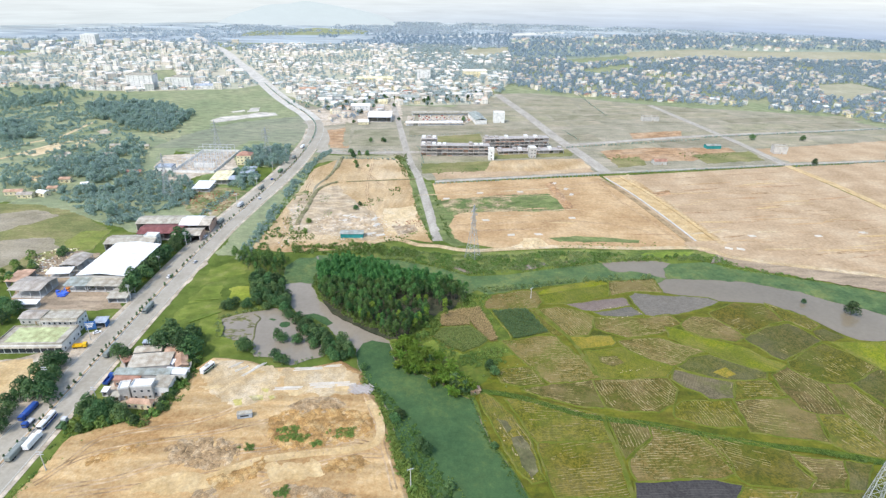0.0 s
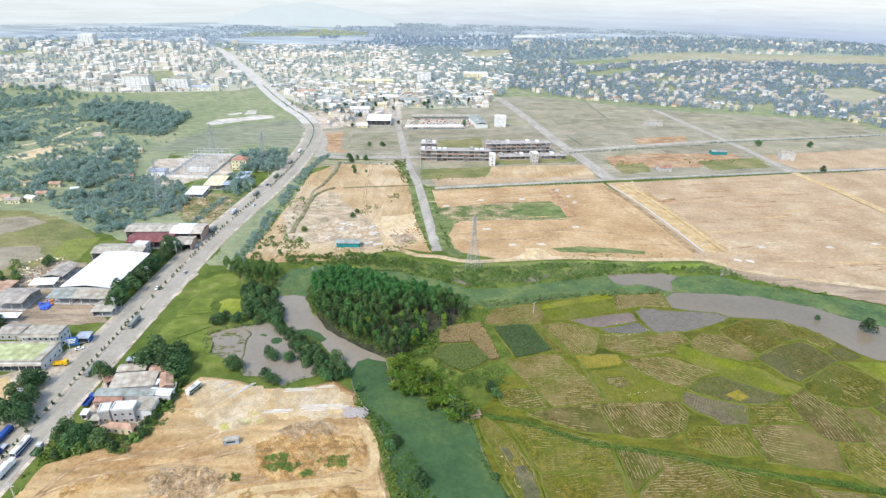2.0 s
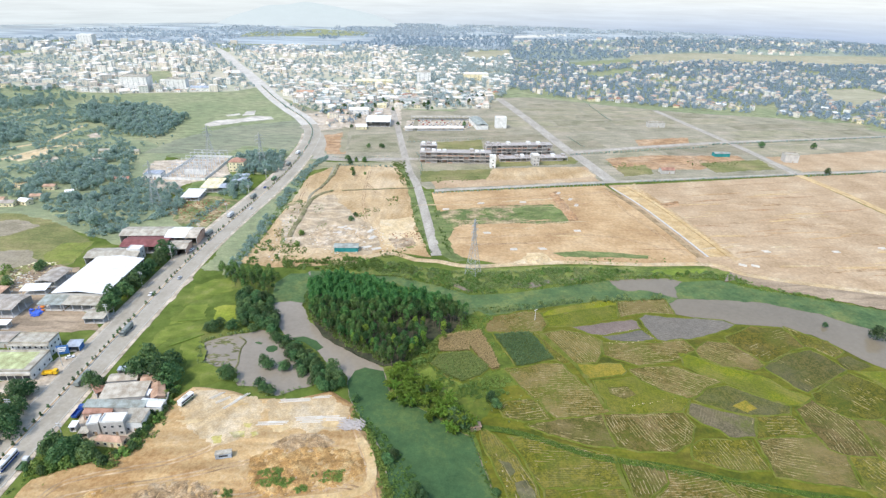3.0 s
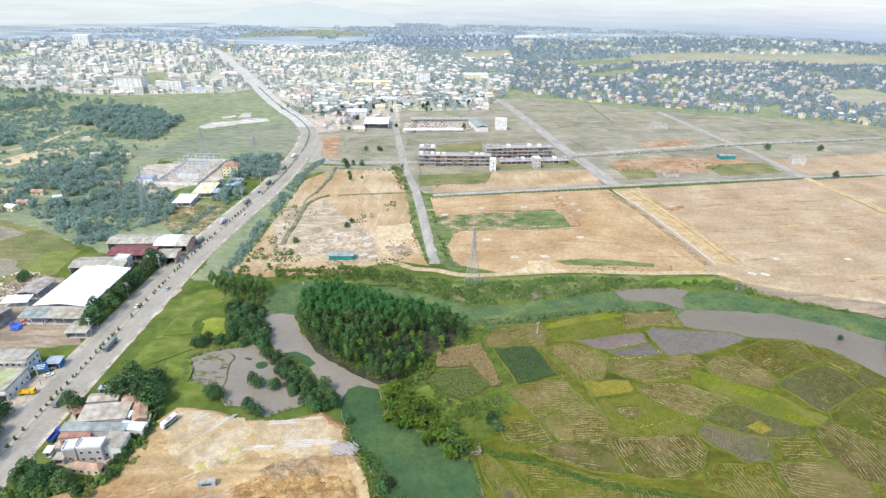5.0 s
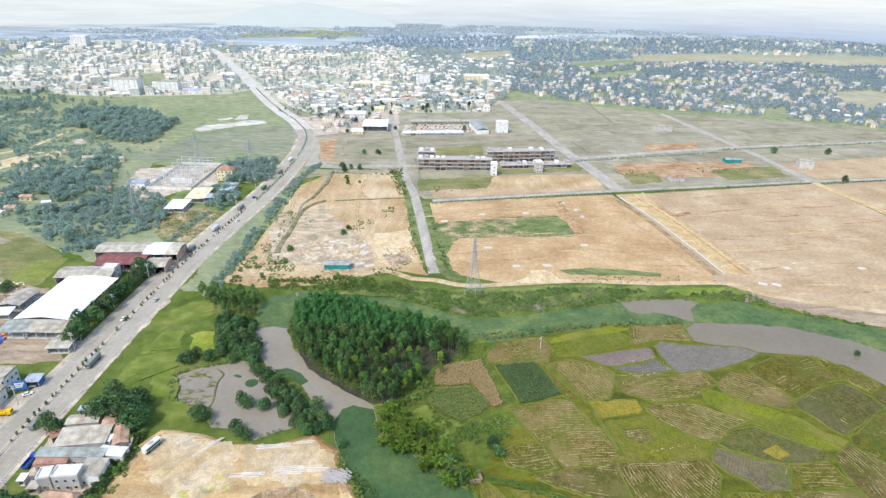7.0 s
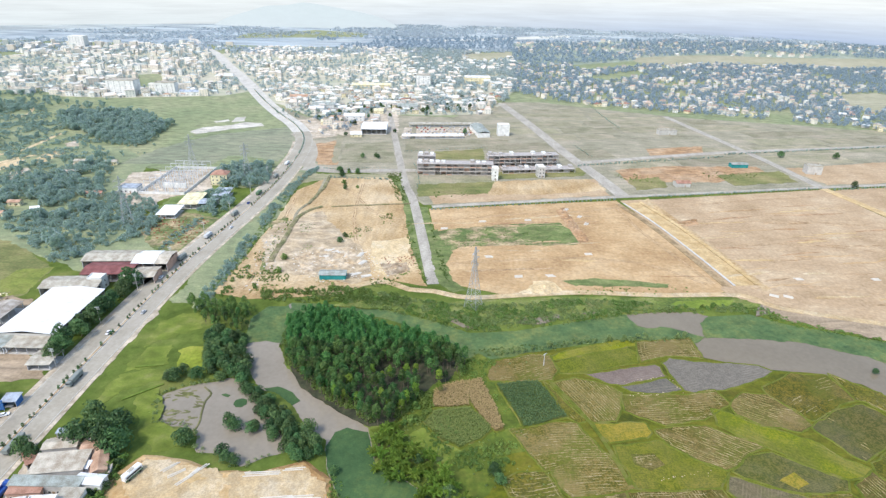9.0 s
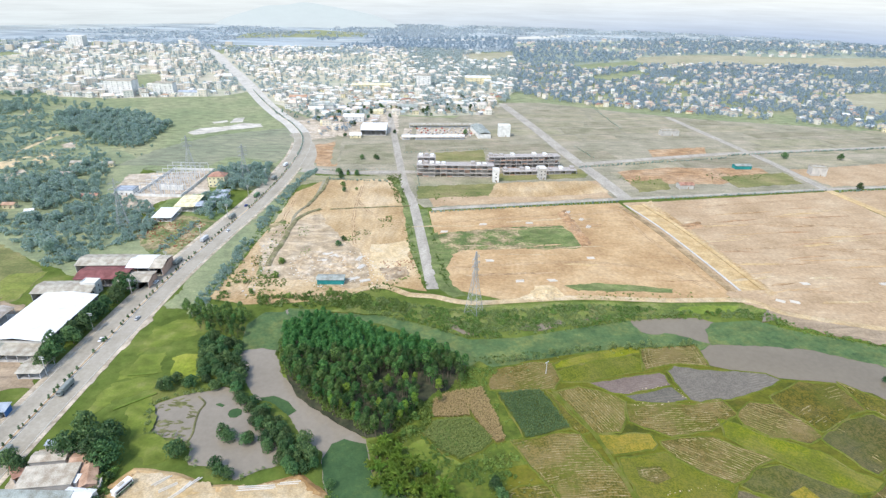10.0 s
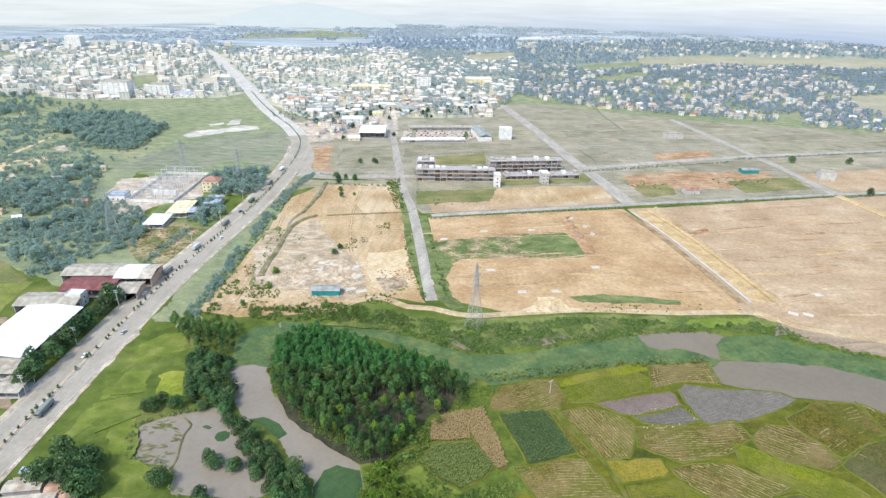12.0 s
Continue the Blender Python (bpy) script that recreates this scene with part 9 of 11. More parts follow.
def pylon(x, y, turn, h, label, base=3.6):
    """A lattice tower: four legs with bracing, and three pairs of arms."""
    root = new("pylon")
    root.matrix_basis = pose(x, y, 0, 0, 0, turn)
    def half(z):
        t = z / h
        return base * (1 - t / 0.62) + 1.0 if t < 0.62 else 1.0 - 0.75 * (t - 0.62) / 0.38
    levels = [0, 0.13, 0.25, 0.36, 0.46, 0.55, 0.62, 0.7, 0.78, 0.86, 0.93, 1.0]
    for sx, sy in ((1, 1), (1, -1), (-1, 1), (-1, -1)):
        bm = bmesh.new()
        rings_ = [[bm.verts.new((sx * half(z * h) + dx, sy * half(z * h) + dy, z * h - (0.2 if z == 0 else 0))) for dx, dy in ((-0.1, -0.1), (0.1, -0.1), (0.1, 0.1), (-0.1, 0.1))] for z in levels]
        for r0, r1 in zip(rings_, rings_[1:]):
            for k in range(4):
                bm.faces.new((r0[k], r0[(k + 1) % 4], r1[(k + 1) % 4], r1[k]))
        bm.faces.new(rings_[-1])
        part("leg", bm, M["galvanised"], root)
    bm = bmesh.new()
    for z0, z1 in zip(levels, levels[1:]):
        a_, b_ = half(z0 * h), half(z1 * h)
        for sx, sy, tx, ty in ((1, 1, -1, 1), (-1, 1, -1, -1), (-1, -1, 1, -1), (1, -1, 1, 1)):
            strut(bm, (sx * a_, sy * a_, z0 * h), (tx * b_, ty * b_, z1 * h), 0.09)
            strut(bm, (tx * a_, ty * a_, z0 * h), (sx * b_, sy * b_, z1 * h), 0.09)
            strut(bm, (sx * b_, sy * b_, z1 * h), (tx * b_, ty * b_, z1 * h), 0.09)
    part("bracing", bm, M["galvanised"], root)
    for zt, l in ((0.68, 4.2), (0.79, 5.0), (0.9, 4.2)):
        for s in (-1, 1):
            bm = bmesh.new()
            for sy in (-1, 1):
                strut(bm, (s * half(zt * h), sy * half(zt * h), zt * h), (s * l, 0, zt * h + 0.3), 0.15)
                strut(bm, (s * half((zt + 0.05) * h), sy * half((zt + 0.05) * h), (zt + 0.05) * h), (s * l, 0, zt * h + 0.3), 0.12)
            strut(bm, (s * l, 0, zt * h + 0.3), (s * l, 0, zt * h - 1.6), 0.16)
            part("arm", bm, M["galvanised"], root)
    return tagged(root, label, "pylon", "pylons across the valley")


for x, y, t_ in ((21.3, 369.4, 60), (-249.1, 483.3, 40), (163.2, 153.7, 60), (-196, 612, 40), (-262, 640, 40)):
    pylon(x, y, t_, 40 if y < 600 else 34, "tall grey lattice steel pylon", 1.6 if y < 200 else 3.2)

# substation: portal gantries in a gravel yard within a wall
bm = bmesh.new()
for x0, y0, x1, y1 in ((-276, 553, -234, 553.3), (-276, 632, -234, 632.3), (-276, 553.3, -275.7, 632), (-234.3, 553.3, -234, 632)):
    box(bm, x0, y0, -0.1, x1, y1, 2.6)
sub = tagged(part("substation", bm, M["wall_white"]), "walled substation yard with rows of steel gantries", "substation")
for i in range(7):
    for j in range(4):
        bm = bmesh.new()
        x0, y0 = -273 + 9.2 * j, 560 + 11 * i
        for u in (0, 8):
            strut(bm, (x0 + u, y0, 0), (x0 + u, y0, 10.5), 0.3)
        strut(bm, (x0, y0, 10.2), (x0 + 8, y0, 10.2), 0.35)
        strut(bm, (x0 + 4, y0 - 3, 0), (x0 + 4, y0 - 3, 5.0), 0.5)
        strut(bm, (x0 + 2, y0 - 3, 0), (x0 + 2, y0 - 3, 5.0), 0.4)
        part("gantry", bm, M["steel"], sub)
house(-286, 560, 3, 16, 12, 4.6, "flat", "roof_blue", "wall_white", "low flat-roofed control house by the substation", door=True)
bm = bmesh.new()
box(bm, -262, 571, -0.1, -240, 572.4, 5.0)
part("fire_wall", bm, M["wall_white"], sub)


# concrete frames under construction on the estate
def frame_block(x, y, turn, bays, depth_bays, floors, label, bay=6.0, fh=4.0, seed=0, group="unfinished terraces"):
    rng = np.random.default_rng(seed)
    root = new("unfinished_terrace")
    root.matrix_basis = pose(x, y, 0, 0, 0, turn)
    w, d = bays * bay, depth_bays * bay
    bm = bmesh.new()
    box(bm, -0.32, -0.42, -0.2, 0.32, 0.22, fh - 0.3)
    col = None
    for f_ in range(floors):
        bm2 = bmesh.new()
        box(bm2, -0.4, -0.45, (f_ + 1) * fh - 0.3, w + 0.4, d + 0.4, (f_ + 1) * fh)
        part("floor_slab", bm2, M["bare_concrete"], root)
        for i in range(bays + 1):
            for j in range(depth_bays + 1):
                if j == 1 and depth_bays > 1:
                    continue
                if col is None:
                    col = part("column", bm, M["bare_concrete"], root)
                    c_ = col
                else:
                    c_ = new("column", col.data)
                    c_.parent = root
                c_.matrix_basis = pose(i * bay, j * bay, f_ * fh)
        for i in range(bays):
            bm2 = bmesh.new()
            back_y = d * (0.45 if rng.uniform() < 0.6 else 0.15)
            box(bm2, i * bay + 0.32, back_y, f_ * fh, (i + 1) * bay - 0.32, back_y + 0.15, (f_ + 1) * fh - 0.3)
            if rng.uniform() < 0.7:
                part("infill_wall", bm2, M["bare_concrete"], root)
                bm2 = bmesh.new()
                box(bm2, i * bay + 0.33, -0.06, f_ * fh, (i + 1) * bay - 0.33, 0.06, f_ * fh + 1.0)
            part("infill_wall", bm2, M["wall_brick" if rng.uniform() < 0.45 else "bare_concrete"], root)
    for i in range(bays):
        if rng.uniform() < 0.6:
            bm2 = bmesh.new()
            box(bm2, i * bay + 1, d * 0.4, floors * fh, (i + 1) * bay - 1, d * 0.9, floors * fh + rng.uniform(0.6, 2.4))
            part("roof_hut", bm2, M["wall_white" if rng.uniform() < 0.6 else "bare_concrete"], root)
    return tagged(root, label, "building", group)


frame_block(-27, 630, 2, 13, 2, 3, "unfinished three-storey concrete terrace", seed=1)
frame_block(-27, 644, 2, 3, 2, 4, "taller unfinished concrete corner block", seed=4)
frame_block(48, 664, 8, 13, 2, 3, "unfinished three-storey concrete terrace", seed=2)
frame_block(62, 640, 8, 13, 2, 1, "unfinished concrete terrace with one storey up", seed=3)
house(52, 621, 2, 6, 9, 12.0, "flat", "wall_white", "wall_white", "narrow white show house on the estate", win="flr", group="show houses")
house(100, 634, 8, 7, 10, 11.0, "flat", "wall_white", "wall_grey", "narrow grey show house on the estate", win="flr", group="show houses")
house(76, 809, 4, 15, 11, 14.0, "flat", "wall_white", "wall_white", "plain white four-storey building", win="r", name="building", category="building")
shed(-70.6, 402, 2, 17, 7, 3.6, "ridge_x", "roof_teal", "long site hut with teal walls and a dull roof", 1.0, "fblr", "teal_sheet", name="site_hut", category="hut")
shed(328.6, 686, 4, 18, 8, 4.0, "ridge_x", "roof_teal", "site shed with teal metal walls", 1.0, "fblr", "teal_sheet", name="site_hut", category="hut")
house(401, 669, -8, 15, 11, 9.0, "flat", "roof_light", "wall_grey", "plain pale house standing alone on the estate", win="r", pitch=5)
house(239, 614, 4, 14, 9, 4.0, "ridge_x", "roof_red", "wall_grey", "half-built grey house with a dull red roof", 1.8, win="")
house(300, 836, 4, 24, 10, 6.5, "flat", "roof_light", "wall_grey", "unfinished grey block on the far estate", win="", pitch=4.0, name="building", category="building")
# market and vehicle lots by the junction
shed(-93, 816, 3, 32, 42, 7.0, "ridge_x", "roof_white", "market hall with a broad white roof", 2.0, "blr", "wall_white", name="market_hall", category="hall")
shed(-15, 784, 7, 78, 6, 4.0, "lean", "roof_white", "long narrow canopy with a white roof", 0.8, "", name="canopy", category="canopy")
shed(0, 852, 6, 100, 7, 4.0, "lean", "roof_light", "long narrow canopy with a pale roof", 0.8, "", name="canopy", category="canopy")
shed(46, 818, 10, 16, 50, 6.0, "gable", "roof_teal", "hall with a teal and white metal roof", 2.0, "flr", "wall_white", name="hall", category="hall")
cover([(-56.7, 779.7), (25.4, 792.8), (52.0, 846.6), (-55.2, 841.8)], 0.1, "gravel", "gravel vehicle yard by the junction", "yard", seed=70)
for args in ((-537.5, 1032, 4, 44, 26, 24, "roof_light", "wall_white", "five-storey white civic building with a pale roof"), (-470, 1040, 6, 32, 18, 20, "roof_light", "wall_white", "white slab block of five storeys"), (-430, 1040, 4, 34, 14, 6, "roof_blue", "wall_white", "low hall with a blue roof"), (-585, 1010, 4, 40, 14, 6.4, "roof_light", "wall_white", "long low white building"), (-700, 1020, 6, 30, 18, 8, "roof_light", "wall_white", "white villa at the town's edge"),
             (-45, 1180, 5, 26, 20, 22, "roof_light", "wall_white", "tall white building in the town"), (60, 1240, 5, 50, 24, 12, "roof_white", "wall_cream", "cream hall with a white roof"), (-140, 1150, 5, 70, 18, 7, "roof_cream", "wall_cream", "long low yellow building"), (-190, 960, 4, 34, 20, 6, "roof_teal", "wall_white", "hall with a teal roof"), (-130, 880, 6, 28, 18, 7, "roof_white", "wall_white", "hall with a broad white roof"), (-60, 960, 4, 30, 14, 7, "roof_teal", "wall_white", "white hall with a pale teal roof"), (-240, 1010, 5, 28, 14, 8, "roof_tile", "wall_white", "building with an orange front"),
             (-1010, 1700, 4, 40, 26, 30, "roof_white", "wall_white", "tall pale block far in the town")):
    house(args[0], args[1], args[2], args[3], args[4], args[5], "flat" if args[5] > 10 else "ridge_x", args[6], args[7], args[8], 2.5, win="f", pitch=7.5, name="building", category="building", door=False)

# town houses nearest the estate, as things
kinds_ = [house(0, 0, 0, 9, 8, h_, rf, rm, wm, lb, 1.8, win="fr", pitch=4, door=False, group="houses of the town's edge") for h_, rf, rm, wm, lb in (
    (3.6, "hip", "roof_tile", "wall_white", "white house with an orange tiled hip roof"), (3.8, "ridge_x", "roof_light", "wall_white", "low white house with a pale metal roof"), (7.0, "flat", "roof_light", "wall_white", "white two-storey house with a flat roof"),
    (3.6, "gable", "roof_red", "wall_cream", "cream house with a red gable roof"), (7.0, "hip", "roof_grey", "wall_cream", "cream two-storey house with a grey hip roof"), (4.0, "ridge_x", "roof_white", "wall_grey", "house with a white metal roof"))]
free_ = list(kinds_)
places = [p for p in spots(TOWN_E, 27, keep=0.75)[:85]] + [p for p in spots(TOWN_C, 22, keep=0.75)[:95]] + [p for p in spots(TOWN_W, 24, keep=0.8)[:50]]
for x, y, _ in places:
    k = random.choice(kinds_)
    m_ = Matrix.LocRotScale((x, y, 0), Euler((0, 0, 0.1 + random.choice((0, 0, 0.6, -0.4)) + random.gauss(0, 0.1))), (random.uniform(0.75, 1.35), random.uniform(0.8, 1.25), random.uniform(0.8, 1.05)))
    if k in free_:
        free_.remove(k)
        k.matrix_basis = m_
    else:
        s = k.scale.copy()
        k.scale = (1, 1, 1)
        copy_thing(k, m_)
        k.scale = s

# shops, sheds and yards round the junction
for (x, y), w_, d_, h_, rf, rm, lb in zip([(-195.1, 933.8), (-187.1, 977.9), (-156.5, 881.7), (-155.3, 943.1), (-139.6, 973.7), (-123.6, 995.8), (-101.4, 931.0), (-99.2, 998.8), (-80.3, 990.9), (-66.4, 1023.9), (-143.1, 836.3), (-113.0, 783.6), (-43.0, 1005.7), (-19.5, 1029.8), (10.1, 1055.6), (-164.9, 849.1)],
        (22, 16, 14, 18, 26, 18, 14, 16, 24, 18, 12, 14, 20, 16, 22, 12), (16, 12, 12, 14, 14, 12, 10, 14, 14, 12, 9, 8, 12, 12, 14, 10), (6, 5, 4, 5, 6, 7, 4, 5, 6, 5, 4, 3.5, 5, 7, 5, 4),
        ("ridge_x", "ridge_x", "hip", "gable", "ridge_x", "flat", "lean", "ridge_x", "ridge_x", "hip", "lean", "lean", "ridge_x", "flat", "ridge_x", "lean"),
        ("roof_white", "roof_light", "roof_tile", "roof_white", "roof_teal", "roof_light", "roof_cream", "roof_white", "roof_light", "roof_red", "roof_white", "roof_white", "roof_light", "roof_light", "roof_white", "roof_cream"),
        ("white-roofed depot", "pale-roofed workshop", "house with a brown tiled hip roof", "white-roofed store", "long hall with a teal roof", "two-storey flat-roofed shop", "open lean-to", "white-roofed workshop", "pale-roofed hall", "house with a red hip roof", "small white lean-to", "roadside stall", "pale-roofed workshop", "two-storey flat-roofed house", "white-roofed hall", "small cream lean-to")):
    house(x, y, 8, w_, d_, h_, rf, rm, "wall_white" if w_ > 15 else "wall_cream", lb + " beside the highway junction", 1.6, win="fr", pitch=5, door=False, group="buildings round the junction")
for x, y, _ in spots([(-207.9, 965.5), (-89.5, 1042.9), (61.7, 1079.5), (77.6, 1010.0), (-25.7, 913.1), (-85.0, 889.6), (-135.0, 826.2), (-177.6, 859.4)], 16, keep=0.6):
    plant(BROAD, x, y, random.uniform(0.5, 0.9))
cover([(-221.7, 855.9), (-162.0, 909.9), (-75.1, 954.2), (-61.4, 813.8), (-111.6, 795.9), (-166.0, 765.9), (-196.4, 794.8)], 0.085, "gravel", "gravel yards between the junction buildings", "yard", 3.0, 3.0, 600)
town("town_houses", [(-223.6, 863.3), (-165.0, 926.8), (-75.7, 972.8), (-66.5, 878.8), (-111.3, 851.6), (-171.2, 790.6), (-199.5, 807.9)], 15, 0.5, (5, 13), (1, 2), "small houses and stalls near the junction", 21, 40, roofs="village_roof")
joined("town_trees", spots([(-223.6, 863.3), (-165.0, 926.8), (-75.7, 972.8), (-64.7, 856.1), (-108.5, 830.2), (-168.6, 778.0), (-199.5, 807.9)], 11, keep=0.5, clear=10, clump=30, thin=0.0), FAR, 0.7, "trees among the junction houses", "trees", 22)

# ================= vehicles =================
def wheel_set(root, xs, half, r):
    bm = bmesh.new()
    bmesh.ops.create_cone(bm, cap_ends=True, segments=12, radius1=r, radius2=r, depth=0.32, matrix=Matrix.Rotation(radians(90), 4, "X"))
    me = bpy.data.meshes.new("wheel")
    bm.to_mesh(me)
    bm.free()
    me.materials.append(M["tyre"])
    for x in xs:
        for s in (-1, 1):
            w = new("wheel", me)
            w.parent = root
            w.matrix_basis = pose(x, s * half, r)


def bevel_box(x0, y0, z0, x1, y1, z1, b=0.12):
    bm = bmesh.new()
    box(bm, x0, y0, z0, x1, y1, z1)
    bmesh.ops.bevel(bm, geom=bm.edges[:], offset=b, segments=2, affect="EDGES")
    return bm


def bus(x, y, turn, paint, label, l=10.5, z=0.21):
    root = new("bus")
    root.matrix_basis = pose(x, y, z, 0, 0, turn)
    part("body", bevel_box(-l / 2, -1.22, 0.4, l / 2, 1.22, 3.2, 0.18), M["white_paint"], root)
    part("side_panel", bevel_box(-l / 2 + 0.1, -1.25, 0.5, l / 2 - 0.1, 1.25, 1.35, 0.03), M[paint], root)
    for s in (-1, 1):
        part("side_window", bevel_box(-l / 2 + 0.6, s * 1.24 - 0.02, 1.6, l / 2 - 0.5, s * 1.24 + 0.02, 2.5, 0.01), M["glass"], root)
    part("windscreen", bevel_box(l / 2 - 0.02, -1.05, 1.3, l / 2 + 0.02, 1.05, 2.7, 0.01), M["glass"], root)
    part("roof_unit", bevel_box(-1.6, -0.7, 3.18, 1.2, 0.7, 3.42, 0.06), M["roof_light"], root)
    wheel_set(root, (-l * 0.3, l * 0.32), 1.1, 0.48)
    return tagged(root, label, "bus")


def truck(x, y, turn, cab, load, label, l=9.0, tall=2.9, z=0.21, tarp=False):
    root = new("truck")
    root.matrix_basis = pose(x, y, z, 0, 0, turn)
    part("chassis", bevel_box(-l / 2, -0.9, 0.6, l / 2 - 0.3, 0.9, 0.9, 0.04), M["tyre"], root)
    c = part("cab", bevel_box(l / 2 - 2.0, -1.18, 0.55, l / 2, 1.18, 2.75, 0.16), M[cab], root)
    part("windscreen", bevel_box(l / 2 - 0.03, -1.0, 1.6, l / 2 + 0.02, 1.0, 2.45, 0.01), M["glass"], c)
    if tarp:
        bm = bmesh.new()
        box(bm, -l / 2, -1.22, 0.95, l / 2 - 2.3, 1.22, tall - 0.3)
        for f_ in [f_ for f_ in bm.faces if f_.normal.z > 0.9]:
            bmesh.ops.inset_individual(bm, faces=[f_], thickness=0.4, depth=0.25)
        part("load_body", bm, M[load], root)
    else:
        bm = bmesh.new()
        box(bm, -l / 2, -1.2, 0.9, l / 2 - 2.2, 1.2, 1.05)
        box(bm, -l / 2, -1.25, 1.05, l / 2 - 2.2, -1.15, tall - 0.9)
        box(bm, -l / 2, 1.15, 1.05, l / 2 - 2.2, 1.25, tall - 0.9)
        box(bm, -l / 2, -1.15, 1.05, -l / 2 + 0.1, 1.15, tall - 0.9)
        box(bm, l / 2 - 2.3, -1.15, 1.05, l / 2 - 2.2, 1.15, tall - 0.5)
        part("load_bed", bm, M[load], root)
    wheel_set(root, (-l * 0.38, -l * 0.26, l * 0.36), 1.0, 0.5)
    return tagged(root, label, "truck")


def car(x, y, turn, paint, label, z=0.21):
    root = new("car")
    root.matrix_basis = pose(x, y, z, 0, 0, turn)
    part("body", bevel_box(-2.15, -0.86, 0.3, 2.15, 0.86, 0.92, 0.14), M[paint], root)
    bm = bevel_box(-1.35, -0.74, 0.9, 0.9, 0.74, 1.45, 0.2)
    part("cabin", bm, M["glass"], root)
    part("roof", bevel_box(-1.0, -0.66, 1.42, 0.5, 0.66, 1.5, 0.03), M[paint], root)
    wheel_set(root, (-1.35, 1.35), 0.78, 0.32)
    return tagged(root, label, "car")


UPW, DNW = 90, -90
bus(-173.6, 193, DNW, "blue_paint", "white intercity bus on the highway")
truck(-172.0, 181, UPW, "white_paint", "white_paint", "box lorry with a pale tall body", 9.5, 3.6, tarp=True)
truck(-175.2, 176, UPW, "grey_tarp", "grey_tarp", "long lorry under a grey tarpaulin cover", 12.0, 3.0, tarp=True)
truck(-186.0, 199, DNW, "blue_paint", "blue_paint", "blue lorry parked on the highway's edge", 11.0, 2.8, tarp=True, z=0.15)
truck(-181.5, 192, DNW, "blue_paint", "steel", "small blue pickup lorry on the highway", 5.5, 2.4)
truck(-166.5, 192, UPW, "steel", "green_paint", "small open lorry at the kerb", 6.0, 2.4, z=0.13)
truck(-162.5, 223, UPW, "blue_paint", "blue_paint", "blue tipper lorry parked by the houses", 7.5, 3.0, z=0.05)
truck(-174.8, 289, DNW, "grey_tarp", "grey_tarp", "lorry with a dark tarpaulin load", 10.5, 3.2, tarp=True)
truck(-174.0, 246, UPW, "grey_tarp", "grey_tarp", "lorry with a grey tarpaulin load", 11.0, 3.2, tarp=True)
truck(-192.8, 250.4, 10, "yellow_paint", "yellow_paint", "yellow tipper lorry on the forecourt", 7.0, 2.8, z=0.11)
car(-191.5, 264, 30, "white_paint", "white saloon car on the forecourt", 0.11)
car(-181, 330, DNW, "white_paint", "white car on the highway")
car(-172.5, 352, UPW, "steel", "silver car on the highway")
for y, p, k in ((424, "grey_tarp", 1), (462, "steel", 1), (508, "grey_tarp", 1), (560, "green_paint", 1), (610, "grey_tarp", 1), (395, "white_paint", 0), (480, "white_paint", 0), (535, "blue_paint", 0), (655, "white_paint", 1)):
    xs_ = np.interp(y, [q[1] for q in HIGHWAY], [q[0] for q in HIGHWAY]) + random.choice((-5.0, 4.5))
    if k:
        truck(xs_, y, UPW - 5, p, p, "lorry driving along the grey highway", 9.0, 3.2, tarp=True)
    else:
        car(xs_, y, UPW - 5, p, "car driving along the highway")
bus(-117.4, 231.6, 68, "green_paint", "old cream and green bus parked on bare earth", 8.0, 0.91)
hut = new("site_cabin")
hut.matrix_basis = pose(-88, 198.6, 0.9, 0, 0, 12)
part("cabin", bevel_box(-3.2, -1.2, 0.1, 3.2, 1.2, 2.5, 0.06), M["roof_blue"], hut)
part("roof", bevel_box(-3.35, -1.35, 2.5, 3.35, 1.35, 2.66, 0.03), M["roof_light"], hut)
part("window", bevel_box(-1.8, -1.24, 1.0, 1.8, -1.18, 1.9, 0.01), M["glass"], hut)
tagged(hut, "pale blue container cabin on bare earth", "cabin")
# vehicles in the yard by the junction
lot_rng = np.random.default_rng(5)
for j in range(5):
    for i in range(17):
        if lot_rng.uniform() < 0.72:
            car(-52 + 5.6 * i + j * 2.0, 793 + 10.5 * j + 0.7 * i + lot_rng.normal(), 80 + lot_rng.normal(scale=6), lot_rng.choice(["white_paint", "white_paint", "red_paint", "steel", "roof_light"]), "parked car standing in the gravel yard", 0.11)["group"] = "cars in the yard"

# ================= poles =================
def pole(x, y, h, label, arms=2, turn=0, z=0.0):
    root = new("utility_pole")
    root.matrix_basis = pose(x, y, z, 0, 0, turn)
    bm = bmesh.new()
    bmesh.ops.create_cone(bm, cap_ends=True, segments=8, radius1=0.24, radius2=0.15, depth=h + 0.4, matrix=Matrix.Translation((0, 0, h / 2 - 0.2)))
    part("shaft", bm, M["concrete"], root)
    for k in range(arms):
        bm = bmesh.new()
        box(bm, -1.3, -0.1, h - 0.5 - 1.2 * k, 1.3, 0.1, h - 0.32 - 1.2 * k)
        for u in (-1.1, -0.5, 0.5, 1.1):
            box(bm, u - 0.07, -0.07, h - 0.32 - 1.2 * k, u + 0.07, 0.07, h - 0.05 - 1.2 * k)
        part("cross_arm", bm, M["steel"], root)
    return tagged(root, label, "utility pole", "poles along the highway")


for x, y in ((-157, 166), (-189.5, 219), (-191, 257), (-191, 300), (-191, 340), (-190, 380), (-186, 420), (-181, 465), (-177, 510), (-158, 205), (-176, 560), (-175, 610)):
    pole(x, y, 11.0, "grey concrete utility pole with cross arms", 2, random.uniform(-8, 8))
pole(-11, 160.7, 10.0, "white concrete utility pole on the cleared plot", 1, 20, 0.9)
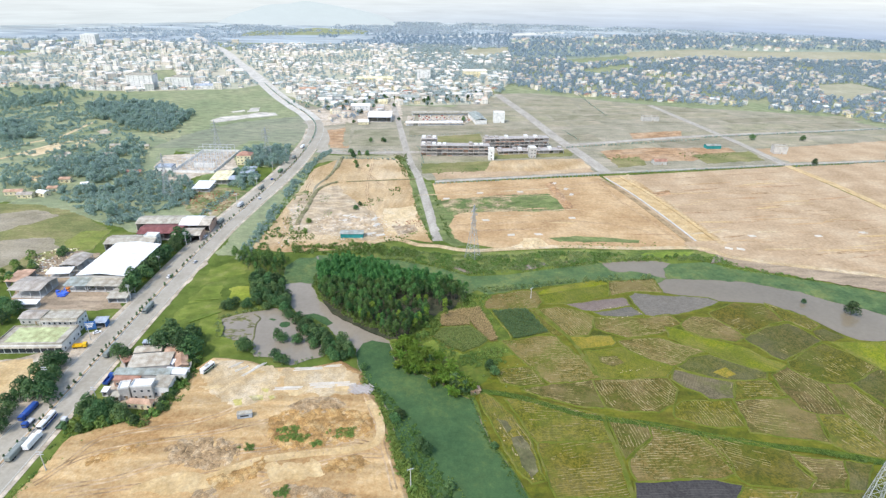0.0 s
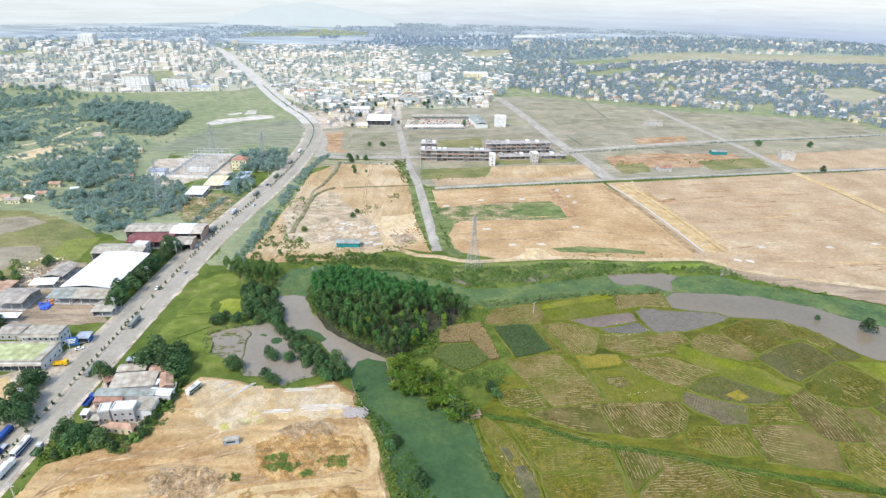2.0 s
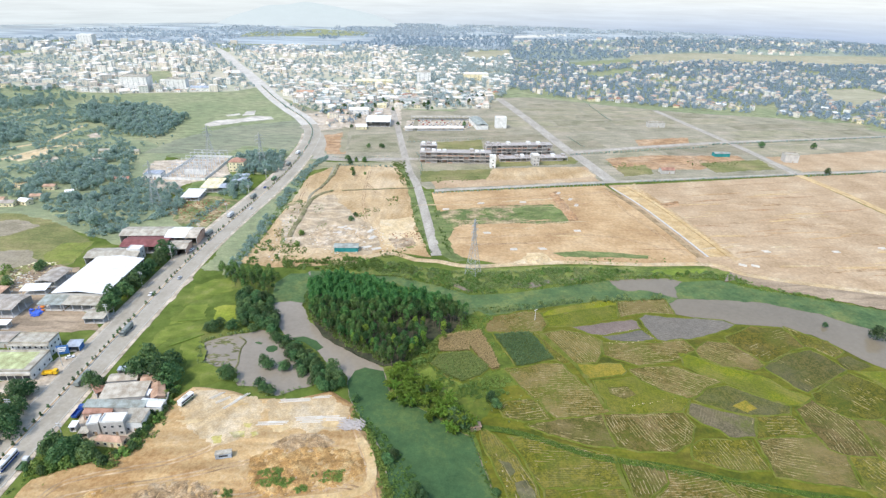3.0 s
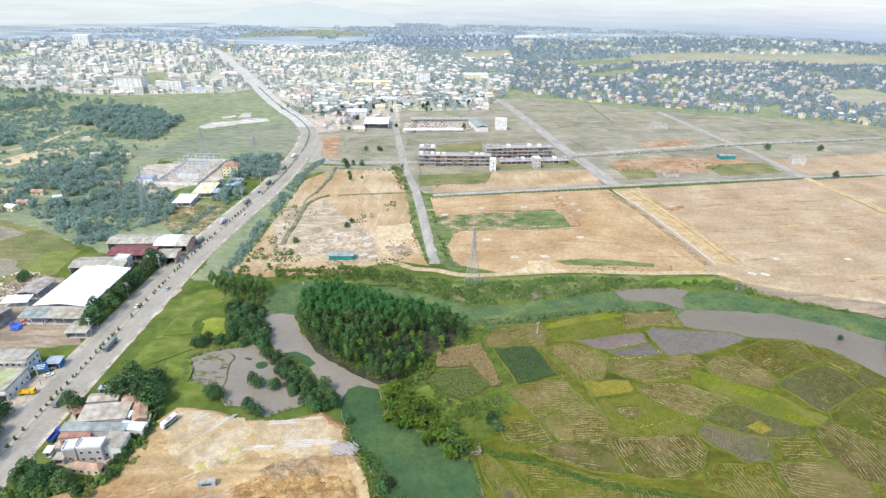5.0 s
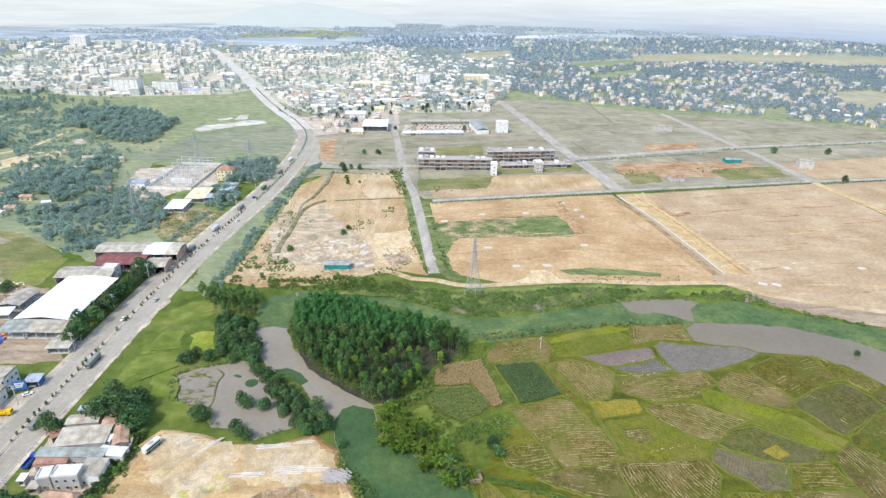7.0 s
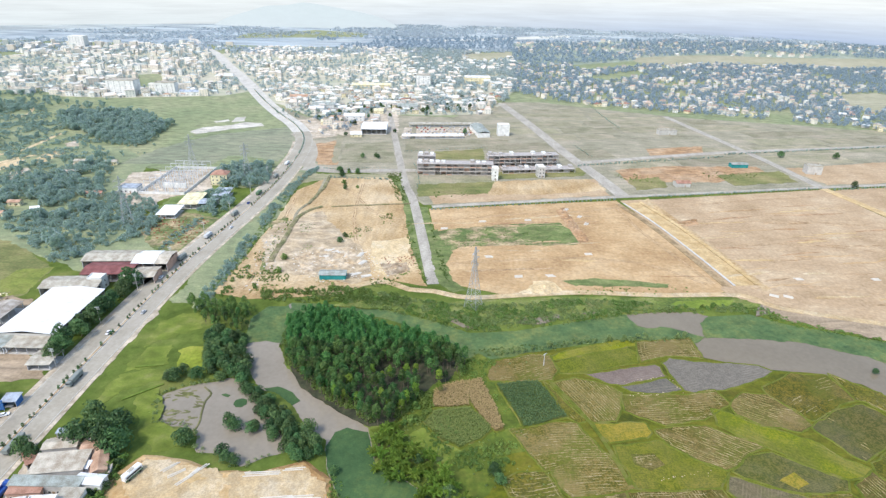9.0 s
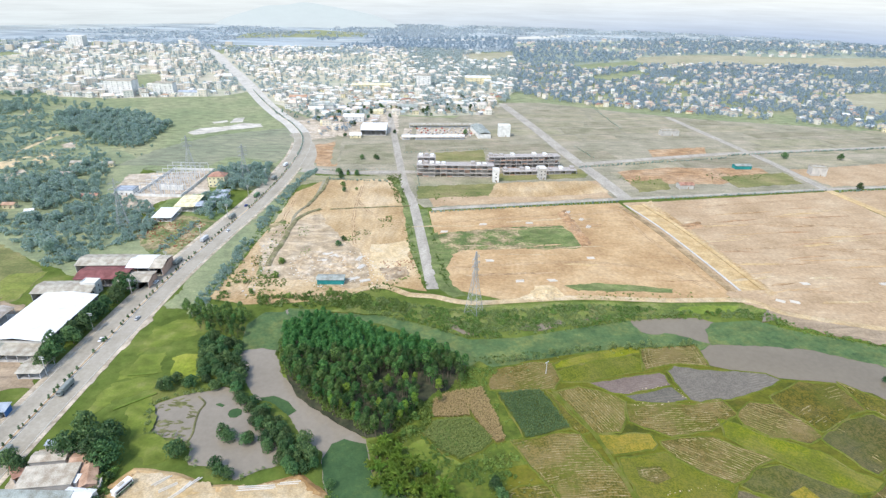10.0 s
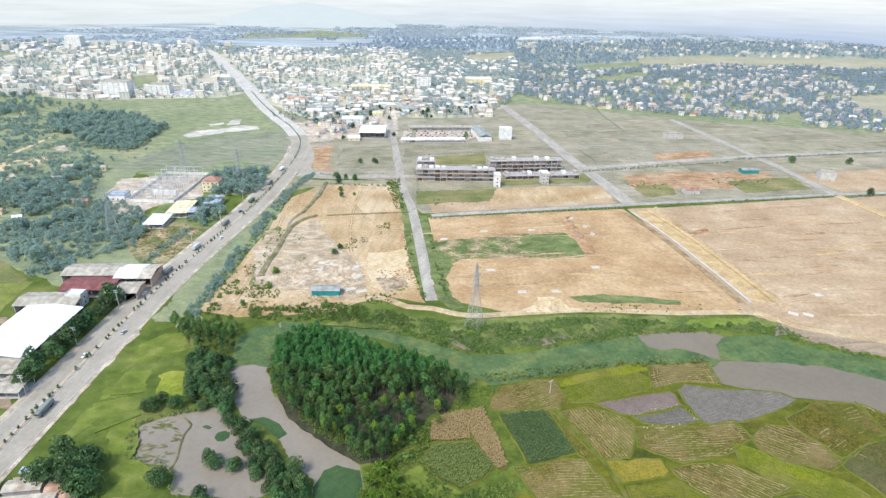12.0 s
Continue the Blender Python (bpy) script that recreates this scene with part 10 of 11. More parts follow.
pole(55.9, 310.9, 7.5, "thin concrete pole standing in the fields", 1, 40)

M["moss"] = streaked("thin_moss", [(0.4, 0.32, 0.14), (0.38, 0.33, 0.1), (0.46, 0.4, 0.22)], 0.2, (1, 1, 1))
M["track_rubble"] = streaked("grey_rubble", [(0.27, 0.19, 0.11), (0.36, 0.275, 0.18), (0.45, 0.37, 0.27)], 0.15, (1, 1, 1))
# ================= details on the bare plots =================
def beam_stack(x, y, turn, n, l, label, z=0.0, w=0.35, gap=0.5):
    root = new("beam_stack")
    root.matrix_basis = pose(x, y, z, 0, 0, turn)
    bm = bmesh.new()
    box(bm, -l / 2, -w / 2, 0, l / 2, w / 2, 0.35)
    me = None
    for k in range(n):
        if me is None:
            o = part("beam", bm, M["kerb"], root)
            me = o.data
        else:
            o = new("beam", me)
            o.parent = root
        o.matrix_basis = pose(random.gauss(0, 0.4), (k - n / 2) * (w + gap), 0.0, 0, 0, random.gauss(0, 1.5))
    return tagged(root, label, "beams", "precast beams on the plot")


for (x, y), turn, n, l in zip([(-74.4, 218.9), (-58.2, 222.7), (-67.7, 234.5), (-71.3, 219.8), (-50.0, 223.8), (-56.4, 220.6), (-55.3, 237.2), (-45.7, 222.6)], (4, 6, 5, 2, 4, 6, 8, 4), (3, 3, 3, 2, 2, 2, 2, 3), (12, 12, 14, 9, 10, 9, 8, 9)):
    beam_stack(x, y, turn, n, l, "row of pale precast concrete beams on bare earth", 0.9)
for (x, y), turn in zip([(-96.7, 230.5), (-101.1, 233.6), (-94.8, 233.7), (-105.0, 236.7), (-92.7, 236.1)], (50, 40, 60, 48, 52)):
    beam_stack(x, y, turn, 2, 7, "pair of pale concrete piles on bare earth", 0.9)
rng = np.random.default_rng(8)
pile = new("post_heap")
pile.matrix_basis = pose(-38.2, 219.0, 0.9)
bm = bmesh.new()
bmesh.ops.create_cone(bm, cap_ends=True, segments=8, radius1=0.17, radius2=0.17, depth=3.6, matrix=Matrix.Rotation(radians(90), 4, "Y"))
first = part("concrete_post", bm, M["bare_concrete"], pile)
first.matrix_basis = pose(0, 0, 0.17)
for k in range(120):
    o = new("concrete_post", first.data)
    o.parent = pile
    o.matrix_basis = pose(rng.uniform(-5, 5), rng.uniform(-3, 3), 0.17 + 0.3 * rng.integers(0, 2), 0, rng.normal(scale=3), rng.normal(scale=25) - 30)
tagged(pile, "loose heap of pale concrete posts", "posts")
for (x, y), turn in zip([(35.5, 439.8), (109.1, 448.2), (53.8, 410.1), (75.5, 412.2), (246.4, 416.2), (300.6, 418.5), (341.7, 427.1), (217.3, 391.7), (225.6, 391.0), (109.1, 539.3), (117.3, 522.7), (119.6, 506.7), (2.3, 490.0), (34.3, 507.0), (72.2, 512.2)], (4, 4, 8, 5, 4, 5, 5, -30, -25, 60, 60, 60, 5, 5, 5)):
    beam_stack(x, y, turn, 3, 5.5, "stack of white precast units on the levelled plot", 0.12, 0.7, 0.5)

def churned(poly, z, height, mat, label, cell=0.8, seed=0):
    """Heaped and churned earth: a bumpy sheet that runs out at its edge."""
    xs, ys = [p[0] for p in poly], [p[1] for p in poly]
    ax, ay = np.arange(min(xs), max(xs), cell), np.arange(min(ys), max(ys), cell)
    gx_, gy_ = np.meshgrid(ax, ay)
    d_ = np.where(inside(gx_, gy_, poly), edge_distance(gx_, gy_, poly), -1)
    hh = np.array([[max(0.0, 0.5 + noise.noise((x * 0.35, y * 0.35, seed)) + 0.6 * noise.noise((x * 0.9, y * 0.9, seed + 5.0)) + 0.25 * noise.noise((x * 2.1, y * 2.1, seed + 9.0))) for x in ax] for y in ay])
    zz = np.where(d_ > 0, z - 0.12 + np.clip(d_ / 2.5, 0, 1) * hh * height, z - 0.3)
    n = np.arange(gx_.size).reshape(gx_.shape)
    keep = (d_[:-1, :-1] > -0.5) & (d_[1:, 1:] > -0.5) & (d_[1:, :-1] > -0.5) & (d_[:-1, 1:] > -0.5)
    fq = np.stack([n[:-1, :-1], n[:-1, 1:], n[1:, 1:], n[1:, :-1]], -1)[keep]
    me = mesh_of("churned_earth", np.stack([gx_, gy_, zz], -1).reshape(-1, 3).tolist(), fq.tolist(), M[mat])
    tagged(new("churned_earth", me), label, "bare earth", kind="stuff")


churned([(-117.0, 178.7), (-111.1, 184.3), (-97.0, 186.7), (-83.3, 182.3), (-81.9, 172.3), (-92.3, 166.8), (-109.6, 169.9)], 0.95, 0.75, "brown_spoil", "grey brown rubble heaped on the cleared plot", 0.6, seed=1)
churned([(-77.8, 198.4), (-72.6, 203.7), (-62.6, 205.5), (-47.1, 206.7), (-32.2, 203.2), (-28.0, 196.0), (-28.4, 187.0), (-42.9, 182.6), (-56.6, 179.1), (-67.7, 178.2), (-75.2, 185.8)], 0.95, 0.6, "churned_orange", "churned orange earth on the cleared plot", 0.6, seed=2)
churned([(-71.6, 206.0), (-64.2, 212.5), (-50.4, 213.7), (-43.1, 208.3), (-48.3, 202.1), (-63.9, 200.2)], 1.0, 0.7, "brown_spoil", "low heap of brown spoil on the cleared plot", 0.6, seed=12)
churned([(-96.4, 162.7), (-81.7, 168.8), (-73.0, 176.8), (-69.0, 172.6), (-72.1, 163.8), (-84.2, 157.0)], 0.95, 0.5, "churned_orange", "low ridge of churned earth on the cleared plot", 0.6, seed=13)
churned([(-51.2, 170.6), (-41.9, 176.9), (-32.6, 177.8), (-27.3, 173.0), (-31.1, 167.0), (-44.7, 166.7)], 0.95, 0.5, "churned_orange", "low spoil heap on the cleared plot", 0.6, seed=3)
churned([(-95.5, 157.8), (-87.6, 160.1), (-82.4, 155.4), (-88.1, 150.1), (-95.5, 152.5)], 0.95, 0.5, "brown_spoil", "low spoil heap on the cleared plot", 0.6, seed=4)
churned([(-71.7, 158.8), (-57.2, 162.5), (-39.0, 160.1), (-29.7, 156.5), (-37.4, 151.2), (-63.1, 151.7)], 0.95, 0.4, "brown_spoil", "broken ground on the cleared plot", 0.6, seed=14)
churned([(-147.8, 172.4), (-137.3, 178.8), (-119.1, 185.8), (-115.6, 183.5), (-129.9, 173.7), (-142.6, 167.4)], 0.95, 0.3, "churned_orange", "rutted damp earth on the cleared plot", 0.6, seed=15)
tagged(ribbon("track", smooth_line([(-103.9, 157.1), (-89.3, 164.8), (-75.9, 172.5), (-55.0, 177.3), (-36.5, 180.2), (-27.4, 184.3), (-26.0, 191.8), (-28.7, 202.2), (-33.9, 210.9)], 2.5), 1.9, 0.98, M["smooth_track"]), "smooth orange track worn round the plot", "track", kind="structure")
for k, (poly, mt, lb) in enumerate((([(-72.9, 170.2), (-64.4, 172.7), (-50.4, 172.5), (-46.0, 167.8), (-53.2, 164.2), (-69.0, 164.4)], "smooth_track", "smooth level patch of orange sand"), ([(-121.4, 229.8), (-115.5, 239.3), (-99.0, 237.9), (-86.2, 233.5), (-76.5, 218.8), (-81.8, 208.5), (-93.6, 204.3), (-107.7, 210.6)], "trodden", "pale trodden ground by the beams"), ([(-80.0, 231.9), (-52.4, 237.3), (-42.5, 229.3), (-41.8, 215.6), (-59.0, 213.5), (-75.2, 218.8)], "trodden", "pale trodden ground by the beams"))):
    patch("land_cover", poly, 0.945 + 0.006 * k, M[mt], lb, "bare earth", 1.2, 4.2, 460 + k, kind="structure", low=0.8)
for k, (x, y) in enumerate([(-111.2, 217.9), (-109.1, 233.3), (-92.6, 209.4), (-92.7, 231.5), (-84.7, 218.6), (-79.5, 230.1), (-70.1, 214.8), (-62.8, 231.4), (-53.8, 229.0), (-46.6, 219.6), (-100.4, 218.2), (-65.7, 219.1)]):
    patch("land_cover", [(x + 4.5 * math.cos(a) * (1 + 0.5 * math.sin(3 * a + k)), y + 2.6 * math.sin(a)) for a in np.arange(0, 6.28, 0.5)], 0.965 + 0.002 * k, M["trodden" if k % 3 else "smooth_track"], "pale trodden ground by the beams", "bare earth", 1.0, 2.0, 490 + k, kind="structure", low=0.8)
churned([(-104.5, 430.9), (-89.1, 449.2), (-62.5, 447.9), (-53.8, 426.0), (-63.9, 406.1), (-90.3, 405.0)], 0.2, 0.9, "patch_gravel", "heaps of pale rubble on the plot", 1.2, seed=5)
churned([(-43.4, 424.1), (-23.0, 427.4), (-19.1, 413.6), (-35.0, 404.1)], 0.2, 1.0, "track_rubble", "heaps of grey rubble on the plot", 1.2, seed=6)
M["grey_ground"] = streaked("grey_rubbly_ground", [(0.35, 0.265, 0.16), (0.43, 0.335, 0.22), (0.49, 0.405, 0.29)], 0.06, (0.6, 1, 1))
patch("land_cover", [(-136.9, 464.7), (-134.6, 487.4), (-117.3, 506.4), (-103.9, 521.6), (-79.9, 478.2), (-59.0, 452.3), (-46.2, 411.5), (-54.7, 392.4), (-76.8, 401.0), (-99.0, 405.7), (-114.7, 406.4)], 0.19, M["grey_ground"], "grey rubbly ground trodden by lorries", "bare earth", 2.0, 3.0, 340, kind="structure", low=0.0)
for k, (poly, sc) in enumerate((([(-115.4, 488.6), (-111.4, 495.4), (-101.7, 491.6), (-103.3, 474.7), (-110.4, 474.2)], 0.3), ([(-104.1, 449.6), (-99.2, 457.3), (-93.8, 446.6), (-99.2, 441.0)], 0.3), ([(-69.9, 487.1), (-56.9, 490.1), (-54.6, 479.7), (-65.9, 478.0)], 0.4), ([(-52.7, 512.9), (-42.2, 518.3), (-40.2, 506.7), (-49.8, 503.8)], 0.4), ([(-28.0, 412.4), (-20.8, 414.3), (-19.6, 406.9), (-25.7, 406.6)], 0.4), ([(-128.9, 405.6), (-111.6, 410.3), (-99.5, 403.5), (-98.1, 394.3), (-120.4, 393.1)], 0.45), ([(-47.6, 401.1), (-30.9, 404.9), (-28.8, 391.0), (-44.8, 388.8)], 0.4), ([(-135.2, 437.2), (-126.2, 439.5), (-122.9, 425.3), (-127.9, 421.0)], 0.35), ([(-59.2, 632.0), (-43.8, 636.9), (-32.6, 549.6), (-40.7, 551.8)], 0.5), ([(-81.2, 397.3), (-73.3, 401.2), (-69.8, 393.0), (-77.8, 389.8)], 0.3))):
    joined("weeds", spots(poly, 1.7, keep=0.9, clump=7, thin=-0.3), TUFT, sc, "patch of green weeds on bare earth", "weeds", 340 + k, 0.4, 1.3)
M["bank_grass"] = streaked("bank_grass", [(0.12, 0.13, 0.05), (0.2, 0.18, 0.09), (0.3, 0.25, 0.16)], 0.15, (1, 1, 1))
for k, (line, w_) in enumerate((([(-114.2, 618.8), (-113.7, 582.8), (-115.8, 557.6), (-118.0, 535.8)], 1.6), ([(-105.1, 531.5), (-116.1, 518.3), (-119.8, 497.1), (-119.0, 465.8), (-119.2, 442.5), (-118.0, 421.6)], 1.9), ([(-96.7, 532.1), (-72.7, 536.3), (-49.3, 540.5), (-27.9, 544.6)], 0.8))):
    bk = smooth_line(line, 3.0)
    bk = [(q[0] + noise.noise((q[0] * 0.1, q[1] * 0.1, 1.0)), q[1] + noise.noise((q[0] * 0.1, q[1] * 0.1, 7.0))) for q in bk]
    tagged(ribbon("earth_bank", bk, w_, 0.6, M["bank_grass"], crown=0.5), "low weedy earth bank across the plot", "bank", kind="structure")
    joined("weeds", np.array([(q[0], q[1], 0.6) for q in bk[::2]]), TUFT, 0.3, "weeds along a low bank", "weeds", 360 + k, 0.3, 1.3)
for (x, y), kk, sc in zip([(-111.0, 430.1), (-72.7, 468.5), (-101.5, 616.3), (-96.1, 595.1), (-97.1, 629.0), (-89.6, 631.4), (-81.6, 583.7), (-125.1, 398.5), (-117.7, 385.1)], (BUSH, BUSH, BROAD, BUSH, BUSH, BUSH, BUSH, BUSH, BUSH), (1.3, 1.0, 0.7, 1.6, 1.2, 1.2, 1.2, 1.2, 1.3)):
    plant(kk, x, y, sc, 0.15)
for (x, y), turn, n_ in zip([(-80.3, 444.7), (-76.8, 440.5), (-69.3, 434.1), (-58.2, 437.3), (-54.8, 425.0), (-83.0, 433.4), (-56.6, 407.9), (-49.0, 405.4)], (20, 35, 70, 75, 65, 10, 30, 20), (4, 4, 2, 3, 3, 3, 3, 3)):
    beam_stack(x, y, turn, n_, 7, "stack of pale precast slabs on rubbly ground", 0.2, 0.8, 0.3)
clods("rubble", spots([(-43.4, 433.9), (-20.5, 436.8), (-16.8, 420.7), (-32.4, 419.9)], 2.0, keep=0.7) + [0, 0, 0.25], 0.55, M["rust"], "brown broken timber and scrap on the plot", "rubble", 17)
churned([(51.1, 383.8), (63.9, 401.9), (76.8, 400.3), (81.6, 389.1), (65.8, 383.5)], 0.2, 0.9, "sand", "heap of pale sand by the track", 1.2, seed=8)

churned([(98.6, 537.0), (109.2, 546.3), (116.9, 472.6), (106.2, 463.8)], 0.15, 0.9, "red_earth", "low bank of red spoil on the plot", 1.2, seed=9)
churned([(184.3, 567.1), (193.8, 575.3), (221.1, 400.0), (212.5, 395.5)], 0.15, 0.8, "dirt", "low bank of spoil beside the canal track", 1.3, seed=10)
churned([(197.1, 515.4), (219.9, 526.4), (217.4, 511.7), (197.3, 502.9)], 0.15, 1.0, "red_earth", "small heap of red earth", 1.2, seed=11)

# rubble and clods
rub = spots([(-116.9, 180.9), (-92.5, 186.4), (-64.5, 192.3), (-35.4, 198.3), (-30.5, 179.7), (-51.2, 176.1), (-81.8, 169.4), (-102.3, 168.9)], 2.2, keep=0.55, dry=-9)
clods("rubble", rub + [0, 0, 0.95], 0.42, M["pale_dirt"], "rubble and earth clods strewn on the cleared plot", "rubble", 3)
clods("rubble", spots([(-106.3, 439.5), (-60.4, 450.6), (-38.9, 424.3), (-22.5, 419.2), (-37.0, 401.9), (-79.7, 394.7), (-100.2, 410.1)], 2.4, keep=0.5) + [0, 0, 0.2], 0.5, M["kerb"], "pale broken concrete on the plot", "rubble", 4)
clods("rubble", spots([(-132.4, 397.8), (-133.1, 471.6), (-123.9, 486.6), (-113.4, 409.5), (-118.5, 377.9)], 3.0, keep=0.5) + [0, 0, 0.15], 0.6, M["concrete"], "grey spoil heaps on the plot", "rubble", 5)
clods("scrap_heap", spots([(-237.2, 477.9), (-234.0, 504.2), (-188.7, 495.5), (-186.6, 452.5), (-200.2, 444.0)], 2.6, keep=0.6) + [0, 0, 0.3], 0.7, M["rust"], "red rusty scrap strewn in a yard", "scrap", 6)
clods("stored_goods", spots([(-285.3, 343.8), (-274.6, 357.4), (-255.7, 336.6), (-269.1, 328.0)], 2.4, keep=0.6) + [0, 0, 0.3], 0.8, M["kerb"], "stacked pale bricks and goods in a yard", "goods", 7)
clods("stored_goods", spots([(-288.1, 356.9), (-281.1, 371.2), (-265.1, 371.9), (-253.8, 349.3), (-255.7, 336.5), (-271.6, 331.9)], 1.9, keep=0.6) + [0, 0, 0.3], 0.7, M["timber"], "brown timber and scrap strewn in a yard", "goods", 21)
clods("stored_goods", spots([(-288.1, 356.9), (-281.1, 371.2), (-265.1, 371.9), (-253.8, 349.3), (-255.7, 336.5), (-271.6, 331.9)], 2.6, keep=0.5) + [0, 0, 0.35], 0.8, M["roof_cream"], "pale sacks and boards stacked in a yard", "goods", 22)
frame_root = new("timber_frame")
frame_root.matrix_basis = pose(-269.7, 337.7, 0)
for k in range(10):
    bm = bmesh.new()
    box(bm, -0.14, -0.14, -0.1, 0.14, 0.14, 5.0)
    part("post", bm, M["timber"], frame_root).matrix_basis = pose(5.0 * (k % 5), 9.0 * (k // 5), 0)
for k in range(2):
    bm = bmesh.new()
    box(bm, -0.4, -0.12, 4.7, 20.4, 0.12, 5.02)
    part("beam", bm, M["timber"], frame_root).matrix_basis = pose(0, 9.0 * k, 0.03)
tagged(frame_root, "bare timber frame of an unfinished shed", "shed frame")
clods("blue_tarps", spots([(-242.4, 307.9), (-237.3, 312.4), (-231.3, 305.5), (-236.0, 301.1)], 1.8) + [0, 0, 0.6], 1.2, M["blue_tarp"], "blue tarpaulins over stacked goods", "tarpaulin", 8)
clods("orange_tarps", spots([(-239.9, 310.9), (-235.6, 312.5), (-232.4, 309.0), (-236.7, 306.7)], 2.2) + [0, 0, 0.6], 1.0, M["orange_tarp"], "orange tarpaulins over stacked goods", "tarpaulin", 9)
for poly, mat, label, s in (([(-119.1, 161.4), (-101.3, 166.6), (-79.9, 163.6), (-90.9, 157.4), (-107.2, 154.9), (-117.1, 155.2)], "smooth_track", "smooth yellow sand on the cleared plot", 80), ):
    patch("land_cover", poly, 0.95 + 0.008 * (s - 80), M[mat], label, "bare earth", 1.6, 2.6, s, kind="structure", low=0.8)
for k, poly in enumerate(([(-90.2, 212.6), (-84.3, 213.9), (-82.7, 210.5), (-87.5, 209.0)], [(-86.0, 218.6), (-81.6, 217.8), (-82.4, 214.8), (-85.4, 215.6)], [(-97.7, 209.0), (-93.0, 210.5), (-91.5, 206.9), (-94.6, 205.7)], [(-81.4, 213.4), (-78.9, 214.0), (-77.3, 211.8), (-79.6, 210.6)])):
    patch("land_cover", poly, 1.02 + 0.004 * k, M["moss"], "yellow green moss on trodden earth", "moss", 1.2, 1.4, 440 + k, kind="structure", low=0.85)
for poly in ([(-74.4, 189.9), (-64.9, 193.6), (-56.0, 189.7), (-57.6, 183.6), (-69.8, 184.0)], [(-50.3, 189.8), (-42.5, 194.9), (-36.6, 192.2), (-37.5, 186.7), (-47.1, 185.8)], [(-86.0, 181.6), (-79.0, 182.4), (-77.8, 178.6), (-83.7, 178.5)], [(-64.3, 155.8), (-59.2, 161.3), (-56.4, 154.6)], [(-55.7, 183.7), (-50.6, 185.1), (-49.5, 181.8), (-54.1, 181.1)]):
    joined("weeds", spots(poly, 0.9, dry=-9, clump=4, thin=-0.1) + [0, 0, 0.9], TUFT, 0.42, "low green weeds on bare earth", "weeds", 9)

house(16.6, 219.6, 10, 4.5, 4, 2.4, "hip", "roof_tile", "timber", "tiny field hut with a rusty hipped roof", 1.2, win="f", over=0.4, pitch=4)

# weeds and shrubs along the edges of the cleared plots
WEEDS = []
WEEDS.append(([(-118.5, 377.9), (-122.9, 420.5), (-131.6, 486.2), (-126.4, 509.8), (-122.0, 494.3), (-122.5, 458.3), (-113.4, 409.5), (-110.2, 378.2)], 2.6, 0.5))
WEEDS.append(([(-24.1, 499.3), (-17.6, 443.6), (-7.1, 397.8), (-11.4, 397.6), (-22.4, 443.4), (-30.8, 506.8)], 2.4, 0.5))
WEEDS.append(([(-8.1, 492.5), (2.4, 438.3), (6.8, 398.4), (2.5, 403.5), (-3.3, 444.3), (-11.1, 507.9)], 2.2, 0.55))
WEEDS.append(([(-45.7, 401.5), (-28.5, 406.6), (-23.5, 396.0), (-40.4, 391.2)], 2.4, 0.5))
WEEDS.append(([(-73.7, 477.4), (-62.1, 486.8), (-58.0, 472.5), (-69.7, 466.3)], 2.2, 0.45))
WEEDS.append(([(-51.7, 513.8), (-40.5, 522.7), (-38.7, 498.6), (-48.8, 493.5)], 2.4, 0.45))
WEEDS.append(([(-120.3, 393.0), (-95.3, 386.8), (-95.3, 376.9), (-115.9, 376.0)], 2.6, 0.5))
WEEDS.append(([(87.1, 396.5), (164.1, 399.7), (161.4, 391.4), (87.5, 386.3)], 2.6, 0.35))
WEEDS.append(([(2.3, 478.3), (38.7, 491.8), (96.8, 497.8), (105.3, 472.0), (56.8, 464.2), (7.2, 451.2)], 2.6, 0.3))
WEEDS.append(([(181.5, 652.7), (226.0, 645.9), (212.3, 622.1), (181.1, 624.6)], 4.0, 0.5))
WEEDS.append(([(278.7, 663.8), (341.2, 667.8), (324.6, 638.0), (274.5, 634.9)], 4.0, 0.45))
WEEDS.append(([(-9.9, 579.3), (38.8, 594.4), (37.8, 574.2), (-6.5, 556.3)], 3.5, 0.4))
WEEDS.append(([(-140.2, 367.4), (-135.4, 408.6), (-138.5, 493.5), (-138.8, 571.8), (-142.9, 571.6), (-144.9, 478.2), (-144.2, 408.2), (-146.2, 367.2)], 2.6, 0.55))
for k, (poly, sp, sc) in enumerate(WEEDS):
    joined("weeds", spots(poly, sp, keep=0.8, clump=14, thin=-0.2), TUFT, sc, "patch of green weeds on bare earth", "weeds", 120 + k, 0.4, 1.4)

# wheel tracks worn into the cleared plots
TRACKS = []
TRACKS.append(([(-157.6, 159.2), (-147.8, 172.4), (-128.7, 180.6), (-107.0, 186.1), (-84.9, 193.5), (-61.6, 201.4), (-41.6, 205.6)], 0.93))
TRACKS.append(([(-149.4, 156.6), (-128.6, 162.6), (-104.1, 173.4), (-77.8, 178.6), (-52.5, 182.4), (-33.5, 184.5), (-25.2, 179.8)], 0.935))
TRACKS.append(([(-117.3, 240.2), (-101.1, 226.8), (-92.9, 210.2), (-101.8, 198.5), (-123.8, 190.8), (-144.7, 183.5), (-151.9, 167.8)], 0.94))
TRACKS.append(([(-38.4, 219.8), (-32.7, 207.8), (-26.3, 189.7), (-21.5, 173.7), (-16.9, 159.5)], 0.945))
TRACKS.append(([(-70.2, 161.1), (-54.5, 170.0), (-37.0, 175.8), (-23.0, 176.8)], 0.93))
TRACKS.append(([(-141.4, 154.2), (-121.7, 157.8), (-99.9, 163.2), (-85.6, 166.9), (-69.5, 166.1)], 0.94))
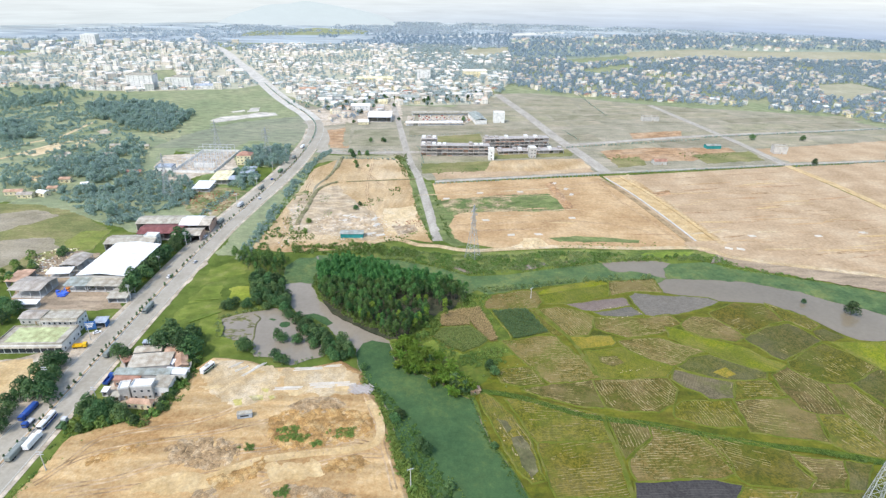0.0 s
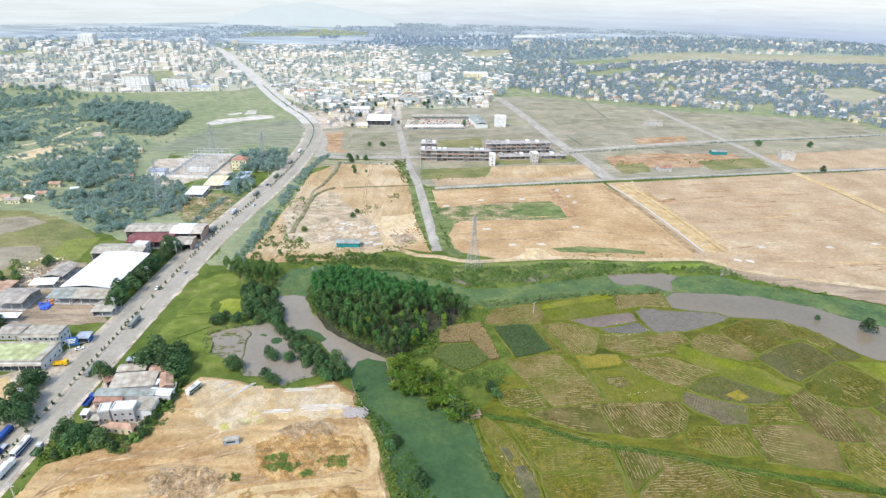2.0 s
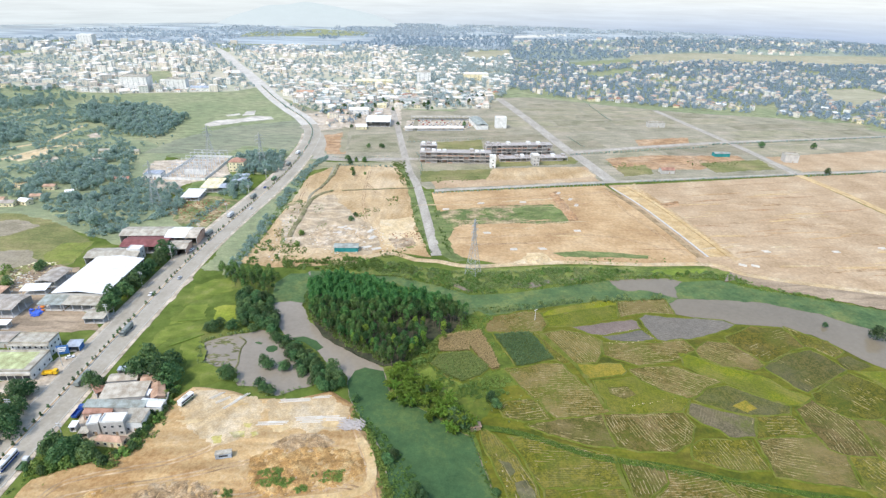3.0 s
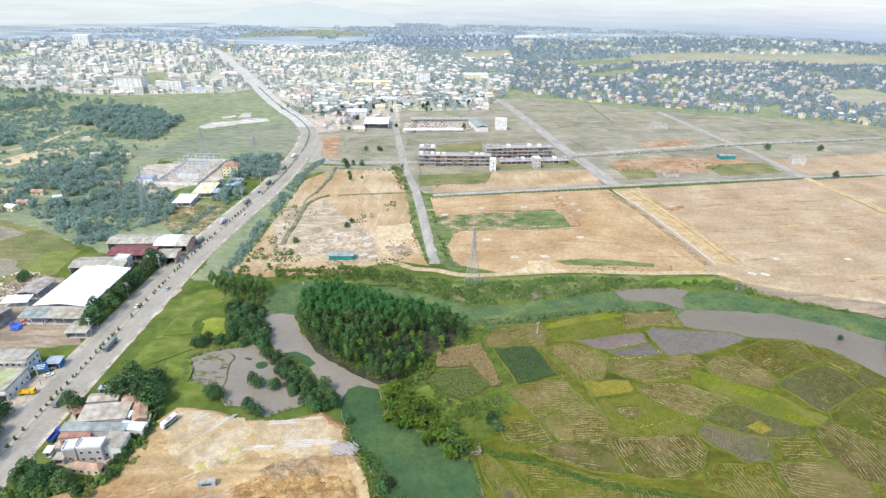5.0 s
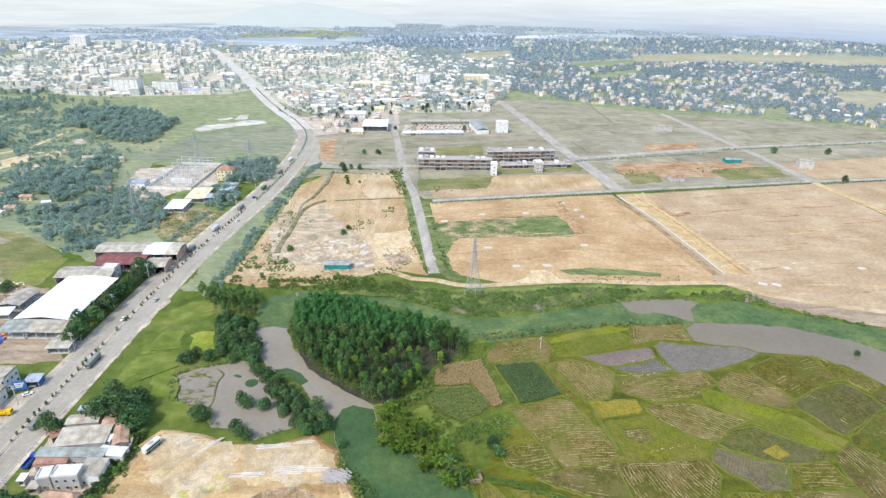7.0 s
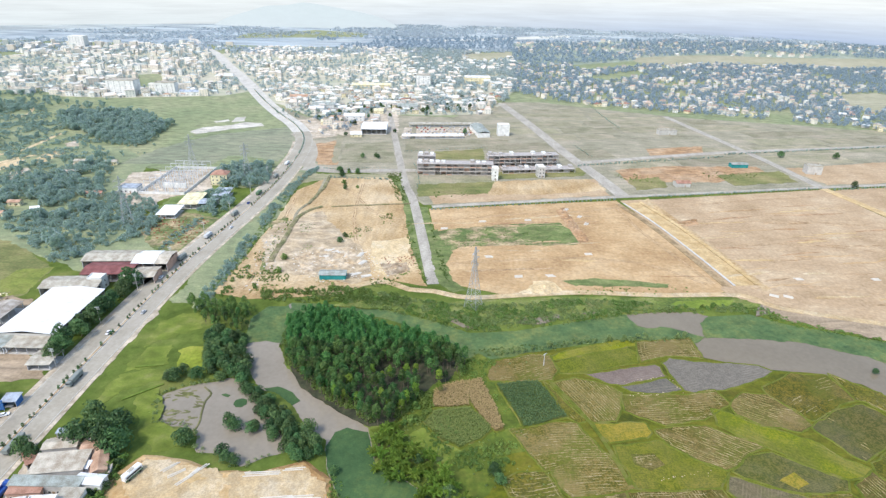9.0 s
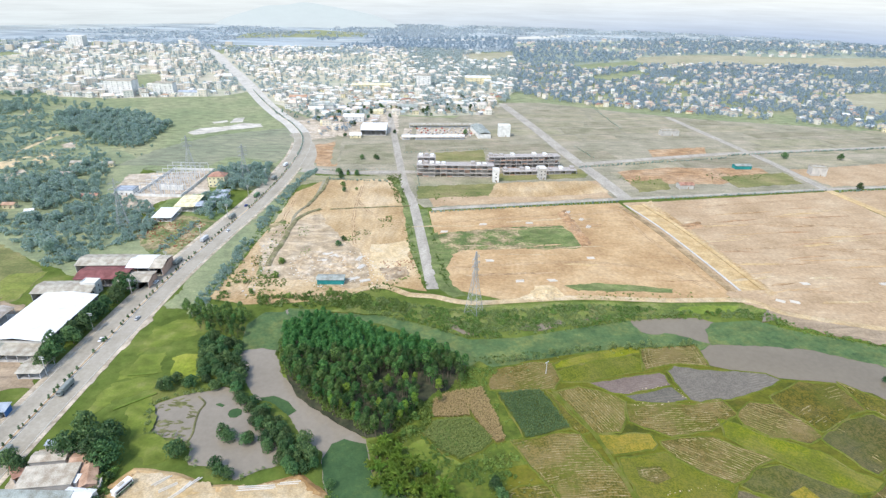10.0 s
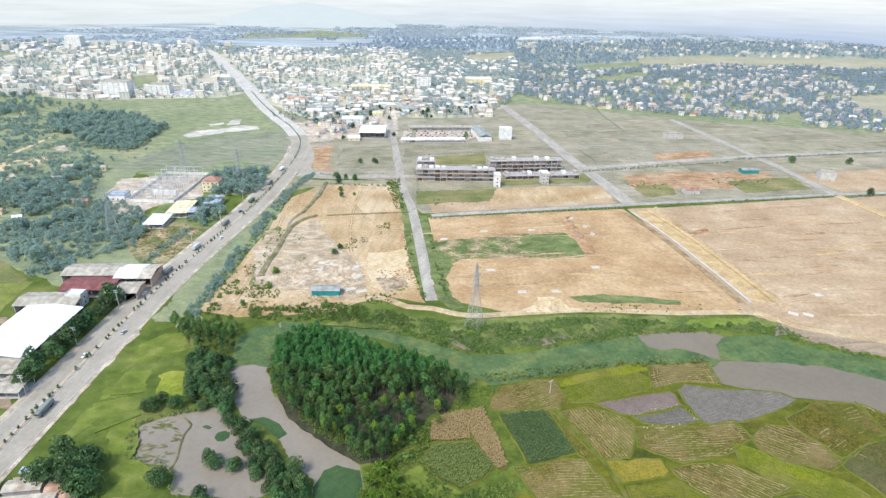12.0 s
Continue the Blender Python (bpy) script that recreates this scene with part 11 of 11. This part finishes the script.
TRACKS.append(([(-134.1, 572.1), (-130.9, 517.8), (-129.8, 457.9), (-123.8, 398.1), (-126.7, 377.6)], 0.15))
TRACKS.append(([(-116.0, 604.3), (-87.1, 574.8), (-57.9, 521.7), (-35.1, 506.6)], 0.155))
TRACKS.append(([(-101.3, 519.4), (-98.3, 473.3), (-84.4, 422.3), (-62.5, 395.5), (-37.0, 401.9)], 0.15))
TRACKS.append(([(-77.7, 595.9), (-74.2, 520.9), (-64.1, 461.1), (-48.0, 423.9)], 0.155))
TRACKS.append(([(7.0, 426.4), (53.9, 434.5), (101.8, 440.3), (147.0, 432.6), (179.4, 405.7)], 0.15))
TRACKS.append(([(156.9, 550.8), (160.7, 501.0), (171.9, 452.4), (183.9, 405.9)], 0.155))
TRACKS.append(([(7.6, 508.8), (62.7, 524.8), (119.5, 534.6), (156.0, 547.1)], 0.15))
TRACKS.append(([(209.4, 553.6), (280.7, 572.5), (361.5, 590.8)], 0.15))
TRACKS.append(([(211.9, 511.4), (281.7, 523.1), (361.6, 519.1)], 0.155))
TRACKS.append(([(216.6, 467.7), (279.9, 474.8), (351.6, 460.7)], 0.15))
TRACKS.append(([(224.4, 407.6), (270.3, 402.1), (320.8, 385.9)], 0.155))
M["track_earth"] = streaked("track_earth", [(0.3, 0.19, 0.095), (0.38, 0.26, 0.145), (0.46, 0.34, 0.21)], 0.08, (1, 1, 1))
for line, z in TRACKS:
    path_ = smooth_line(line, 2.5)
    path_ = [(q[0] + 0.8 * noise.noise((q[0] * 0.08, q[1] * 0.08, 1.0)), q[1] + 0.8 * noise.noise((q[0] * 0.08, q[1] * 0.08, 5.0))) for q in path_]
    root = ribbon("wheel_track", offset(path_, -1.0), 0.38, z, M["track_earth"])
    ribbon("second_rut", offset(path_, 1.0), 0.38, z, M["track_earth"], root)
    tagged(root, "pair of wheel ruts worn into bare earth", "wheel track", kind="structure")

for k, (poly, sp, sc, z) in enumerate((([(-32.1, 222.5), (-24.3, 216.9), (-17.2, 207.4), (-10.3, 196.4), (-6.5, 188.5), (-3.2, 178.8), (3.4, 165.5), (8.4, 154.2), (-1.3, 154.0), (-7.3, 168.1), (-15.7, 180.1), (-20.2, 193.3), (-24.5, 207.2)], 1.5, 0.5, -0.9), ([(-166.5, 147.3), (-163.8, 161.8), (-159.8, 176.7), (-155.3, 189.3), (-144.4, 194.5), (-144.7, 190.3), (-153.1, 181.3), (-155.3, 166.0), (-155.7, 152.3), (-155.4, 146.3)], 1.5, 0.42, 0.05), ([(-5.1, 264.2), (6.0, 271.3), (17.4, 252.1), (30.1, 244.5), (26.7, 237.6), (12.2, 239.1), (2.8, 247.6)], 1.6, 0.55, 0.0), ([(15.8, 215.0), (20.0, 203.4), (24.0, 190.2), (29.1, 178.6), (33.6, 167.3), (36.7, 157.9), (33.5, 156.8), (29.1, 167.5), (24.3, 178.5), (19.3, 190.8), (15.9, 203.3)], 1.3, 0.3, -0.8))):
    p_ = spots(poly, sp, keep=0.85, dry=-9, clump=7, thin=-0.22)
    p_[:, 2] = z
    joined("scrub", p_, TUFT, sc, "tangle of green reeds and scrub on the bank", "scrub", 470 + k, 0.4, 1.4)
for (x, y), sc in zip([(-194.2, 231.0), (-192.8, 235.2), (-200.8, 236.9), (-194.8, 199.9), (-194.0, 194.4), (-199.1, 204.3), (-190.3, 187.8), (-197.4, 207.5), (-13.0, 233.7), (-6.0, 242.4)], (1.0, 1.05, 0.9, 0.8, 0.9, 0.8, 0.9, 0.7, 0.5, 0.5)):
    plant(BROAD, x, y, sc)
cover([(-233.8, 224.0), (-225.8, 236.1), (-211.3, 240.4), (-199.6, 233.1), (-199.7, 215.5), (-201.9, 202.7), (-204.2, 185.4)], 0.14, "smooth_track", "bare orange ground beside the forecourt", "bare earth", 3.0, 1.5, 480)

# long scrapes left by the grader on the levelled plots
srng = np.random.default_rng(77)
for k in range(120):
    right = k % 3
    (x0, y0), (x1, y1) = [(197.4, 571.6), (313.2, 358.1)] if right else [(-0.5, 524.8), (174.9, 405.5)]
    x, y = srng.uniform(min(x0, x1) - 30, max(x0, x1) + 60), srng.uniform(min(y0, y1), max(y0, y1))
    if not inside(np.array([x]), np.array([y]), [(196.6, 549.3), (373.4, 601.7), (390.9, 469.2), (313.2, 358.1), (253.7, 371.9), (218.2, 393.7)] if right else [(-0.5, 524.8), (151.9, 554.1), (174.9, 405.5), (94.1, 398.9), (15.7, 404.1)])[0]:
        continue
    l, w, a = srng.uniform(8, 34), srng.uniform(0.35, 1.6), radians(srng.uniform(2, 14))
    ring_ = [(x + l * math.cos(b) * math.cos(a) - w * math.sin(b) * math.sin(a), y + l * math.cos(b) * math.sin(a) + w * math.sin(b) * math.cos(a)) for b in np.arange(0, 6.28, 0.4)]
    patch("scrape", ring_, 0.135 + 0.0015 * k, M[("smooth_track", "plot_dirt", "red_earth", "trodden", "track_earth")[k % 5]], "long shallow scrape on levelled earth", "bare earth", 3.0, 1.6, 500 + k, kind="structure", low=0.0)

BAND = [(-112.9, 380.8), (-103.1, 381.9), (-87.2, 386.0), (-74.5, 390.7), (-53.3, 387.7), (-25.2, 381.2), (-17.4, 375.9), (-18.7, 367.3), (-37.0, 368.2), (-57.1, 370.9), (-76.6, 370.0), (-95.6, 367.8), (-108.0, 370.9)]
joined("scrub", spots(BAND, 1.7, keep=0.9, dry=-1.0, clump=14, thin=-0.35), TUFT, 0.75, "thick green bushes below the building plot", "scrub", 630, 0.4, 1.4)
joined("scrub", spots(BAND, 2.6, keep=0.7, dry=-1.0, clump=9, thin=0.0), LIGHT, 0.5, "pale green grass among the bushes", "grass", 631, 0.4, 1.4)
for x, y, z in spots(BAND, 7.0, keep=0.6, dry=-0.6):
    plant(BUSH, x, y, random.uniform(0.9, 1.5), z, "bushes below the building plot")
cover([(186.0, 401.8), (201.7, 401.2), (221.3, 388.8), (243.1, 373.8), (235.5, 367.0), (208.3, 377.5), (186.5, 389.1)], 0.17, "pale_dirt", "pale trodden earth beside the river track", "bare earth", 3.0, 1.0, 640)
